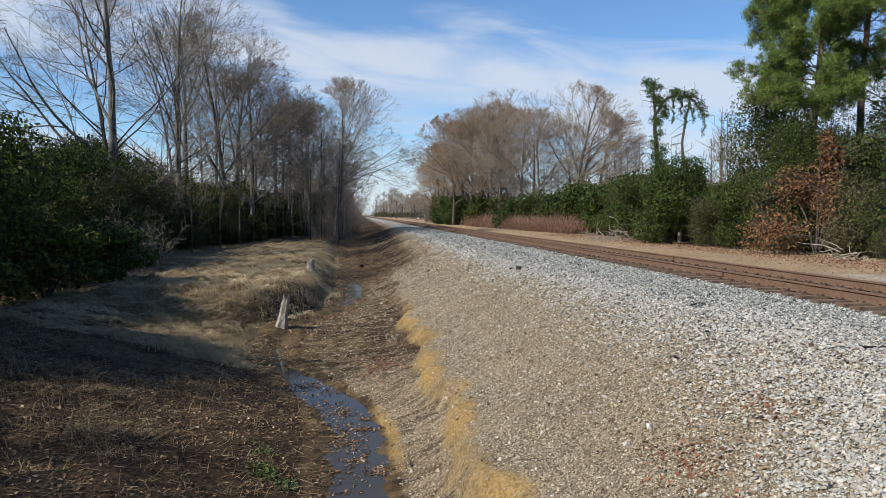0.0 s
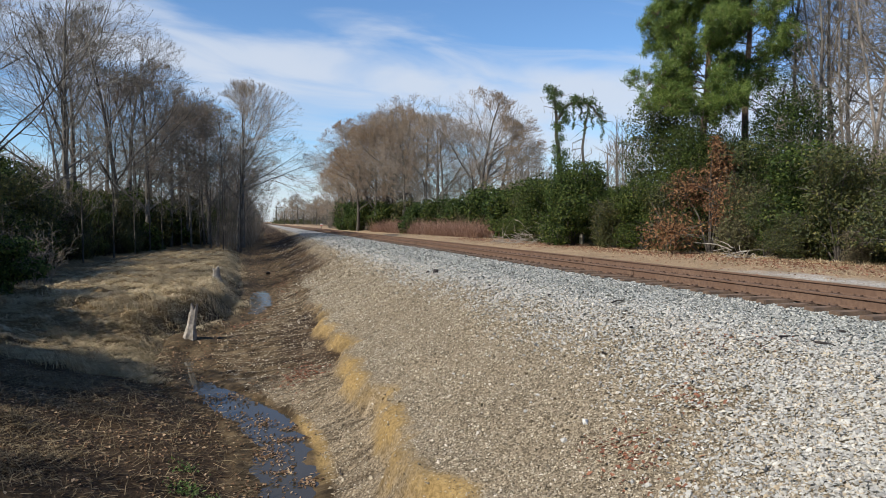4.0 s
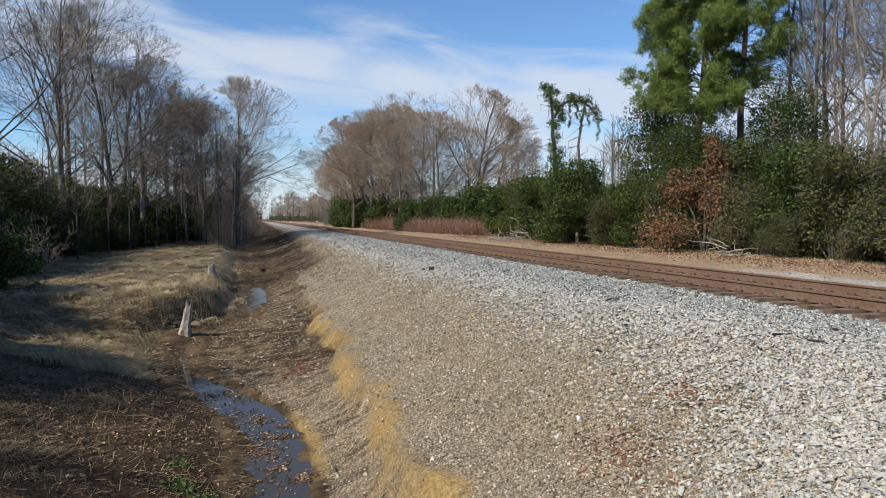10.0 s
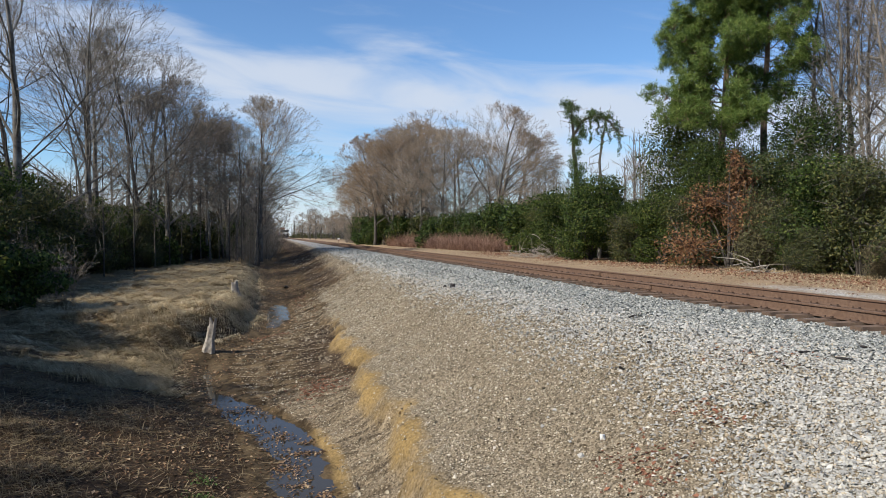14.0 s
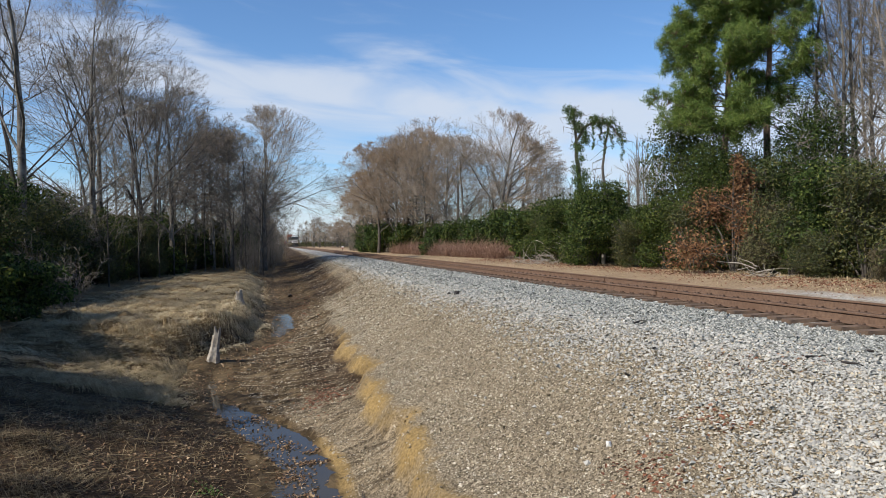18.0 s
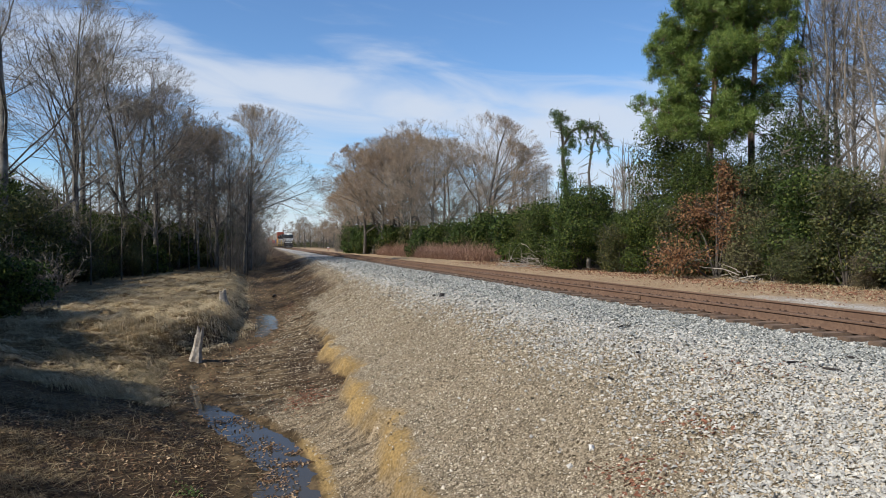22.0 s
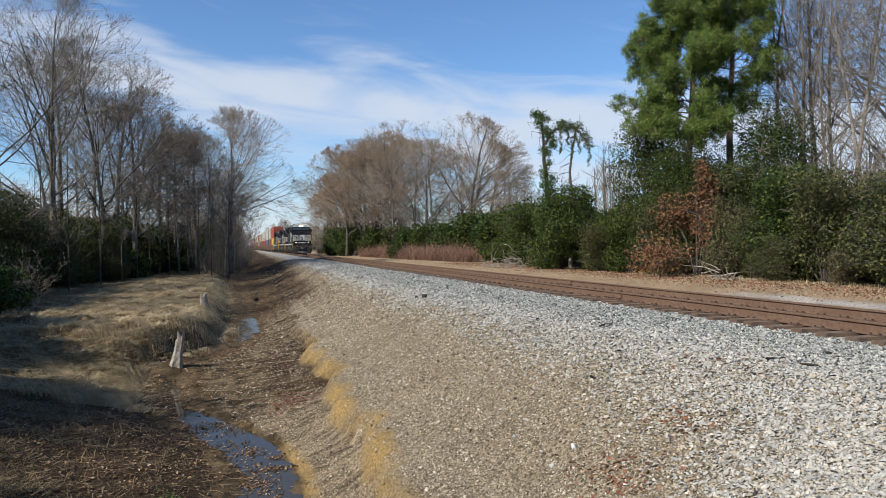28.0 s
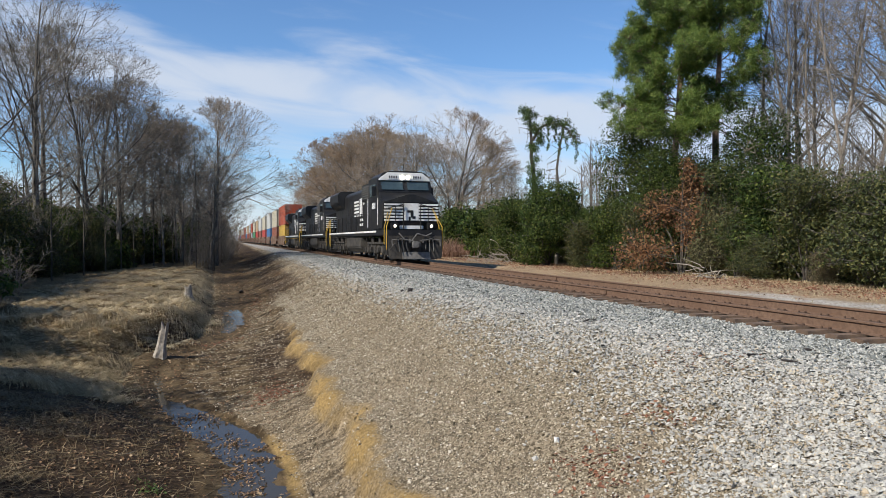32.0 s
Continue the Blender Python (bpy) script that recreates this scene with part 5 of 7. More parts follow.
        ("C", -11.4, 32.0, 0.98), ("A", -12.0, 36.0, 0.92), ("C", -11.5, 40, 1.04), ("B", -12.0, 44, 1.04), ("C", -12.5, 50, 1.10), ("B", -11.2, 55, 0.98), ("C", -10.6, 60, 1.04), ("B", -10.2, 65, 1.04), ("C", -9.6, 70, 1.10), ("B", -8.4, 75, 1.04), ("C", -7.6, 81, 1.10), ("B", -6.2, 88, 0.9), ("C", -5.0, 97, 1.0), ("B", -4.2, 110, 1.0), ("V", -14.5, 58, 1.1), ("V", -15, 68, 1.1), ("V", -13, 80, 1.1), ("V", -12.5, 49, 0.9), ("V", -9, 90, 1.0), ("V", -5, 92, 0.9), ("W", 27.5, 92, 1.0), ("W", 24, 96, 0.95), ("W", 22, 103, 0.95), ("W", 20.8, 110, 0.95), ("W", 19.4, 121, 1.0), ("W", 18.2, 131, 1.0), ("W", 17.4, 141, 0.8), ("W", 16.8, 153, 0.65), ("W", 17, 166, 0.85), ("W", 16.5, 182, 0.7), ("W", 16.5, 200, 0.95), ("W", 16, 222, 0.8), ("W", 15.5, 250, 1.0), ("W", 15.5, 280, 0.85), ("W", 15, 320, 1.2), ("W", 15, 370, 1.1), ("W", 27, 100, 1.2), ("W", 30, 84, 1.0), ("W", 28, 76, 0.9), ("W", 31, 98, 1.1), ("W", 35, 88, 1.1), ("W", 25, 118, 1.3), ("W", 23, 135, 1.3), ("W", 34, 60, 0.95), ("W", 30, 55, 0.9), ("W", 37, 72, 1.0), ("F", 17.6, 145, 1.0), ("F", 18.6, 124, 0.9), ("W", -13, 42, 0.8), ("W", -13, 56, 0.9), ("W", -11.6, 67, 0.9), ("W", -10, 79, 0.9), ("W", -7.6, 92, 1.0), ("W", -15, 49, 1.0), ("W", -15, 62, 1.0), ("W", -14, 74, 1.0), ("W", -1.8, 101, 0.8), ("F", -3.2, 93, 0.8), ("F", -2.2, 108, 0.8), ("W", -1.4, 113, 0.8), ("W", -1.0, 127, 0.75), ("W", -0.6, 140, 0.7), ("W", -0.2, 160, 0.7), ("W", 0.2, 180, 0.8), ("W", 0.8, 210, 0.9), ("W", 1.5, 250, 1.0), ("W", 2, 300, 1.2), ("F", -3.6, 85, 0.8), ("V", 27.5, 95, 1.0), ("V", 23.5, 100, 0.9), ("V", 31, 92, 1.0), ("V", 21, 112, 0.9), ("V", 20, 122, 0.9), ("V", 25, 112, 1.1), ("V", 18.5, 134, 0.9), ("V", 18, 148, 0.9), ("V", 34, 70, 1.0), ("V", 29, 75, 0.9), ("V", 32, 82, 0.9), ("C", -14.4, 41, 1.35), ("A", -15, 48, 1.4), ("C", -16, 54, 1.5), ("A", -12.6, 31.5, 1.1), ("A", -13.0, 34.2, 1.1), ("A", -13.4, 47.2, 1.15), ("A", -12.4, 57.5, 1.05), ("W", -10.6, 29.4, 0.5), ("D", -11.0, 36.2, 0.9), ("D", -11.0, 48.5, 0.9), ("D", -9.4, 58.0, 0.75), ("U", -8.8, 63.0, 1.0), ("D", -8.2, 68.5, 0.8), ("U", -7.2, 74.0, 1.0), ("D", -6.4, 80.0, 0.8), ("U", -5.2, 86.0, 1.0), ("D", -4.4, 92.0, 0.8),
        ("V", -1.4, 88, 0.9), ("V", -1.1, 98, 0.95), ("V", -0.9, 110, 1.0), ("V", -0.8, 125, 1.0), ("V", -0.6, 145, 1.0), ("V", -1.8, 78, 0.8), ("V", -2.4, 70, 0.6), ("V", -2.2, 92, 1.2), ("V", -2.0, 104, 1.2), ("T", -8.6, 30.6, 0.7), ("T", -3.2, 84.0, 0.95), ("T", -2.4, 97.0, 1.1), ("U", -3.0, 104, 1.1), ("U", -2.6, 116, 1.2), ("D", -2.4, 130, 1.0), ("T", -2.0, 145, 1.2), ("D", -2.2, 165, 1.2), ("D", -2, 190, 1.4), ("T", -1, 225, 1.5),
        ("C", -14, 31, 0.95), ("B", -14.5, 37, 0.9), ("C", -14, 44, 1.05), ("B", -14, 52, 1.0), ("C", -13.5, 60, 1.0), ("B", -13, 68, 1.0), ("C", -12, 77, 1.0), ("B", -10.5, 86, 1.0), ("C", -9, 96, 1.0), ("B", -7, 108, 1.0), ("C", -18, 58, 1.2), ("B", -18, 70, 1.2), ("C", -16, 84, 1.2),
    ]
    spots = [q for q in spots if not (q[0] == "W" and q[1] < 0) and (q[1] < 14 or q[2] < 140 or q[1] > 0.098 * q[2])]
    spots = [(k, x, y, s * 0.62) if k == "W" and y > 60 else (k, x, y, s) for k, x, y, s in spots]
    plant(kinds, spots, 9)


build_bushes()


def build_far_woods():
    """The woods that close the place all round, beyond the trees that can be told apart."""
    g = np.random.default_rng(3)
    S, P, Nn = [], [], []
    def wood(x0, x1, y0, y1, n, h):
        x, y = g.uniform(x0, x1, n), g.uniform(y0, y1, n)
        for a, b in zip(x, y):
            t = h * g.uniform(0.7, 1.15)
            z = float(land(a, b))
            S.append((a, b, z, a + g.normal(0, 0.3), b, z + t * 0.9, 0.13, 0.03))
            m = 24
            f = g.uniform(0.25, 1, m)
            w = g.normal(0, 1, (m, 3)) * (1 - f[:, None] * 0.5) * np.array([1, 1, 0.3]) * t * 0.13
            root = np.stack([np.full(m, a), np.full(m, b), z + f * t * 0.85], -1)
            tip = root + w + np.array([0, 0, t * 0.12])
            S.extend(np.concatenate([root, tip, np.full((m, 1), 0.035), np.full((m, 1), 0.01)], 1).tolist())
            m = 40
            q = g.normal(0, 1, (m, 3)) * np.array([1.6, 1.6, 1.0]) + np.array([a, b, z + 1.3])
            P.append(q)
            Nn.append(g.normal(0, 1, (m, 3)))
    wood(-60, -24, 40, 140, 130, 12)
    wood(33, 80, 5, 150, 300, 12)
    wood(-60, -6, 140, 420, 230, 13)
    wood(36, 90, 150, 420, 230, 12)
    wood(14, 60, 440, 540, 200, 10)
    wood(-26, -3, 430, 760, 80, 12)
    wood(-60, 60, -60, -35, 80, 13)
    wood(18, 34, -35, 12, 50, 12)
    V, F = tubes(S, 3)
    tagged(new("far_wood", mesh_np("far_wood", V, F, M_TWIG)), "far leafless grey-brown woods", "woods", kind="stuff")
    V, F = leaf_quads(g, np.concatenate(P), np.concatenate(Nn), 0.42)
    tagged(new("far_undergrowth", mesh_np("far_undergrowth", V, F, M_LEAF_OLIVE)), "far olive undergrowth below the woods", "undergrowth", kind="stuff")


build_far_woods()


def build_understory():
    """The tangle of brush between the trunks, too dense to tell apart."""
    g = np.random.default_rng(15)

    def fill(name, n, xs, ys, h, size, ma, label):
        y = g.uniform(*ys, n)
        lo, hi = (np.interp(y, ys, p) for p in xs)
        x = lo + (hi - lo) * g.uniform(0, 1, n)
        top = h * (0.75 + 0.35 * wave(x, y, 2.3, 1.0) + 0.2 * wave(x, y, 0.9, 2.0))
        z = land(x, y) + top * g.uniform(0, 1, n) ** 1.25
        P = np.stack([x, y, z], -1)
        j = n // 3
        V, F = leaf_quads(g, P[:j], g.normal(0, 1, (j, 3)), size * 0.8, 0.35)
        k = n // 2
        Q = P[:k] * np.array([1, 1, 0]) + np.stack([np.zeros(k), np.zeros(k), land(x[:k], y[:k])], -1)
        Q[:, 2] += top[:k] * g.uniform(0, 0.75, k)
        tip = Q + g.normal(0, 0.55, (k, 3)) * np.array([1, 1, 0.5]) + np.array([0, 0, 1.0]) * (top[:k, None] * g.uniform(0.1, 0.42, (k, 1)))
        S = np.concatenate([Q, tip, np.full((k, 1), 0.02), np.full((k, 1), 0.008)], 1)
        tagged(new(name, mesh_np(name, *joined((V, F), ribbons(g, S)), ma)), label, "undergrowth", kind="stuff")

    fill("brown_undergrowth", 24000, ((24, 19.5), (38, 34)), (70, 150), 3.8, 0.20, M_BRUSH, "dense brown brush under the bare trees")
    fill("brown_undergrowth", 9000, ((18.5, 40), (30, 60)), (150, 380), 3.0, 0.3, M_BRUSH, "dense brown brush under the bare trees")
    fill("shaded_undergrowth", 40000, ((-20, -18), (-12.0, -3.4)), (36, 100), 4.0, 0.16, M_SHADE_BRUSH, "tangled undergrowth darkened for shade below the bare trees")
    fill("shaded_undergrowth", 12000, ((-14, -16), (-2.2, -2.5)), (100, 330), 4.0, 0.28, M_SHADE_BRUSH, "tangled undergrowth darkened for shade below the bare trees")
    fill("thin_undergrowth", 12000, ((25, 27), (40, 40)), (14, 70), 4.2, 0.13, M_BRUSH, "thin brown brush below the thin trees")


build_understory()

# ---- grass, litter and small things ----


def blades(rng, P, length, lean, width=0.007, combed=None):
    """Bent grass blades: two joined slips each."""
    n = len(P)
    a = rng.uniform(0, 2 * np.pi, n) if combed is None else rng.normal(combed, 0.42, n)
    side = np.stack([-np.sin(a), np.cos(a), np.zeros(n)], -1)
    out = np.stack([np.cos(a), np.sin(a), np.zeros(n)], -1)
    L = (length * rng.uniform(0.6, 1.4, n))[:, None]
    k = (lean * (rng.uniform(0.4, 1.4, n) if combed is None else rng.uniform(0.85, 1.15, n)))[:, None]
    up = np.array([[0, 0, 1.0]])
    mid = P + L * 0.5 * (up * np.cos(k * 0.5) + out * np.sin(k * 0.5))
    tip = mid + L * 0.5 * (up * np.cos(k) + out * np.sin(k))
    w = side * width
    V = np.stack([P - w, P + w, mid + w * 0.8, mid - w * 0.8, tip + w * 0.15, tip - w * 0.15], 1)
    F = np.array([(0, 1, 2, 3), (3, 2, 4, 5)])[None] + (np.arange(n) * 6)[:, None, None]
    return V.reshape(-1, 3), F.reshape(-1, 4)


def ground_points(x, y, lift=0.0):
    return np.stack([x, y, land(x, y) + lift], -1)


def build_cover():
    rng = np.random.default_rng(77)
    # matted dry grass on the left bank, in tussocks
    n = 2300
    cy = 17 + 48 * rng.uniform(0, 1, n) ** 1.5
    cx = creek_x(cy) - 1.0 - rng.uniform(0, 1, n) ** 1.1 * (7.2 + creek_x(cy))
    m = 42
    x = np.repeat(cx, m) + rng.normal(0, 0.20, n * m)
    y = np.repeat(cy, m) + rng.normal(0, 0.11, n * m)
    big = np.repeat(rng.uniform(0.2, 0.46, n), m)
    V, F = blades(rng, ground_points(x, y, 0.02), big, 2.75, 0.008, np.repeat(0.15 + 1.3 * wave(cx, cy, 1.3, 4.0) + 3.14 * (wave(cx, cy, 2.4, 7.0) > 0), m))
    tagged(new("dry_grass", mesh_np("dry_grass", V, F, M_GRASS)), "matted pale dry grass on the ditch bank", "grass", kind="stuff")
    n = 520
    cy = 23 + 34 * rng.uniform(0, 1, n) ** 1.3
    cx = creek_x(cy) - 0.9 - rng.uniform(0, 1, n) * (6.4 + creek_x(cy))
    m = 44
    x, y = np.repeat(cx, m) + rng.normal(0, 0.26, n * m), np.repeat(cy, m) + rng.normal(0, 0.13, n * m)
    V, F = blades(rng, ground_points(x, y, 0.10), np.full(n * m, 0.42), 2.9, 0.009, np.repeat(0.1 + 1.2 * wave(cx, cy, 1.3, 4.0), m))
    tagged(new("straw_mat", mesh_np("straw_mat", V, F, M_STRAW)), "pale straw laid flat over the ditch bank", "straw", kind="stuff")
    n = 420
    cy = rng.uniform(9.5, 18, n)
    cx = np.minimum(-2.6, creek_x(cy) - 1.6) - rng.uniform(0, 1, n) * 5.0
    keep = wave(cx * 0.4, cy, 0.7, 3.0) > 0.05
    cx, cy = cx[keep], cy[keep]
    m = 40
    x, y = np.repeat(cx, m) + rng.normal(0, 0.32, len(cx) * m), np.repeat(cy, m) + rng.normal(0, 0.12, len(cx) * m)
    V, F = blades(rng, ground_points(x, y, 0.03), np.full(len(x), 0.26), 2.75, 0.006, np.repeat(0.1 + 1.2 * wave(cx, cy, 1.3, 4.0), m))
    tagged(new("swept_straw", mesh_np("swept_straw", V, F, M_GRASS_SHADE)), "swaths of flattened straw on shaded earth", "straw", kind="stuff")
    # sparse grass in the shade nearer the camera
    n = 6500
    x, y = rng.uniform(-8.5, -0.4, n), rng.uniform(4.5, 19, n)
    keep = x < creek_x(y) - 0.7
    x, y = x[keep], y[keep]
    V, F = blades(rng, ground_points(x, y, -0.01), np.full(len(x), 0.2), 1.9, 0.006)
    tagged(new("thin_grass", mesh_np("thin_grass", V, F, M_GRASS_SHADE)), "thin dead grass among fallen leaves", "grass", kind="stuff")
    # verge beyond the track
    n = 26000
    x, y = rng.uniform(12.9, 23, n), 11 + 90 * rng.uniform(0, 1, n) ** 1.5
    keep = rng.uniform(0, 1, n) < np.where((x > 13.3) & (x < 15.8) & (y < 40), 0.12, 0.9)
    x, y = x[keep], y[keep]
    V, F = blades(rng, ground_points(x, y, -0.01), np.full(len(x), 0.085), 1.3, 0.010)
    tagged(new("verge_grass", mesh_np("verge_grass", V, F, M_GRASS)), "short tan grass on the far verge", "grass", kind="stuff")
    # tall red-brown grass before the far bushes
    n = 15000
    y = rng.uniform(64, 108, n)
    x = np.interp(y, [64, 75, 108], [19.6, 18.8, 16.9]) + rng.uniform(0, 3.2, n)
    hh = 1.0 + 1.0 * (0.5 + 0.5 * wave(x, y, 1.6, 3.0)) + 0.5 * rng.uniform(0, 1, n) ** 3
    V, F = blades(rng, ground_points(x, y), hh, 1.5, 0.018)
    tagged(new("tall_brown_grass", mesh_np("tall_brown_grass", V, F, M_BROOM)), "tall red-brown dead grass along the woods", "grass", kind="stuff")
    n = 1800
    x, y = rng.normal(20.9, 0.6, n), rng.uniform(17, 34, n)
    V, F = blades(rng, ground_points(x, y), np.full(n, 0.2), 2.1, 0.009)
    tagged(new("rank_grass", mesh_np("rank_grass", V, F, M_GRASS)), "rank straw-coloured grass under the bushes", "grass", kind="stuff")
    # rough growth on the embankment farther on
    n = 12000
    y = 30 + 85 * rng.uniform(0, 1, n) ** 1.3
    x = 0.6 + rng.uniform(0, 1, n) * (crest_x(y) - 1.2)
    keep = wave(x * 1.2 + y * 0.35, y * 0.25, 0.5, 2.0) + rng.normal(0, 0.3, n) > 0.05
    x, y = x[keep], y[keep]
    V, F = blades(rng, ground_points(x, y, -0.01), np.full(len(x), 0.17), 2.2, 0.010)
    tagged(new("slope_weeds", mesh_np("slope_weeds", V, F, M_WEED_BROWN)), "dead brown weeds on the far embankment", "weeds", kind="stuff")
    # twigs and straw strewn over the shaded flat
    n = 9000
    x, y = rng.uniform(-7.5, 0.3, n), 5 + 17 * rng.uniform(0, 1, n) ** 1.3
    keep = x < creek_x(y) - 0.35
    P = ground_points(x[keep], y[keep], 0.012)
    a = rng.normal(0.2, 0.7, len(P))
    ln = rng.uniform(0.04, 0.16, len(P))
    d = np.stack([np.cos(a) * ln, np.sin(a) * ln, rng.normal(0, 0.02, len(P))], -1)
    V, F = ribbons(rng, np.concatenate([P - d, P + d, np.full((len(P), 1), 0.004), np.full((len(P), 1), 0.003)], 1))
    tagged(new("strewn_straw", mesh_np("strewn_straw", V, F, M_GRASS_SHADE)), "strewn straw and broken twigs on damp earth", "straw", kind="stuff")
    # fallen leaves
    def litter(name, x, y, ma, label, size=0.03):
        P = ground_points(x, y, 0.012)
        P[:, 2] = np.where((x > -2.5) & (x < 1.4) & (y < 16), np.maximum(P[:, 2], bed_z(y) + 0.012), P[:, 2])
        Nn = rng.normal(0, 0.35, (len(x), 3)) + np.array([0, 0, 1])
        V, F = leaf_quads(rng, P, Nn, size, 0.6)
        tagged(new(name, mesh_np(name, V, F, ma)), label, "leaf litter", kind="stuff")
    n = 26000
    x, y = rng.uniform(-8.5, 0.6, n), 4.5 + 17 * rng.uniform(0, 1, n) ** 1.3
    keep = (x < creek_x(y) + 0.3) & (wave(x, y, 0.8, 12.0) + rng.normal(0, 0.35, n) > -0.1)
    litter("leaf_litter", x[keep], y[keep], M_LITTER, "brown fallen leaves on damp earth")
    n = 5000
    y = rng.uniform(15, 70, n)
    x = creek_x(y) + rng.normal(0.3, 0.9, n)
    litter("ditch_leaves", x, y, M_LITTER, "brown leaves lying in the ditch", 0.04)
    n = 11000
    x, y = rng.normal(19.2, 1.7, n), rng.uniform(15, 62, n)
    litter("verge_leaves", x, y, M_LITTER_RED, "red-brown leaves below the bushes", 0.045)
    xs, ys = [], []
    for cx, cy, sx, sy, k in ((1.0, 16.2, 0.3, 0.55, 420), (1.3, 35.5, 0.25, 3.0, 380), (3.65, 6.5, 0.18, 0.4, 170), (4.5, 6.75, 0.12, 0.25, 90), (-0.1, 24.3, 0.5, 0.25, 160), (5.6, 7.6, 0.3, 0.4, 90)):
        xs.append(rng.normal(cx, sx, k))
        ys.append(rng.normal(cy, sy, k))
    for cx, cy, sx, sy, k in ((0.15, 11.9, 0.16, 0.2, 120), (0.55, 12.6, 0.2, 0.08, 110), (0.75, 10.6, 0.10, 0.10, 70), (0.35, 11.1, 0.10, 0.06, 40), (0.15, 13.6, 0.08, 0.2, 60), (0.6, 13.2, 0.12, 0.06, 50), (-0.5, 15.6, 0.2, 0.2, 80), (0.2, 12.5, 0.5, 1.6, 60)):
        litter("creek_leaves", rng.normal(cx, sx, k), rng.normal(cy, sy, k), M_LITTER, "clump of wet brown leaves in the creek", 0.03)
    litter("red_leaves", np.concatenate(xs), np.concatenate(ys), M_LITTER_RED, "drifts of red-brown fallen leaves", 0.032)
    for cx, cy, k in ((-0.95, 10.3, 130), (-0.6, 10.0, 90), (-1.0, 11.0, 60)):
        x, y = rng.normal(cx, 0.12, k), rng.normal(cy, 0.12, k)
        V, F = leaf_quads(rng, ground_points(x, y, 0.03), rng.normal(0, 0.6, (k, 3)) + np.array([0, 0, 1]), 0.03)
        tagged(new("weed", mesh_np("weed", V, F, M_WEED)), "small green weed on the creek bank", "weed", "weeds by the creek", "stuff")


def build_stump(x, y, h, r, lean, seed, label):
    rng = random.Random(seed)
    bm = bmesh.new()
    rings, k = [], 12
    for j in range(7):
        f = j / 6
        ring = []
        for i in range(k):
            a = 6.283 * i / k
            flute = 1 + 0.09 * math.sin(3 * a + seed) + 0.06 * math.sin(5 * a) + rng.uniform(-0.06, 0.06)
            rr = r * flute * (1.35 - 0.5 * min(1, f * 2.2)) * (1 - 0.12 * f)
            z = f * h + (rng.uniform(-0.16, 0.12) * h if j == 6 else 0) - 0.08
            ring.append(bm.verts.new((math.cos(a) * rr + lean * f * h, math.sin(a) * rr, z)))
        rings.append(ring)
    for a, b in zip(rings[:-1], rings[1:]):
        for i in range(k):
            bm.faces.new((a[i], a[(i + 1) % k], b[(i + 1) % k], b[i]))
    c = bm.verts.new((lean * h, 0, h * 0.78))
    for i in range(k):
        bm.faces.new((rings[-1][i], rings[-1][(i + 1) % k], c))
    me = bpy.data.meshes.new("stump")
    bm.to_mesh(me)
    bm.free()
    me.materials.append(M_DEADWOOD)
    ob = tagged(new("stump", me), label, "stump")
    ob.location = (x, y, float(land(x, y)))
    return ob


def lump(name, x, y, size, ma, label, category, seed, flat=0.6):
    rng = np.random.default_rng(seed)
    V, F = rocks(rng, np.zeros((1, 3)), np.ones(1), flat)
    ob = tagged(new(name, mesh_np(name, V, F, ma)), label, category)
    ob.location, ob.scale = (x, y, float(land(x, y)) + size * 0.3), (size, size, size)
    ob.rotation_euler = (0, 0, seed)
    return ob


def stick(x, y, length, rz, seed, ma, label, r=0.018):
    """One crooked stick, a single skin from end to end."""
    rng = random.Random(seed)
    n, k = 9, 6
    p, d, V, F = Vector((-length / 2, 0, 0)), Vector((1, 0, 0)), [], []
    for i in range(n):
        rr = r * (1 - 0.09 * i) * (0.35 if i in (0, n - 1) else 1) * rng.uniform(0.8, 1.2)
        V += [tuple(p + Vector((0, math.cos(6.283 * j / k) * rr, math.sin(6.283 * j / k) * rr))) for j in range(k)]
        d = (d + Vector((0, rng.gauss(0, 0.3), rng.gauss(0, 0.12)))).normalized()
        p = p + d * length / n
    for i in range(n - 1):
        for j in range(k):
            F.append((i * k + j, i * k + (j + 1) % k, (i + 1) * k + (j + 1) % k, (i + 1) * k + j))
    ob = tagged(new("stick", mesh_np("stick", V, F, ma, True)), label, "stick")
    ob.location, ob.rotation_euler = (x, y, float(land(x, y)) + 0.04), (0, 0, rz)
    return ob


def build_brush_pile(x, y, seed, w, h, n):
    rng = random.Random(seed)
    S = []
    for i in range(n):
        p = Vector((rng.gauss(0, w * 0.3), rng.gauss(0, w * 0.5), abs(rng.gauss(0, h * 0.4))))
        d = Vector((rng.gauss(0, 0.6), rng.gauss(0, 1), rng.gauss(0.1, 0.3))).normalized()
        r0 = rng.uniform(0.012, 0.035)
        for k in range(5):
            q = p + d * rng.uniform(0.2, 0.42)
            q.z = max(q.z, 0.02)
            S.append((*p, *q, r0 * (1 - k / 6), r0 * (1 - (k + 1) / 6)))
            d = (d + Vector((rng.gauss(0, 0.25), rng.gauss(0, 0.25), rng.gauss(-0.04, 0.2)))).normalized()
            p = q
    V, F = tubes(S, 5)
    ob = tagged(new("brush_pile", mesh_np("brush_pile", V, F, M_DEADWOOD, True)), "heap of bleached grey dead branches", "brush pile", kind="stuff")
    ob.location = (x, y, float(land(x, y)))
    return ob


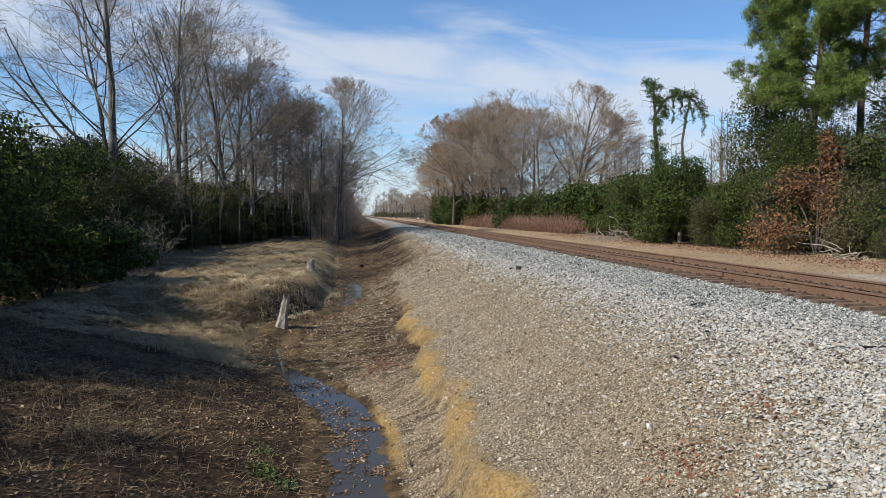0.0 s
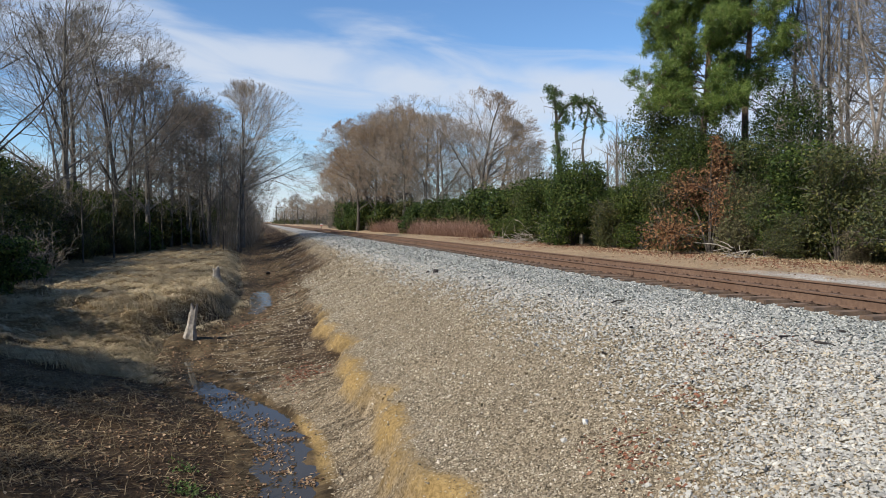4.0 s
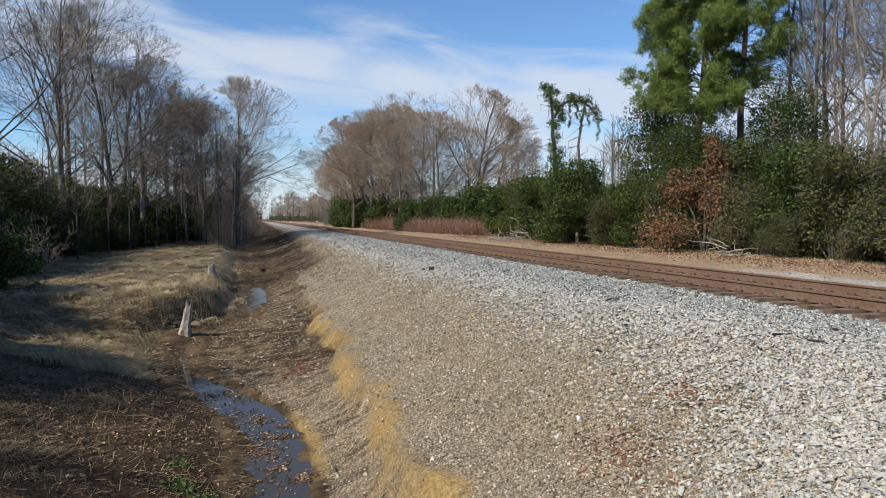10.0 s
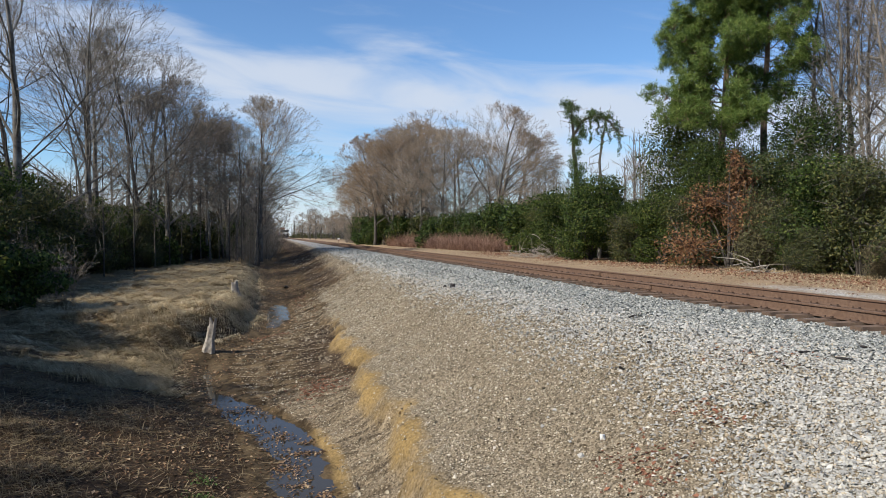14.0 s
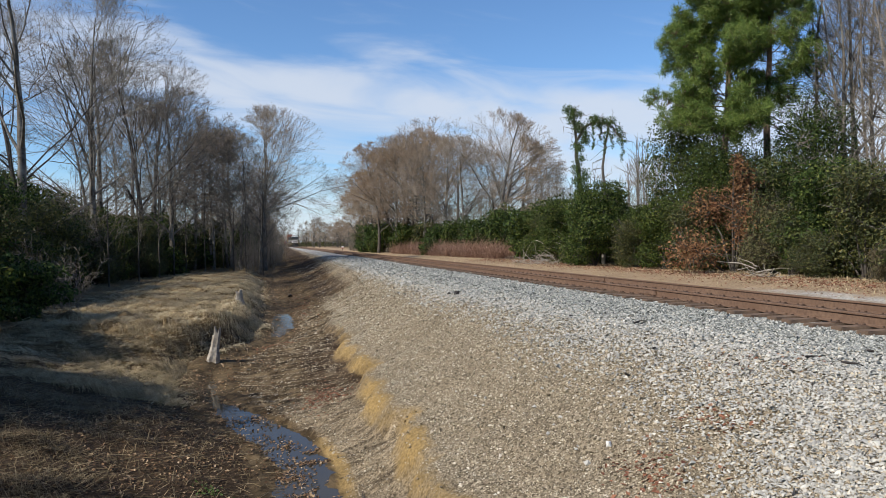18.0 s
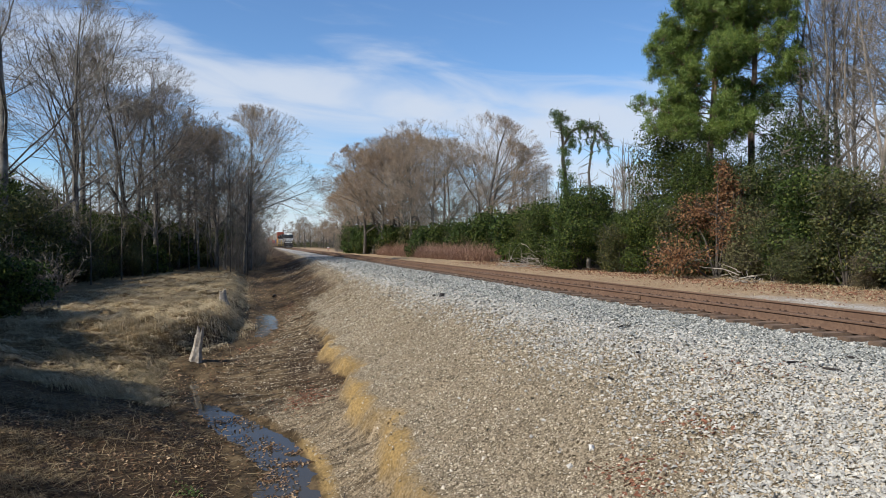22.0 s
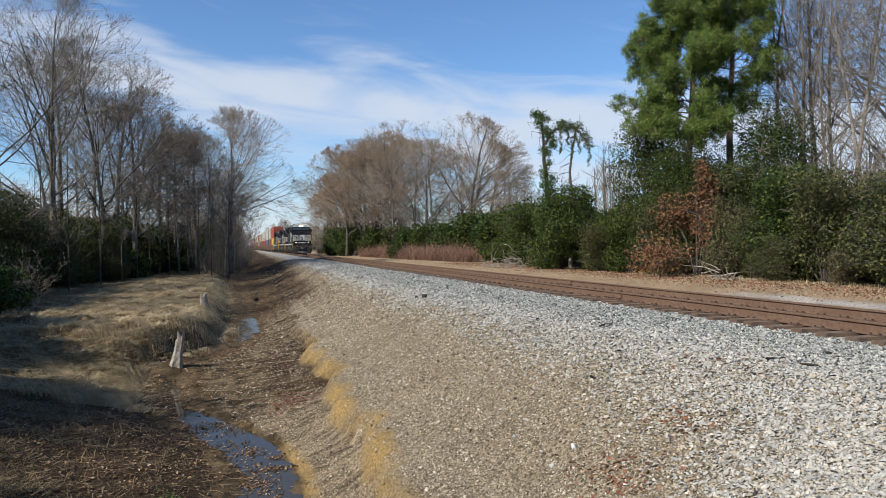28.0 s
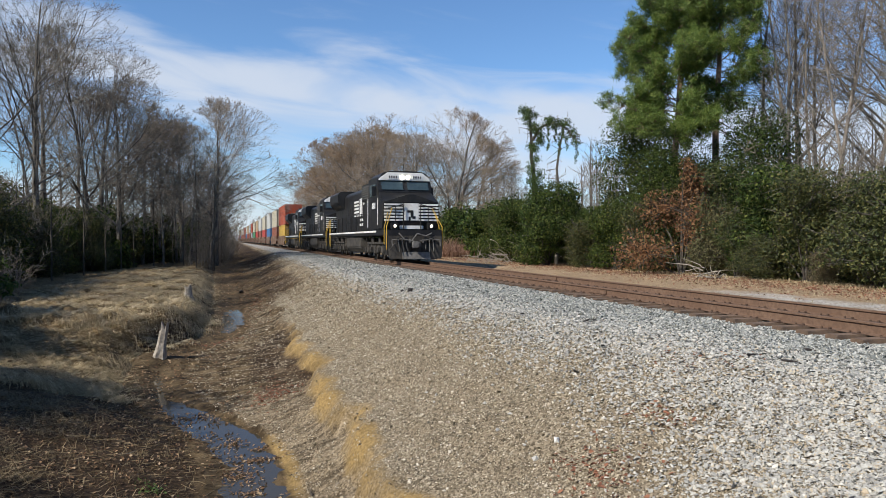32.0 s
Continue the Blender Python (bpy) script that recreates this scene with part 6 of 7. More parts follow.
def build_small_things():
    build_stump(-1.80, 21.5, 0.92, 0.15, 0.16, 3, "tall weathered grey stump at the creek edge")
    build_stump(-1.52, 31.6, 0.62, 0.19, -0.05, 8, "short weathered stump on the ditch bank")
    for k, (x, y, s) in enumerate(((4.70, 18.75, 0.13), (4.58, 19.1, 0.09))):
        lump("charred_lump", x, y, s, M_BLACKWOOD, "charred black lump on the ballast", "debris", 4 + k, 0.7)
    for k, (x, y, ln, a) in enumerate(((6.27, 6.75, 0.34, -0.4), (7.1, 7.3, 0.30, -0.5), (6.07, 7.21, 0.22, 0.1), (5.2, 9.3, 0.35, 1.0), (5.35, 12.4, 0.3, 0.3), (4.6, 8.9, 0.22, 0.7), (1.25, 10.6, 0.3, 1.2), (5.9, 11.0, 0.4, 0.6))):
        stick(x, y, ln, a, k, M_BLACKWOOD if k < 4 else M_BARK_DARK, "short dark broken stick on the ballast", 0.02)
    for k, (x, y, ln, a) in enumerate(((-1.5, 12.5, 0.5, 0.3), (-2.4, 13.8, 0.6, -0.4), (-3.2, 11.8, 0.5, 0.8), (-0.9, 19.4, 0.6, 0.2), (0.5, 38.5, 1.0, 0.2), (-0.3, 20.6, 0.7, 0.1), (-2.8, 16.5, 0.7, 0.1))):
        stick(x, y, ln, a, 20 + k, M_BARK_DARK, "thin dead stick on the ditch floor", 0.016)
    lump("root_clod", 0.75, 41.0, 0.22, M_BLACKWOOD, "dark clod in the ditch", "debris", 9)
    lump("scrap", -3.3, 8.6, 0.07, M_WHITE, "scrap of white rubbish on the ground", "rubbish", 11, 0.3)
    lump("green_scrap", 3.86, 6.65, 0.028, M_WEED, "scrap of bright green rubbish among the stones", "rubbish", 12, 0.5)
    lump("pale_stone", 3.65, 7.54, 0.055, M_WHITE, "large chalk-white stone on the gravel slope", "stone", 13, 0.8)
    build_brush_pile(17.9, 48.6, 5, 2.6, 0.8, 60)
    build_brush_pile(19.2, 46.0, 6, 1.6, 2.0, 46)
    build_brush_pile(19.6, 26.5, 7, 1.5, 0.5, 24)
    # a small marker beside the track
    post = tagged(new("track_marker"), "small red and white marker on a post beside the track", "sign")
    part("post", boxes((-0.05, 0.05, -0.05, 0.05, -0.2, 0.75), bevel=0.01), M_TIE, post)
    part("plate", boxes((-0.22, 0.22, -0.075, -0.052, 0.62, 1.0), bevel=0.01), M_WHITE, post, "white plate")
    part("plate_border", boxes((-0.22, 0.22, -0.082, -0.076, 0.62, 0.74)), BOX_RED, post, "red band")
    post.location = (12.3, 137, float(land(12.3, 137)))
    pole = tagged(new("utility_pole"), "distant wooden utility pole with a crossarm", "pole")
    part("shaft", rod(bmesh.new(), (0, 0, -0.3), (0, 0, 11), 0.17, 8), M_BARK_DARK, pole)
    part("crossarm", boxes((-1.2, 1.2, -0.08, 0.08, 10.2, 10.4), bevel=0.01), M_BARK_DARK, pole)
    pole.location = (14.2, 470, float(land(14.2, 470)))


BOX_RED = surface("red_paint", (0.38, 0.04, 0.03), (0.5, 0.06, 0.04), 5, 0.5)
build_cover()
build_small_things()

# ---- the train ----


def build_locomotive():
    """A six-axle freight locomotive; its front coupler at the origin, the rest behind it along +y, rail heads at z = 0."""
    lo = tagged(new("locomotive"), "black diesel freight locomotive with white nose stripes", "locomotive", "locomotives of the train")
    part("underframe", boxes((-1.5, 1.5, 1.0, 21.9, 1.32, 1.62), bevel=0.03), M_BLACK, lo)
    for s in (-1, 1):
        part("sill_stripe", boxes((s * 1.503, s * 1.518, 3.2, 21.6, 1.50, 1.60)), M_WHITE, lo, "white stripe along the sill")
    # nose: blunt wedge with a sloping top
    nose = part("nose", prism([(1.35, 1.62), (1.18, 2.1), (1.20, 3.02), (1.42, 3.13), (2.75, 3.72), (2.75, 1.62)], "x", -1.56, 1.56, 0.07), M_BLACK, lo)
    for i in range(6):
        z = 2.08 + 0.158 * i
        for x0, x1 in ((-1.50, -0.42), (0.42, 1.50)):
            part("nose_stripe", boxes((x0, x1, 1.135 + 0.035 * (i < 1), 1.19, z, z + 0.086)), M_WHITE, nose, "white painted stripe")
    part("nose_emblem", boxes((-0.40, 0.40, 1.143, 1.19, 2.10, 2.98), bevel=0.01), M_WHITE, nose, "white panel with a dark emblem")
    bm = boxes((-0.06, 0.10, 1.128, 1.15, 2.25, 2.62), (-0.24, 0.02, 1.128, 1.15, 2.50, 2.62), (0.04, 0.22, 1.128, 1.15, 2.18, 2.32), (-0.16, -0.05, 1.128, 1.15, 2.10, 2.30), bevel=0.012)
    part("emblem_mark", bm, M_BLACK, nose)
    part("nose_ridge", prism([(-1.54, 3.02), (-0.2, 3.44), (0.2, 3.44), (1.54, 3.02)], "y", 1.23, 2.7, 0.03), M_BLACK, nose)
    for s in (-1, 1):
        part("nose_handrail", rods([((s * 0.48, 1.05, 1.62), (s * 0.48, 1.05, 2.92)), ((s * 0.48, 1.05, 2.92), (s * 1.30, 1.05, 2.72)), ((s * 0.90, 1.05, 1.62), (s * 0.90, 1.05, 2.82))], 0.026), M_BLACK, nose, "black front handrail")
        part("plow_wing", prism([(s * 0.32, 0.14), (s * 1.40, 0.16), (s * 1.44, 0.62), (s * 1.10, 0.95), (s * 0.34, 0.70)], "y", 0.22, 0.35, 0.015), M_GRIME, nose, "grimy dark plow wing")
        part("cut_lever", rods([((s * 0.15, 0.12, 1.05), (s * 0.8, 0.14, 1.15)), ((s * 0.8, 0.14, 1.15), (s * 1.3, 0.2, 1.1)), ((s * 1.3, 0.2, 1.1), (s * 1.3, 0.1, 0.8))], 0.022), M_GREY, nose)
    part("nose_light_bar", boxes((-0.65, 0.65, 1.10, 1.20, 1.66, 1.84), bevel=0.01), M_WHITE, nose)
    # cab
    cab = part("cab", prism([(2.47, 1.62), (2.47, 3.70), (2.74, 4.26), (3.05, 4.46), (5.35, 4.46), (5.35, 1.62)], "x", -1.52, 1.52, 0.05), M_BLACK, lo)
    roof = [(-1.50, 4.34), (-1.22, 4.66), (-0.8, 4.77), (0.8, 4.77), (1.22, 4.66), (1.50, 4.34)]
    part("cab_roof", prism(roof, "y", 2.72, 5.45, 0.03), M_BLACK, lo)
    part("roof_visor", prism([(-1.48, 4.25), (-1.40, 4.40), (-0.98, 4.68), (0.98, 4.68), (1.40, 4.40), (1.48, 4.25)], "y", 2.60, 2.80, 0.02), M_WHITE, cab, "white painted band over the windscreen")
    for s in (-1, 1):
        part("windscreen", prism([(2.47, 3.74), (2.45, 3.76), (2.68, 4.22), (2.73, 4.22)], "x", s * 0.12, s * 1.34), M_GLASS, cab, "dark sloping windscreen")
        part("number_board", boxes((s * 0.42, s * 0.98, 2.575, 2.61, 4.33, 4.54), bevel=0.008), M_BOARD, cab, "white number board with dark bars")
        for k in range(4):
            x = s * (0.50 + 0.13 * k)
            part("number_bar", boxes((x - 0.035, x + 0.035, 2.565, 2.58, 4.37, 4.50)), M_BLACK, cab)
        part("side_window", boxes((s * 1.505, s * 1.535, 3.25, 4.0, 3.45, 4.1), bevel=0.01), M_GLASS, cab)
        part("side_window", boxes((s * 1.505, s * 1.535, 4.15, 4.95, 3.45, 4.1), bevel=0.01), M_GLASS, cab)
        part("mirror", boxes((s * 1.56, s * 1.78, 3.05, 3.11, 3.45, 3.95), bevel=0.02), M_BLACK, cab)
        part("grab_iron", rods([((s * 1.56, 2.5, 1.9), (s * 1.56, 2.5, 3.3)), ((s * 1.56, 5.3, 1.8), (s * 1.56, 5.3, 3.4))], 0.02), M_WHITE, cab, "white grab iron")
        for k in range(4):
            part("side_number_bar", boxes((s * 1.522, s * 1.534, 3.35 + 0.24 * k, 3.50 + 0.24 * k, 2.78, 3.1)), M_WHITE, cab)
    for x in (-0.16, 0.16):
        part("headlight", rod(bmesh.new(), (x, 2.53, 4.42), (x, 2.62, 4.42), 0.088, 16), M_LAMP, cab, "glowing round headlight")
    # engine hood, radiator wings, roof gear
    part("hood", prism([(-0.98, 1.62), (-0.98, 4.10), (-0.80, 4.34), (0.80, 4.34), (0.98, 4.10), (0.98, 1.62)], "y", 5.30, 18.2, 0.03), M_BLACK, lo)
    part("radiator", prism([(-1.0, 3.30), (-1.52, 3.75), (-1.52, 4.35), (-1.30, 4.56), (1.30, 4.56), (1.52, 4.35), (1.52, 3.75), (1.0, 3.30)], "y", 17.0, 21.3, 0.03), M_BLACK, lo)
    part("rear_hood", boxes((-0.98, 0.98, 18.2, 21.4, 1.62, 3.4), bevel=0.04), M_BLACK, lo)
    part("brake_housing", boxes((-1.34, 1.34, 5.45, 8.4, 3.35, 4.36), bevel=0.05), M_BLACK, lo)
    part("inverter_cabinet", boxes((-1.42, -0.97, 5.45, 7.6, 1.62, 3.2), bevel=0.04), M_BLACK, lo)
    part("exhaust_stack", boxes((-0.55, 0.55, 10.4, 11.6, 4.30, 4.52), bevel=0.04), M_GREY, lo)
    part("roof_fan", rod(bmesh.new(), (0, 19.2, 4.5), (0, 19.2, 4.66), 0.85, 20), M_GREY, lo)
    part("horn", rods([((-0.3, 6.0, 4.55), (-0.3, 5.4, 4.62)), ((-0.15, 6.0, 4.55), (-0.15, 5.5, 4.66))], 0.06, 8), M_GREY, lo)
    for s in (-1, 1):
        for k in range(9):
            y = 8.7 + 0.98 * k
            part("hood_door", boxes((s * 0.978, s * 1.0, y, y + 0.92, 1.75, 3.2), bevel=0.008), M_BLACK, lo)
        for k in range(6):
            z = 3.5 + 0.13 * k
            part("grille_slat", boxes((s * 1.36, s * 1.39, 5.6, 8.2, z, z + 0.06)), M_GREY, lo)
        # white emblem on the hood side: bars and two slanted strokes
        for k in range(5):
            part("side_emblem_bar", boxes((s * 1.0, s * 1.012, 11.1 + 0.05 * k, 12.9, 2.62 + 0.22 * k, 2.74 + 0.22 * k)), M_WHITE, lo)
        for y in (9.2, 9.95, 10.5):
            part("side_emblem_stroke", prism([(y, 2.60), (y + 0.32, 2.60), (y + 0.42, 3.72), (y + 0.10, 3.72)], "x", s * 1.0, s * 1.014), M_WHITE, lo)
        for y, w in ((9.6, 1.3), (9.75, 0.9)):
            part("side_text_bar", boxes((s * 1.0, s * 1.012, y, y + w, 1.98 + 0.3 * (w < 1), 2.14 + 0.3 * (w < 1))), M_WHITE, lo)
        # handrail along the walkway
        part("side_handrail", rods([((s * 1.45, 5.6, 2.62), (s * 1.45, 21.3, 2.62))], 0.022), M_BLACK, lo)
        for k in range(9):
            y = 5.9 + 1.9 * k
            part("stanchion", rods([((s * 1.45, y, 1.6), (s * 1.45, y, 2.62))], 0.02), M_BLACK, lo)
        # steps and yellow front rails
        for yy in (0.75, 21.2):
            for k in range(4):
                z = 0.42 + 0.3 * k
                part("step", boxes((s * 1.02, s * 1.5, yy - 0.28, yy + 0.28, z, z + 0.04), bevel=0.008), M_GREY, lo)
            part("step_plate", boxes((s * 1.46, s * 1.5, yy - 0.32, yy + 0.32, 0.35, 1.35), bevel=0.01), M_BLACK, lo)
        part("front_handrail", rods([((s * 1.52, 0.50, 0.62), (s * 1.52, 0.50, 1.75)), ((s * 1.52, 0.50, 1.75), (s * 1.12, 1.02, 2.72)), ((s * 1.52, 1.05, 0.9), (s * 1.52, 1.05, 1.75)), ((s * 1.52, 1.05, 1.75), (s * 1.30, 1.14, 2.5))], 0.024), M_YELLOW, lo, "yellow painted step handrail")
        part("rear_handrail", rods([((s * 1.5, 21.6, 0.6), (s * 1.5, 21.6, 2.6)), ((s * 1.5, 21.0, 0.6), (s * 1.5, 21.0, 2.6))], 0.024), M_YELLOW, lo, "yellow painted step handrail")
        # ditch lights
        part("ditch_light_box", boxes((s * 0.82, s * 1.18, 0.78, 1.10, 1.64, 1.98), bevel=0.03), M_BLACK, lo)
        part("ditch_light", rod(bmesh.new(), (s * 1.0, 0.74, 1.81), (s * 1.0, 0.80, 1.81), 0.072, 16), M_DITCHLAMP, lo, "glowing ditch light")
        part("air_hose", rods([((s * 0.55, 0.30, 1.2), (s * 0.5, 0.05, 0.55)), ((s * 0.75, 0.3, 1.2), (s * 0.7, 0.02, 0.5)), ((s * 0.95, 0.3, 1.2), (s * 0.92, 0.04, 0.52))], 0.035, 6), M_BLACK, lo)
    part("front_platform", boxes((-1.48, 1.48, 0.42, 1.35, 1.30, 1.62), bevel=0.03), M_BLACK, lo)
    part("pilot", prism([(-1.46, 1.32), (-1.46, 0.30), (-1.2, 0.13), (1.2, 0.13), (1.46, 0.30), (1.46, 1.32)], "y", 0.36, 0.46, 0.015), M_GRIME, lo, "grimy steel pilot plate")
    part("plow_edge", prism([(0.36, 0.12), (0.05, 0.14), (0.16, 0.50), (0.36, 0.45)], "x", -0.75, 0.75, 0.015), M_GREY, lo, "bright worn plow edge")
    for s in (-1, 1):
        part("pilot_bracket", boxes((s * 0.45, s * 0.62, 0.2, 0.36, 0.55, 1.25), (s * 0.9, s * 1.02, 0.24, 0.36, 0.4, 1.2), bevel=0.02), M_BLACK, lo)
        part("glad_hand", boxes((s * 0.3, s * 0.4, 0.1, 0.2, 0.95, 1.15), bevel=0.02), M_GREY, lo)
    part("coupler", boxes((-0.20, 0.20, -0.02, 0.6, 0.74, 1.0), (-0.28, 0.06, -0.2, 0.06, 0.70, 1.04), bevel=0.04), M_GREY, lo)
    part("jumper_cable", rods([((-0.9, 0.35, 1.45), (-0.6, 0.22, 1.12)), ((-0.6, 0.22, 1.12), (-0.25, 0.18, 1.05)), ((-0.25, 0.18, 1.05), (0.05, 0.18, 1.42)), ((0.05, 0.18, 1.42), (0.55, 0.25, 1.30)), ((0.55, 0.25, 1.30), (0.9, 0.35, 1.45))], 0.035, 6), M_GREY, lo)
    part("fuel_tank", prism([(-1.42, 1.25), (-1.42, 0.65), (-1.1, 0.32), (1.1, 0.32), (1.42, 0.65), (1.42, 1.25)], "y", 8.2, 13.8, 0.05), M_GRIME, lo, "grimy dark fuel tank")
    for yc in (4.4, 17.6):
        for s in (-1, 1):
            frame_bm = boxes((s * 1.06, s * 1.24, yc - 2.55, yc + 2.55, 0.62, 0.98), bevel=0.05)
            for dy in (-1.98, 0, 1.98):
                fb = boxes((s * 1.10, s * 1.36, yc + dy - 0.26, yc + dy + 0.26, 0.34, 0.80), bevel=0.05)
                part("axle_box", fb, M_GRIME, lo)
            for dy in (-1.0, 1.0):
                part("spring", rod(bmesh.new(), (s * 1.2, yc + dy, 0.72), (s * 1.2, yc + dy, 1.28), 0.12, 10), M_GRIME, lo)
            part("truck_frame", frame_bm, M_GRIME, lo)
            for dy in (-2.45, -1.0, 1.0, 2.45):
                part("brake_cylinder", boxes((s * 1.16, s * 1.40, yc + dy - 0.16, yc + dy + 0.16, 0.42, 0.70), bevel=0.03), M_GRIME, lo)
            part("equalizer_beam", boxes((s * 1.26, s * 1.34, yc - 2.3, yc + 2.3, 0.86, 0.98), bevel=0.02), M_GRIME, lo)
            part("sand_pipe", rods([((s * 1.3, yc - 2.55, 1.2), (s * 1.1, yc - 2.75, 0.25)), ((s * 1.3, yc + 2.55, 1.2), (s * 1.1, yc + 2.75, 0.25))], 0.03), M_GRIME, lo)
        for dy in (-1.98, 0, 1.98):
            wb = bmesh.new()
            rod(wb, (-0.72, 0, 0), (0.72, 0, 0), 0.1, 8)
            for s in (-1, 1):
                rod(wb, (s * 0.70, 0, 0), (s * 0.82, 0, 0), 0.53, 22)
                rod(wb, (s * 0.82, 0, 0), (s * 0.86, 0, 0), 0.2, 10)
            w = part("wheelset", wb, M_GRIME, lo)
            w.location = (0, yc + dy, 0.53)
    return lo


def container_mat(name, c):
    d = tuple(v * 0.72 for v in c)
    return surface(name, d, c, 2.5, 0.6, stain=tuple(0.55 * v + 0.06 for v in c), stain_scale=0.7, bump_s=0.05)


BOX_COLOURS = {
    "orange_red": ((0.36, 0.07, 0.03), "orange-red corrugated shipping container"), "cream": ((0.46, 0.42, 0.32), "cream corrugated shipping container"),
    "white": ((0.47, 0.47, 0.44), "dull white corrugated shipping container"), "grey": ((0.30, 0.31, 0.30), "grey corrugated shipping container"),
    "yellow": ((0.52, 0.33, 0.06), "yellow corrugated shipping container"), "blue": ((0.05, 0.14, 0.30), "blue corrugated shipping container"),
    "brown": ((0.22, 0.075, 0.045), "brown corrugated shipping container"), "red": ((0.38, 0.05, 0.04), "dark red corrugated shipping container"),
    "green": ((0.05, 0.22, 0.10), "green corrugated shipping container"), "tan": ((0.40, 0.29, 0.17), "tan corrugated shipping container"),
}


def build_container(colour, length):
    c, label = BOX_COLOURS[colour]
    ma = container_mat("container_" + colour, c)
    ob = tagged(new("shipping_container"), label, "container", "containers on the train")
    w, h, n = 1.22, 2.88, int(length / 0.28)
    for s in (-1, 1):
        V, F = [], []
        for i in range(n):
            y0 = 0.12 + (length - 0.24) * i / n
            st = (length - 0.24) / n
            for dy, dep in ((0.0, 0.0), (0.25, 0.036), (0.5, 0.036), (0.75, 0.0)):
                for z in (0.14, h - 0.12):
                    V.append((s * (w - dep), y0 + dy * st, z))
        for z in (0.14, h - 0.12):
            V.append((s * w, length - 0.12, z))
        for i in range(len(V) // 2 - 1):
            F.append((2 * i, 2 * i + 2, 2 * i + 3, 2 * i + 1))
        child("side_wall", mesh_np("side_wall", V, F, ma), ob)
        part("bottom_rail", boxes((s * (w - 0.06), s * (w + 0.004), 0.1, length - 0.1, 0.0, 0.15)), ma, ob)
        part("top_rail", boxes((s * (w - 0.06), s * (w + 0.004), 0.1, length - 0.1, h - 0.13, h)), ma, ob)
        for y in (0.0, length - 0.16):
            part("corner_post", boxes((s * (w - 0.14), s * (w + 0.006), y, y + 0.16, 0.0, h), bevel=0.012), ma, ob)
    part("roof", boxes((-w + 0.05, w - 0.05, 0.05, length - 0.05, h - 0.06, h - 0.02)), ma, ob)
    part("floor", boxes((-w + 0.05, w - 0.05, 0.05, length - 0.05, 0.06, 0.14)), ma, ob)
    for y in (0.04, length - 0.08):
        part("end_wall", boxes((-w + 0.1, w - 0.1, y, y + 0.04, 0.1, h - 0.06)), ma, ob)
    for x in (-0.8, -0.35, 0.35, 0.8):
        part("lock_bar", rods([((x, 0.0, 0.15), (x, 0.0, h - 0.15))], 0.02), M_GREY, ob)
    return ob


def build_well_car(length):
    ob = tagged(new("well_car"), "low steel well wagon carrying stacked containers", "wagon", "wagons of the train")
    for s in (-1, 1):
        part("side_sill", prism([(1.9, 0.95), (2.6, 0.38), (length - 2.6, 0.38), (length - 1.9, 0.95), (length - 1.9, 1.3), (length - 2.5, 1.72), (2.5, 1.72), (1.9, 1.3)], "x", s * 1.28, s * 1.40, 0.01), M_WELL, ob)
        for k in range(9):
            y = 3.0 + (length - 6.0) * k / 8
            part("side_rib", boxes((s * 1.40, s * 1.45, y - 0.05, y + 0.05, 0.42, 1.70)), M_WELL, ob)
    part("well_floor", boxes((-1.28, 1.28, 2.4, length - 2.4, 0.34, 0.40)), M_WELL, ob)
    for y in (0.2, length - 2.2):
        part("end_platform", boxes((-1.35, 1.35, y, y + 2.0, 0.98, 1.2), bevel=0.02), M_WELL, ob)
    for y in (1.2, length - 1.2):
        for s in (-1, 1):
            part("truck_frame", boxes((s * 0.95, s * 1.12, y - 1.2, y + 1.2, 0.42, 0.72), bevel=0.04), M_GRIME, ob)
        for dy in (-0.85, 0.85):
            wb = bmesh.new()
            rod(wb, (-0.72, 0, 0), (0.72, 0, 0), 0.08, 8)
            for s in (-1, 1):
                rod(wb, (s * 0.70, 0, 0), (s * 0.83, 0, 0), 0.42, 16)
            part("wheelset", wb, M_GRIME, ob).location = (0, y + dy, 0.42)
    part("coupler", boxes((-0.15, 0.15, -0.25, 0.3, 0.75, 1.0), bevel=0.03), M_GREY, ob)
    return ob


SPEED, FRONT_AT_END, SIZE = 20.7, 36.6, 1.05


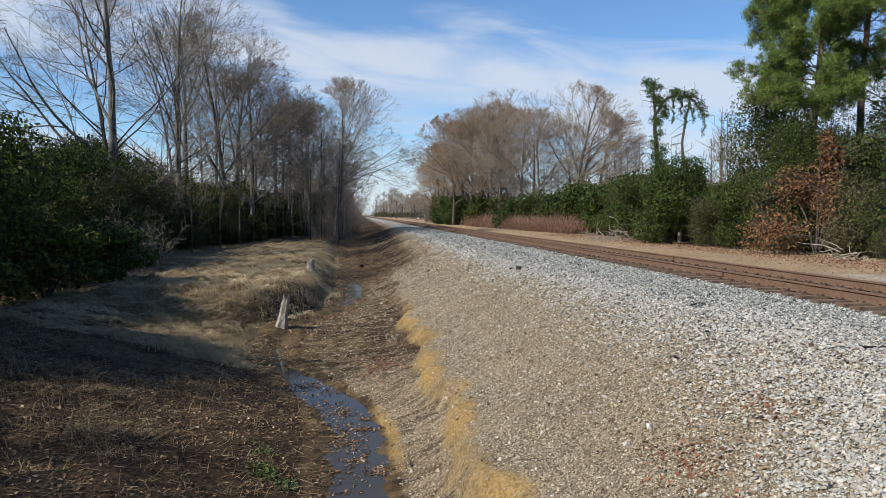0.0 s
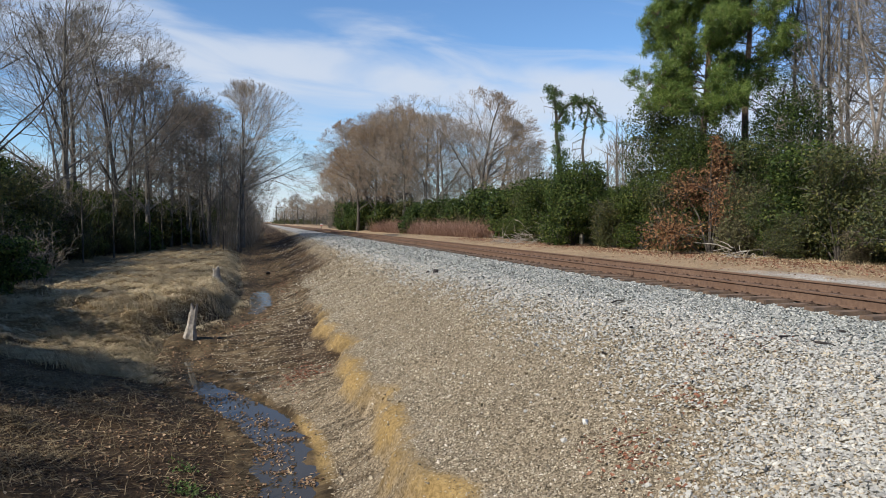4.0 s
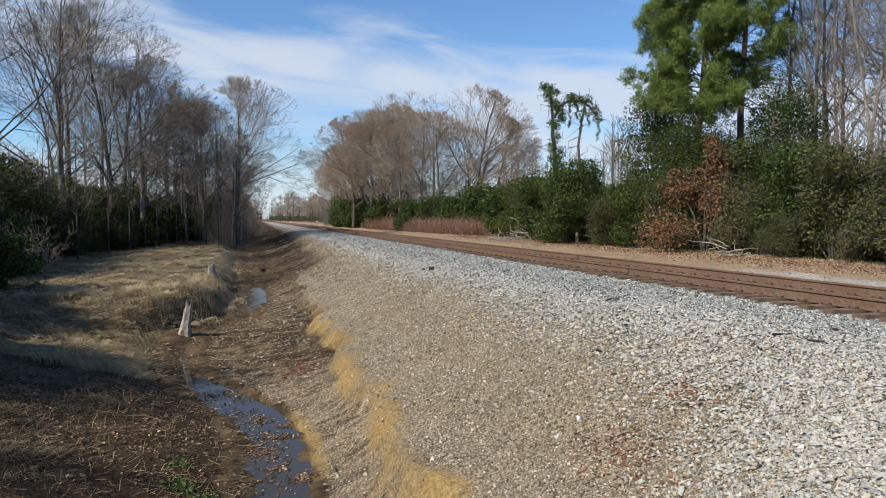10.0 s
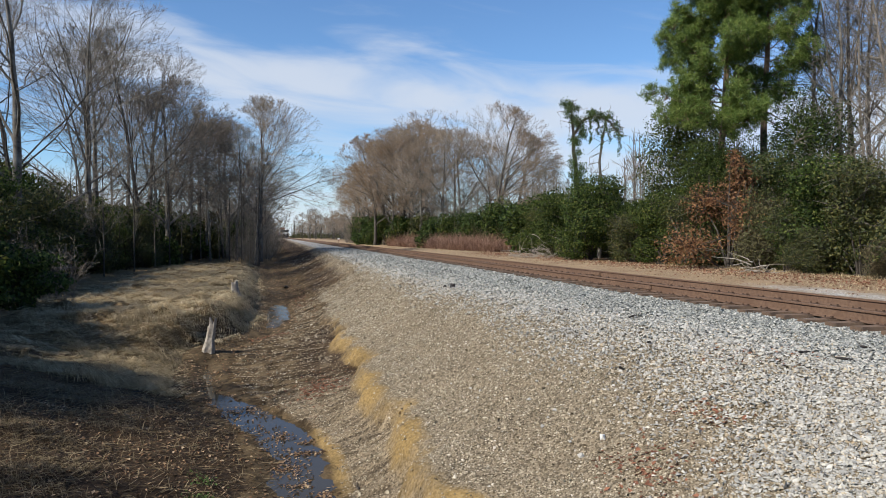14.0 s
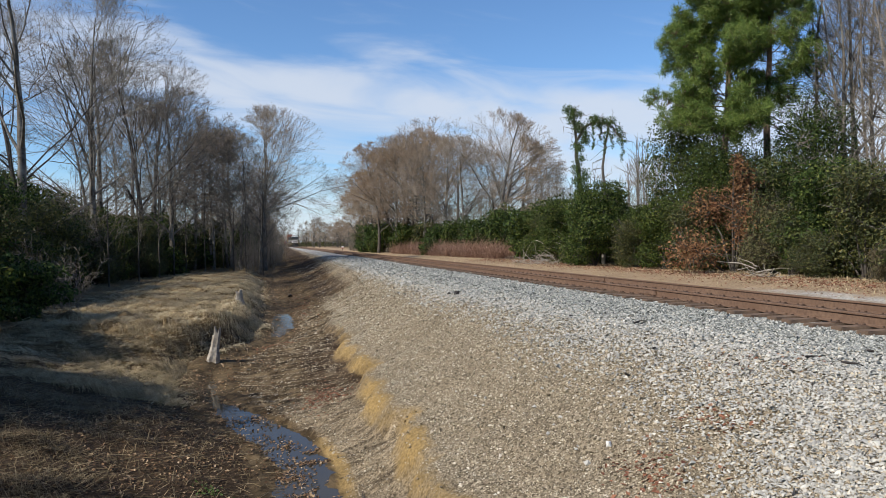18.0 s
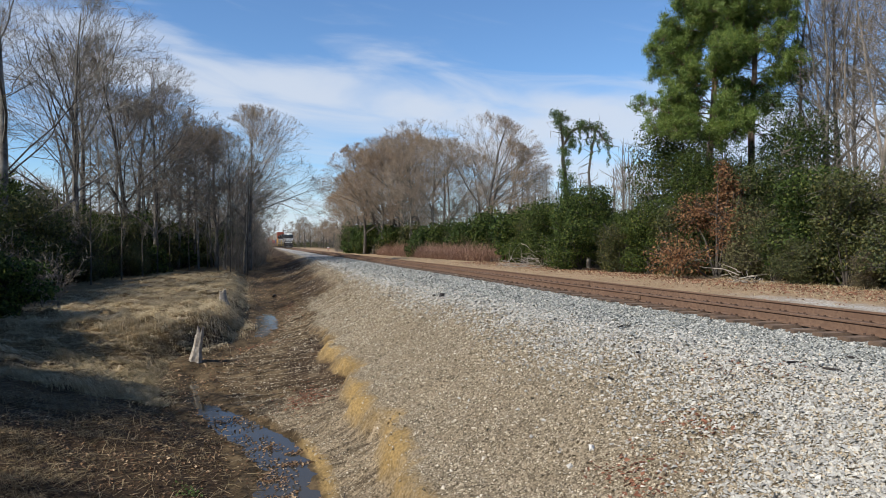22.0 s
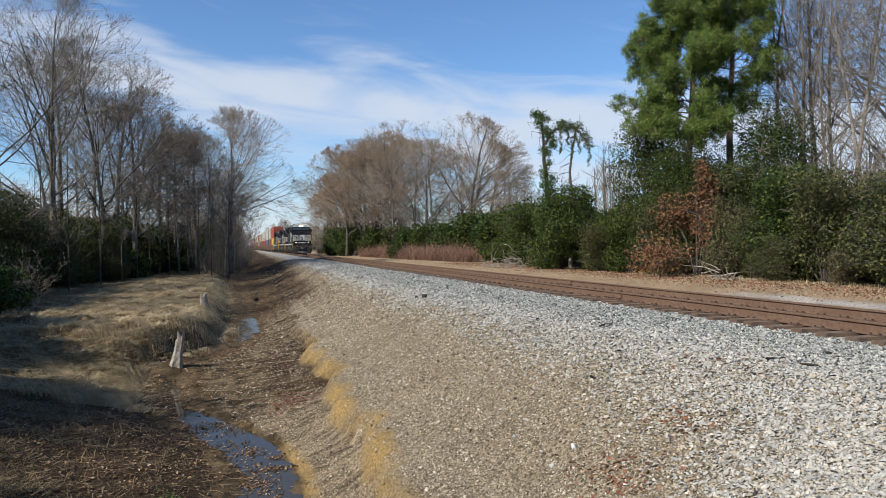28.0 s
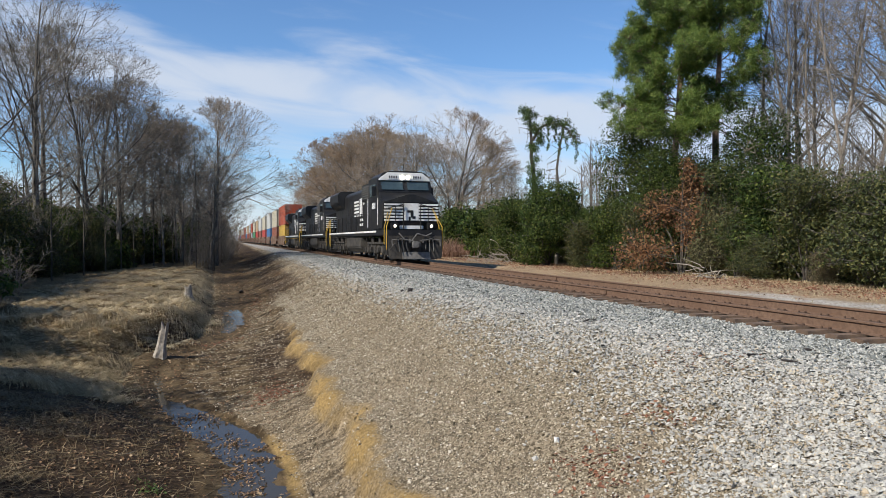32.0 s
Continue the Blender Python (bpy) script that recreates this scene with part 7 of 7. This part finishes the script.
def build_train():
    """The things of the train, each with its distance behind the front coupler and its height."""
    train = []
    loco = build_locomotive()
    for k, label in enumerate(("", "", "trailing black diesel locomotive with a dark dusty body")):
        ob = loco if k == 0 else copy_thing(loco, Matrix())
        if label:
            ob["label"] = label
        if k:
            for c in ob.children_recursive:
                if c.name.startswith(("headlight", "ditch_light.", "ditch_light")) and "box" not in c.name:
                    c.data = c.data.copy()
                    c.data.materials[0] = M_GREY
                    c["label"] = "unlit lamp"
        train.append((ob, 22.6 * k, 0.0))
    pick = [("orange_red", "yellow"), ("cream", "brown"), ("white", "blue"), ("cream", "red"), ("white", "brown"), ("tan", "red"), ("cream", "green"), ("orange_red", "grey"), ("white", "brown"), ("tan", "orange_red"),
            ("white", "blue"), ("orange_red", "brown"), ("grey", "red"), ("cream", "brown"), ("white", "orange_red"), ("tan", "blue"), ("cream", "brown"), ("white", "red")]
    made, car, y = {}, build_well_car(17.6), 68.4
    for k, (a, b) in enumerate(pick):
        train.append((car if k == 0 else copy_thing(car, Matrix()), y, 0.0))
        for colour, length, z in ((b, 12.2, 0.42), (a, 12.2 if k % 4 else 13.7, 3.32)):
            key = (colour, length)
            if key in made:
                ob = copy_thing(made[key], Matrix())
            else:
                ob = made[key] = build_container(colour, length)
            train.append((ob, y + (17.6 - length) / 2, z))
        y += 17.8
    return train


TRAIN = build_train()


def motions():
    for ob, behind, z in TRAIN:
        ob.scale = (1.0, SIZE, SIZE)
        for w in ob.children:
            if ob.name.startswith("locomotive") and w.name.startswith("wheelset"):
                # rolling towards -y: one row for every thirtieth of a second
                x, y, zw = w.location
                step = math.degrees(SPEED / FPS / (SIZE * zw))
                walk(w, [(k / FPS, pose(x, y, zw, k * step)) for k in range(32 * FPS + 1)])
        rows = []
        for t in range(0, 33, 2):
            y = FRONT_AT_END + SIZE * behind + SPEED * (32.0 - t)
            a, b = float(bend(y)), float(bend(y + 15))
            rows.append((t, pose(TRACK_X + a, y, SIZE * z, 0, 0, math.degrees(math.atan2(a - b, 15)))))
        walk(ob, rows)


# ---- end
motions()
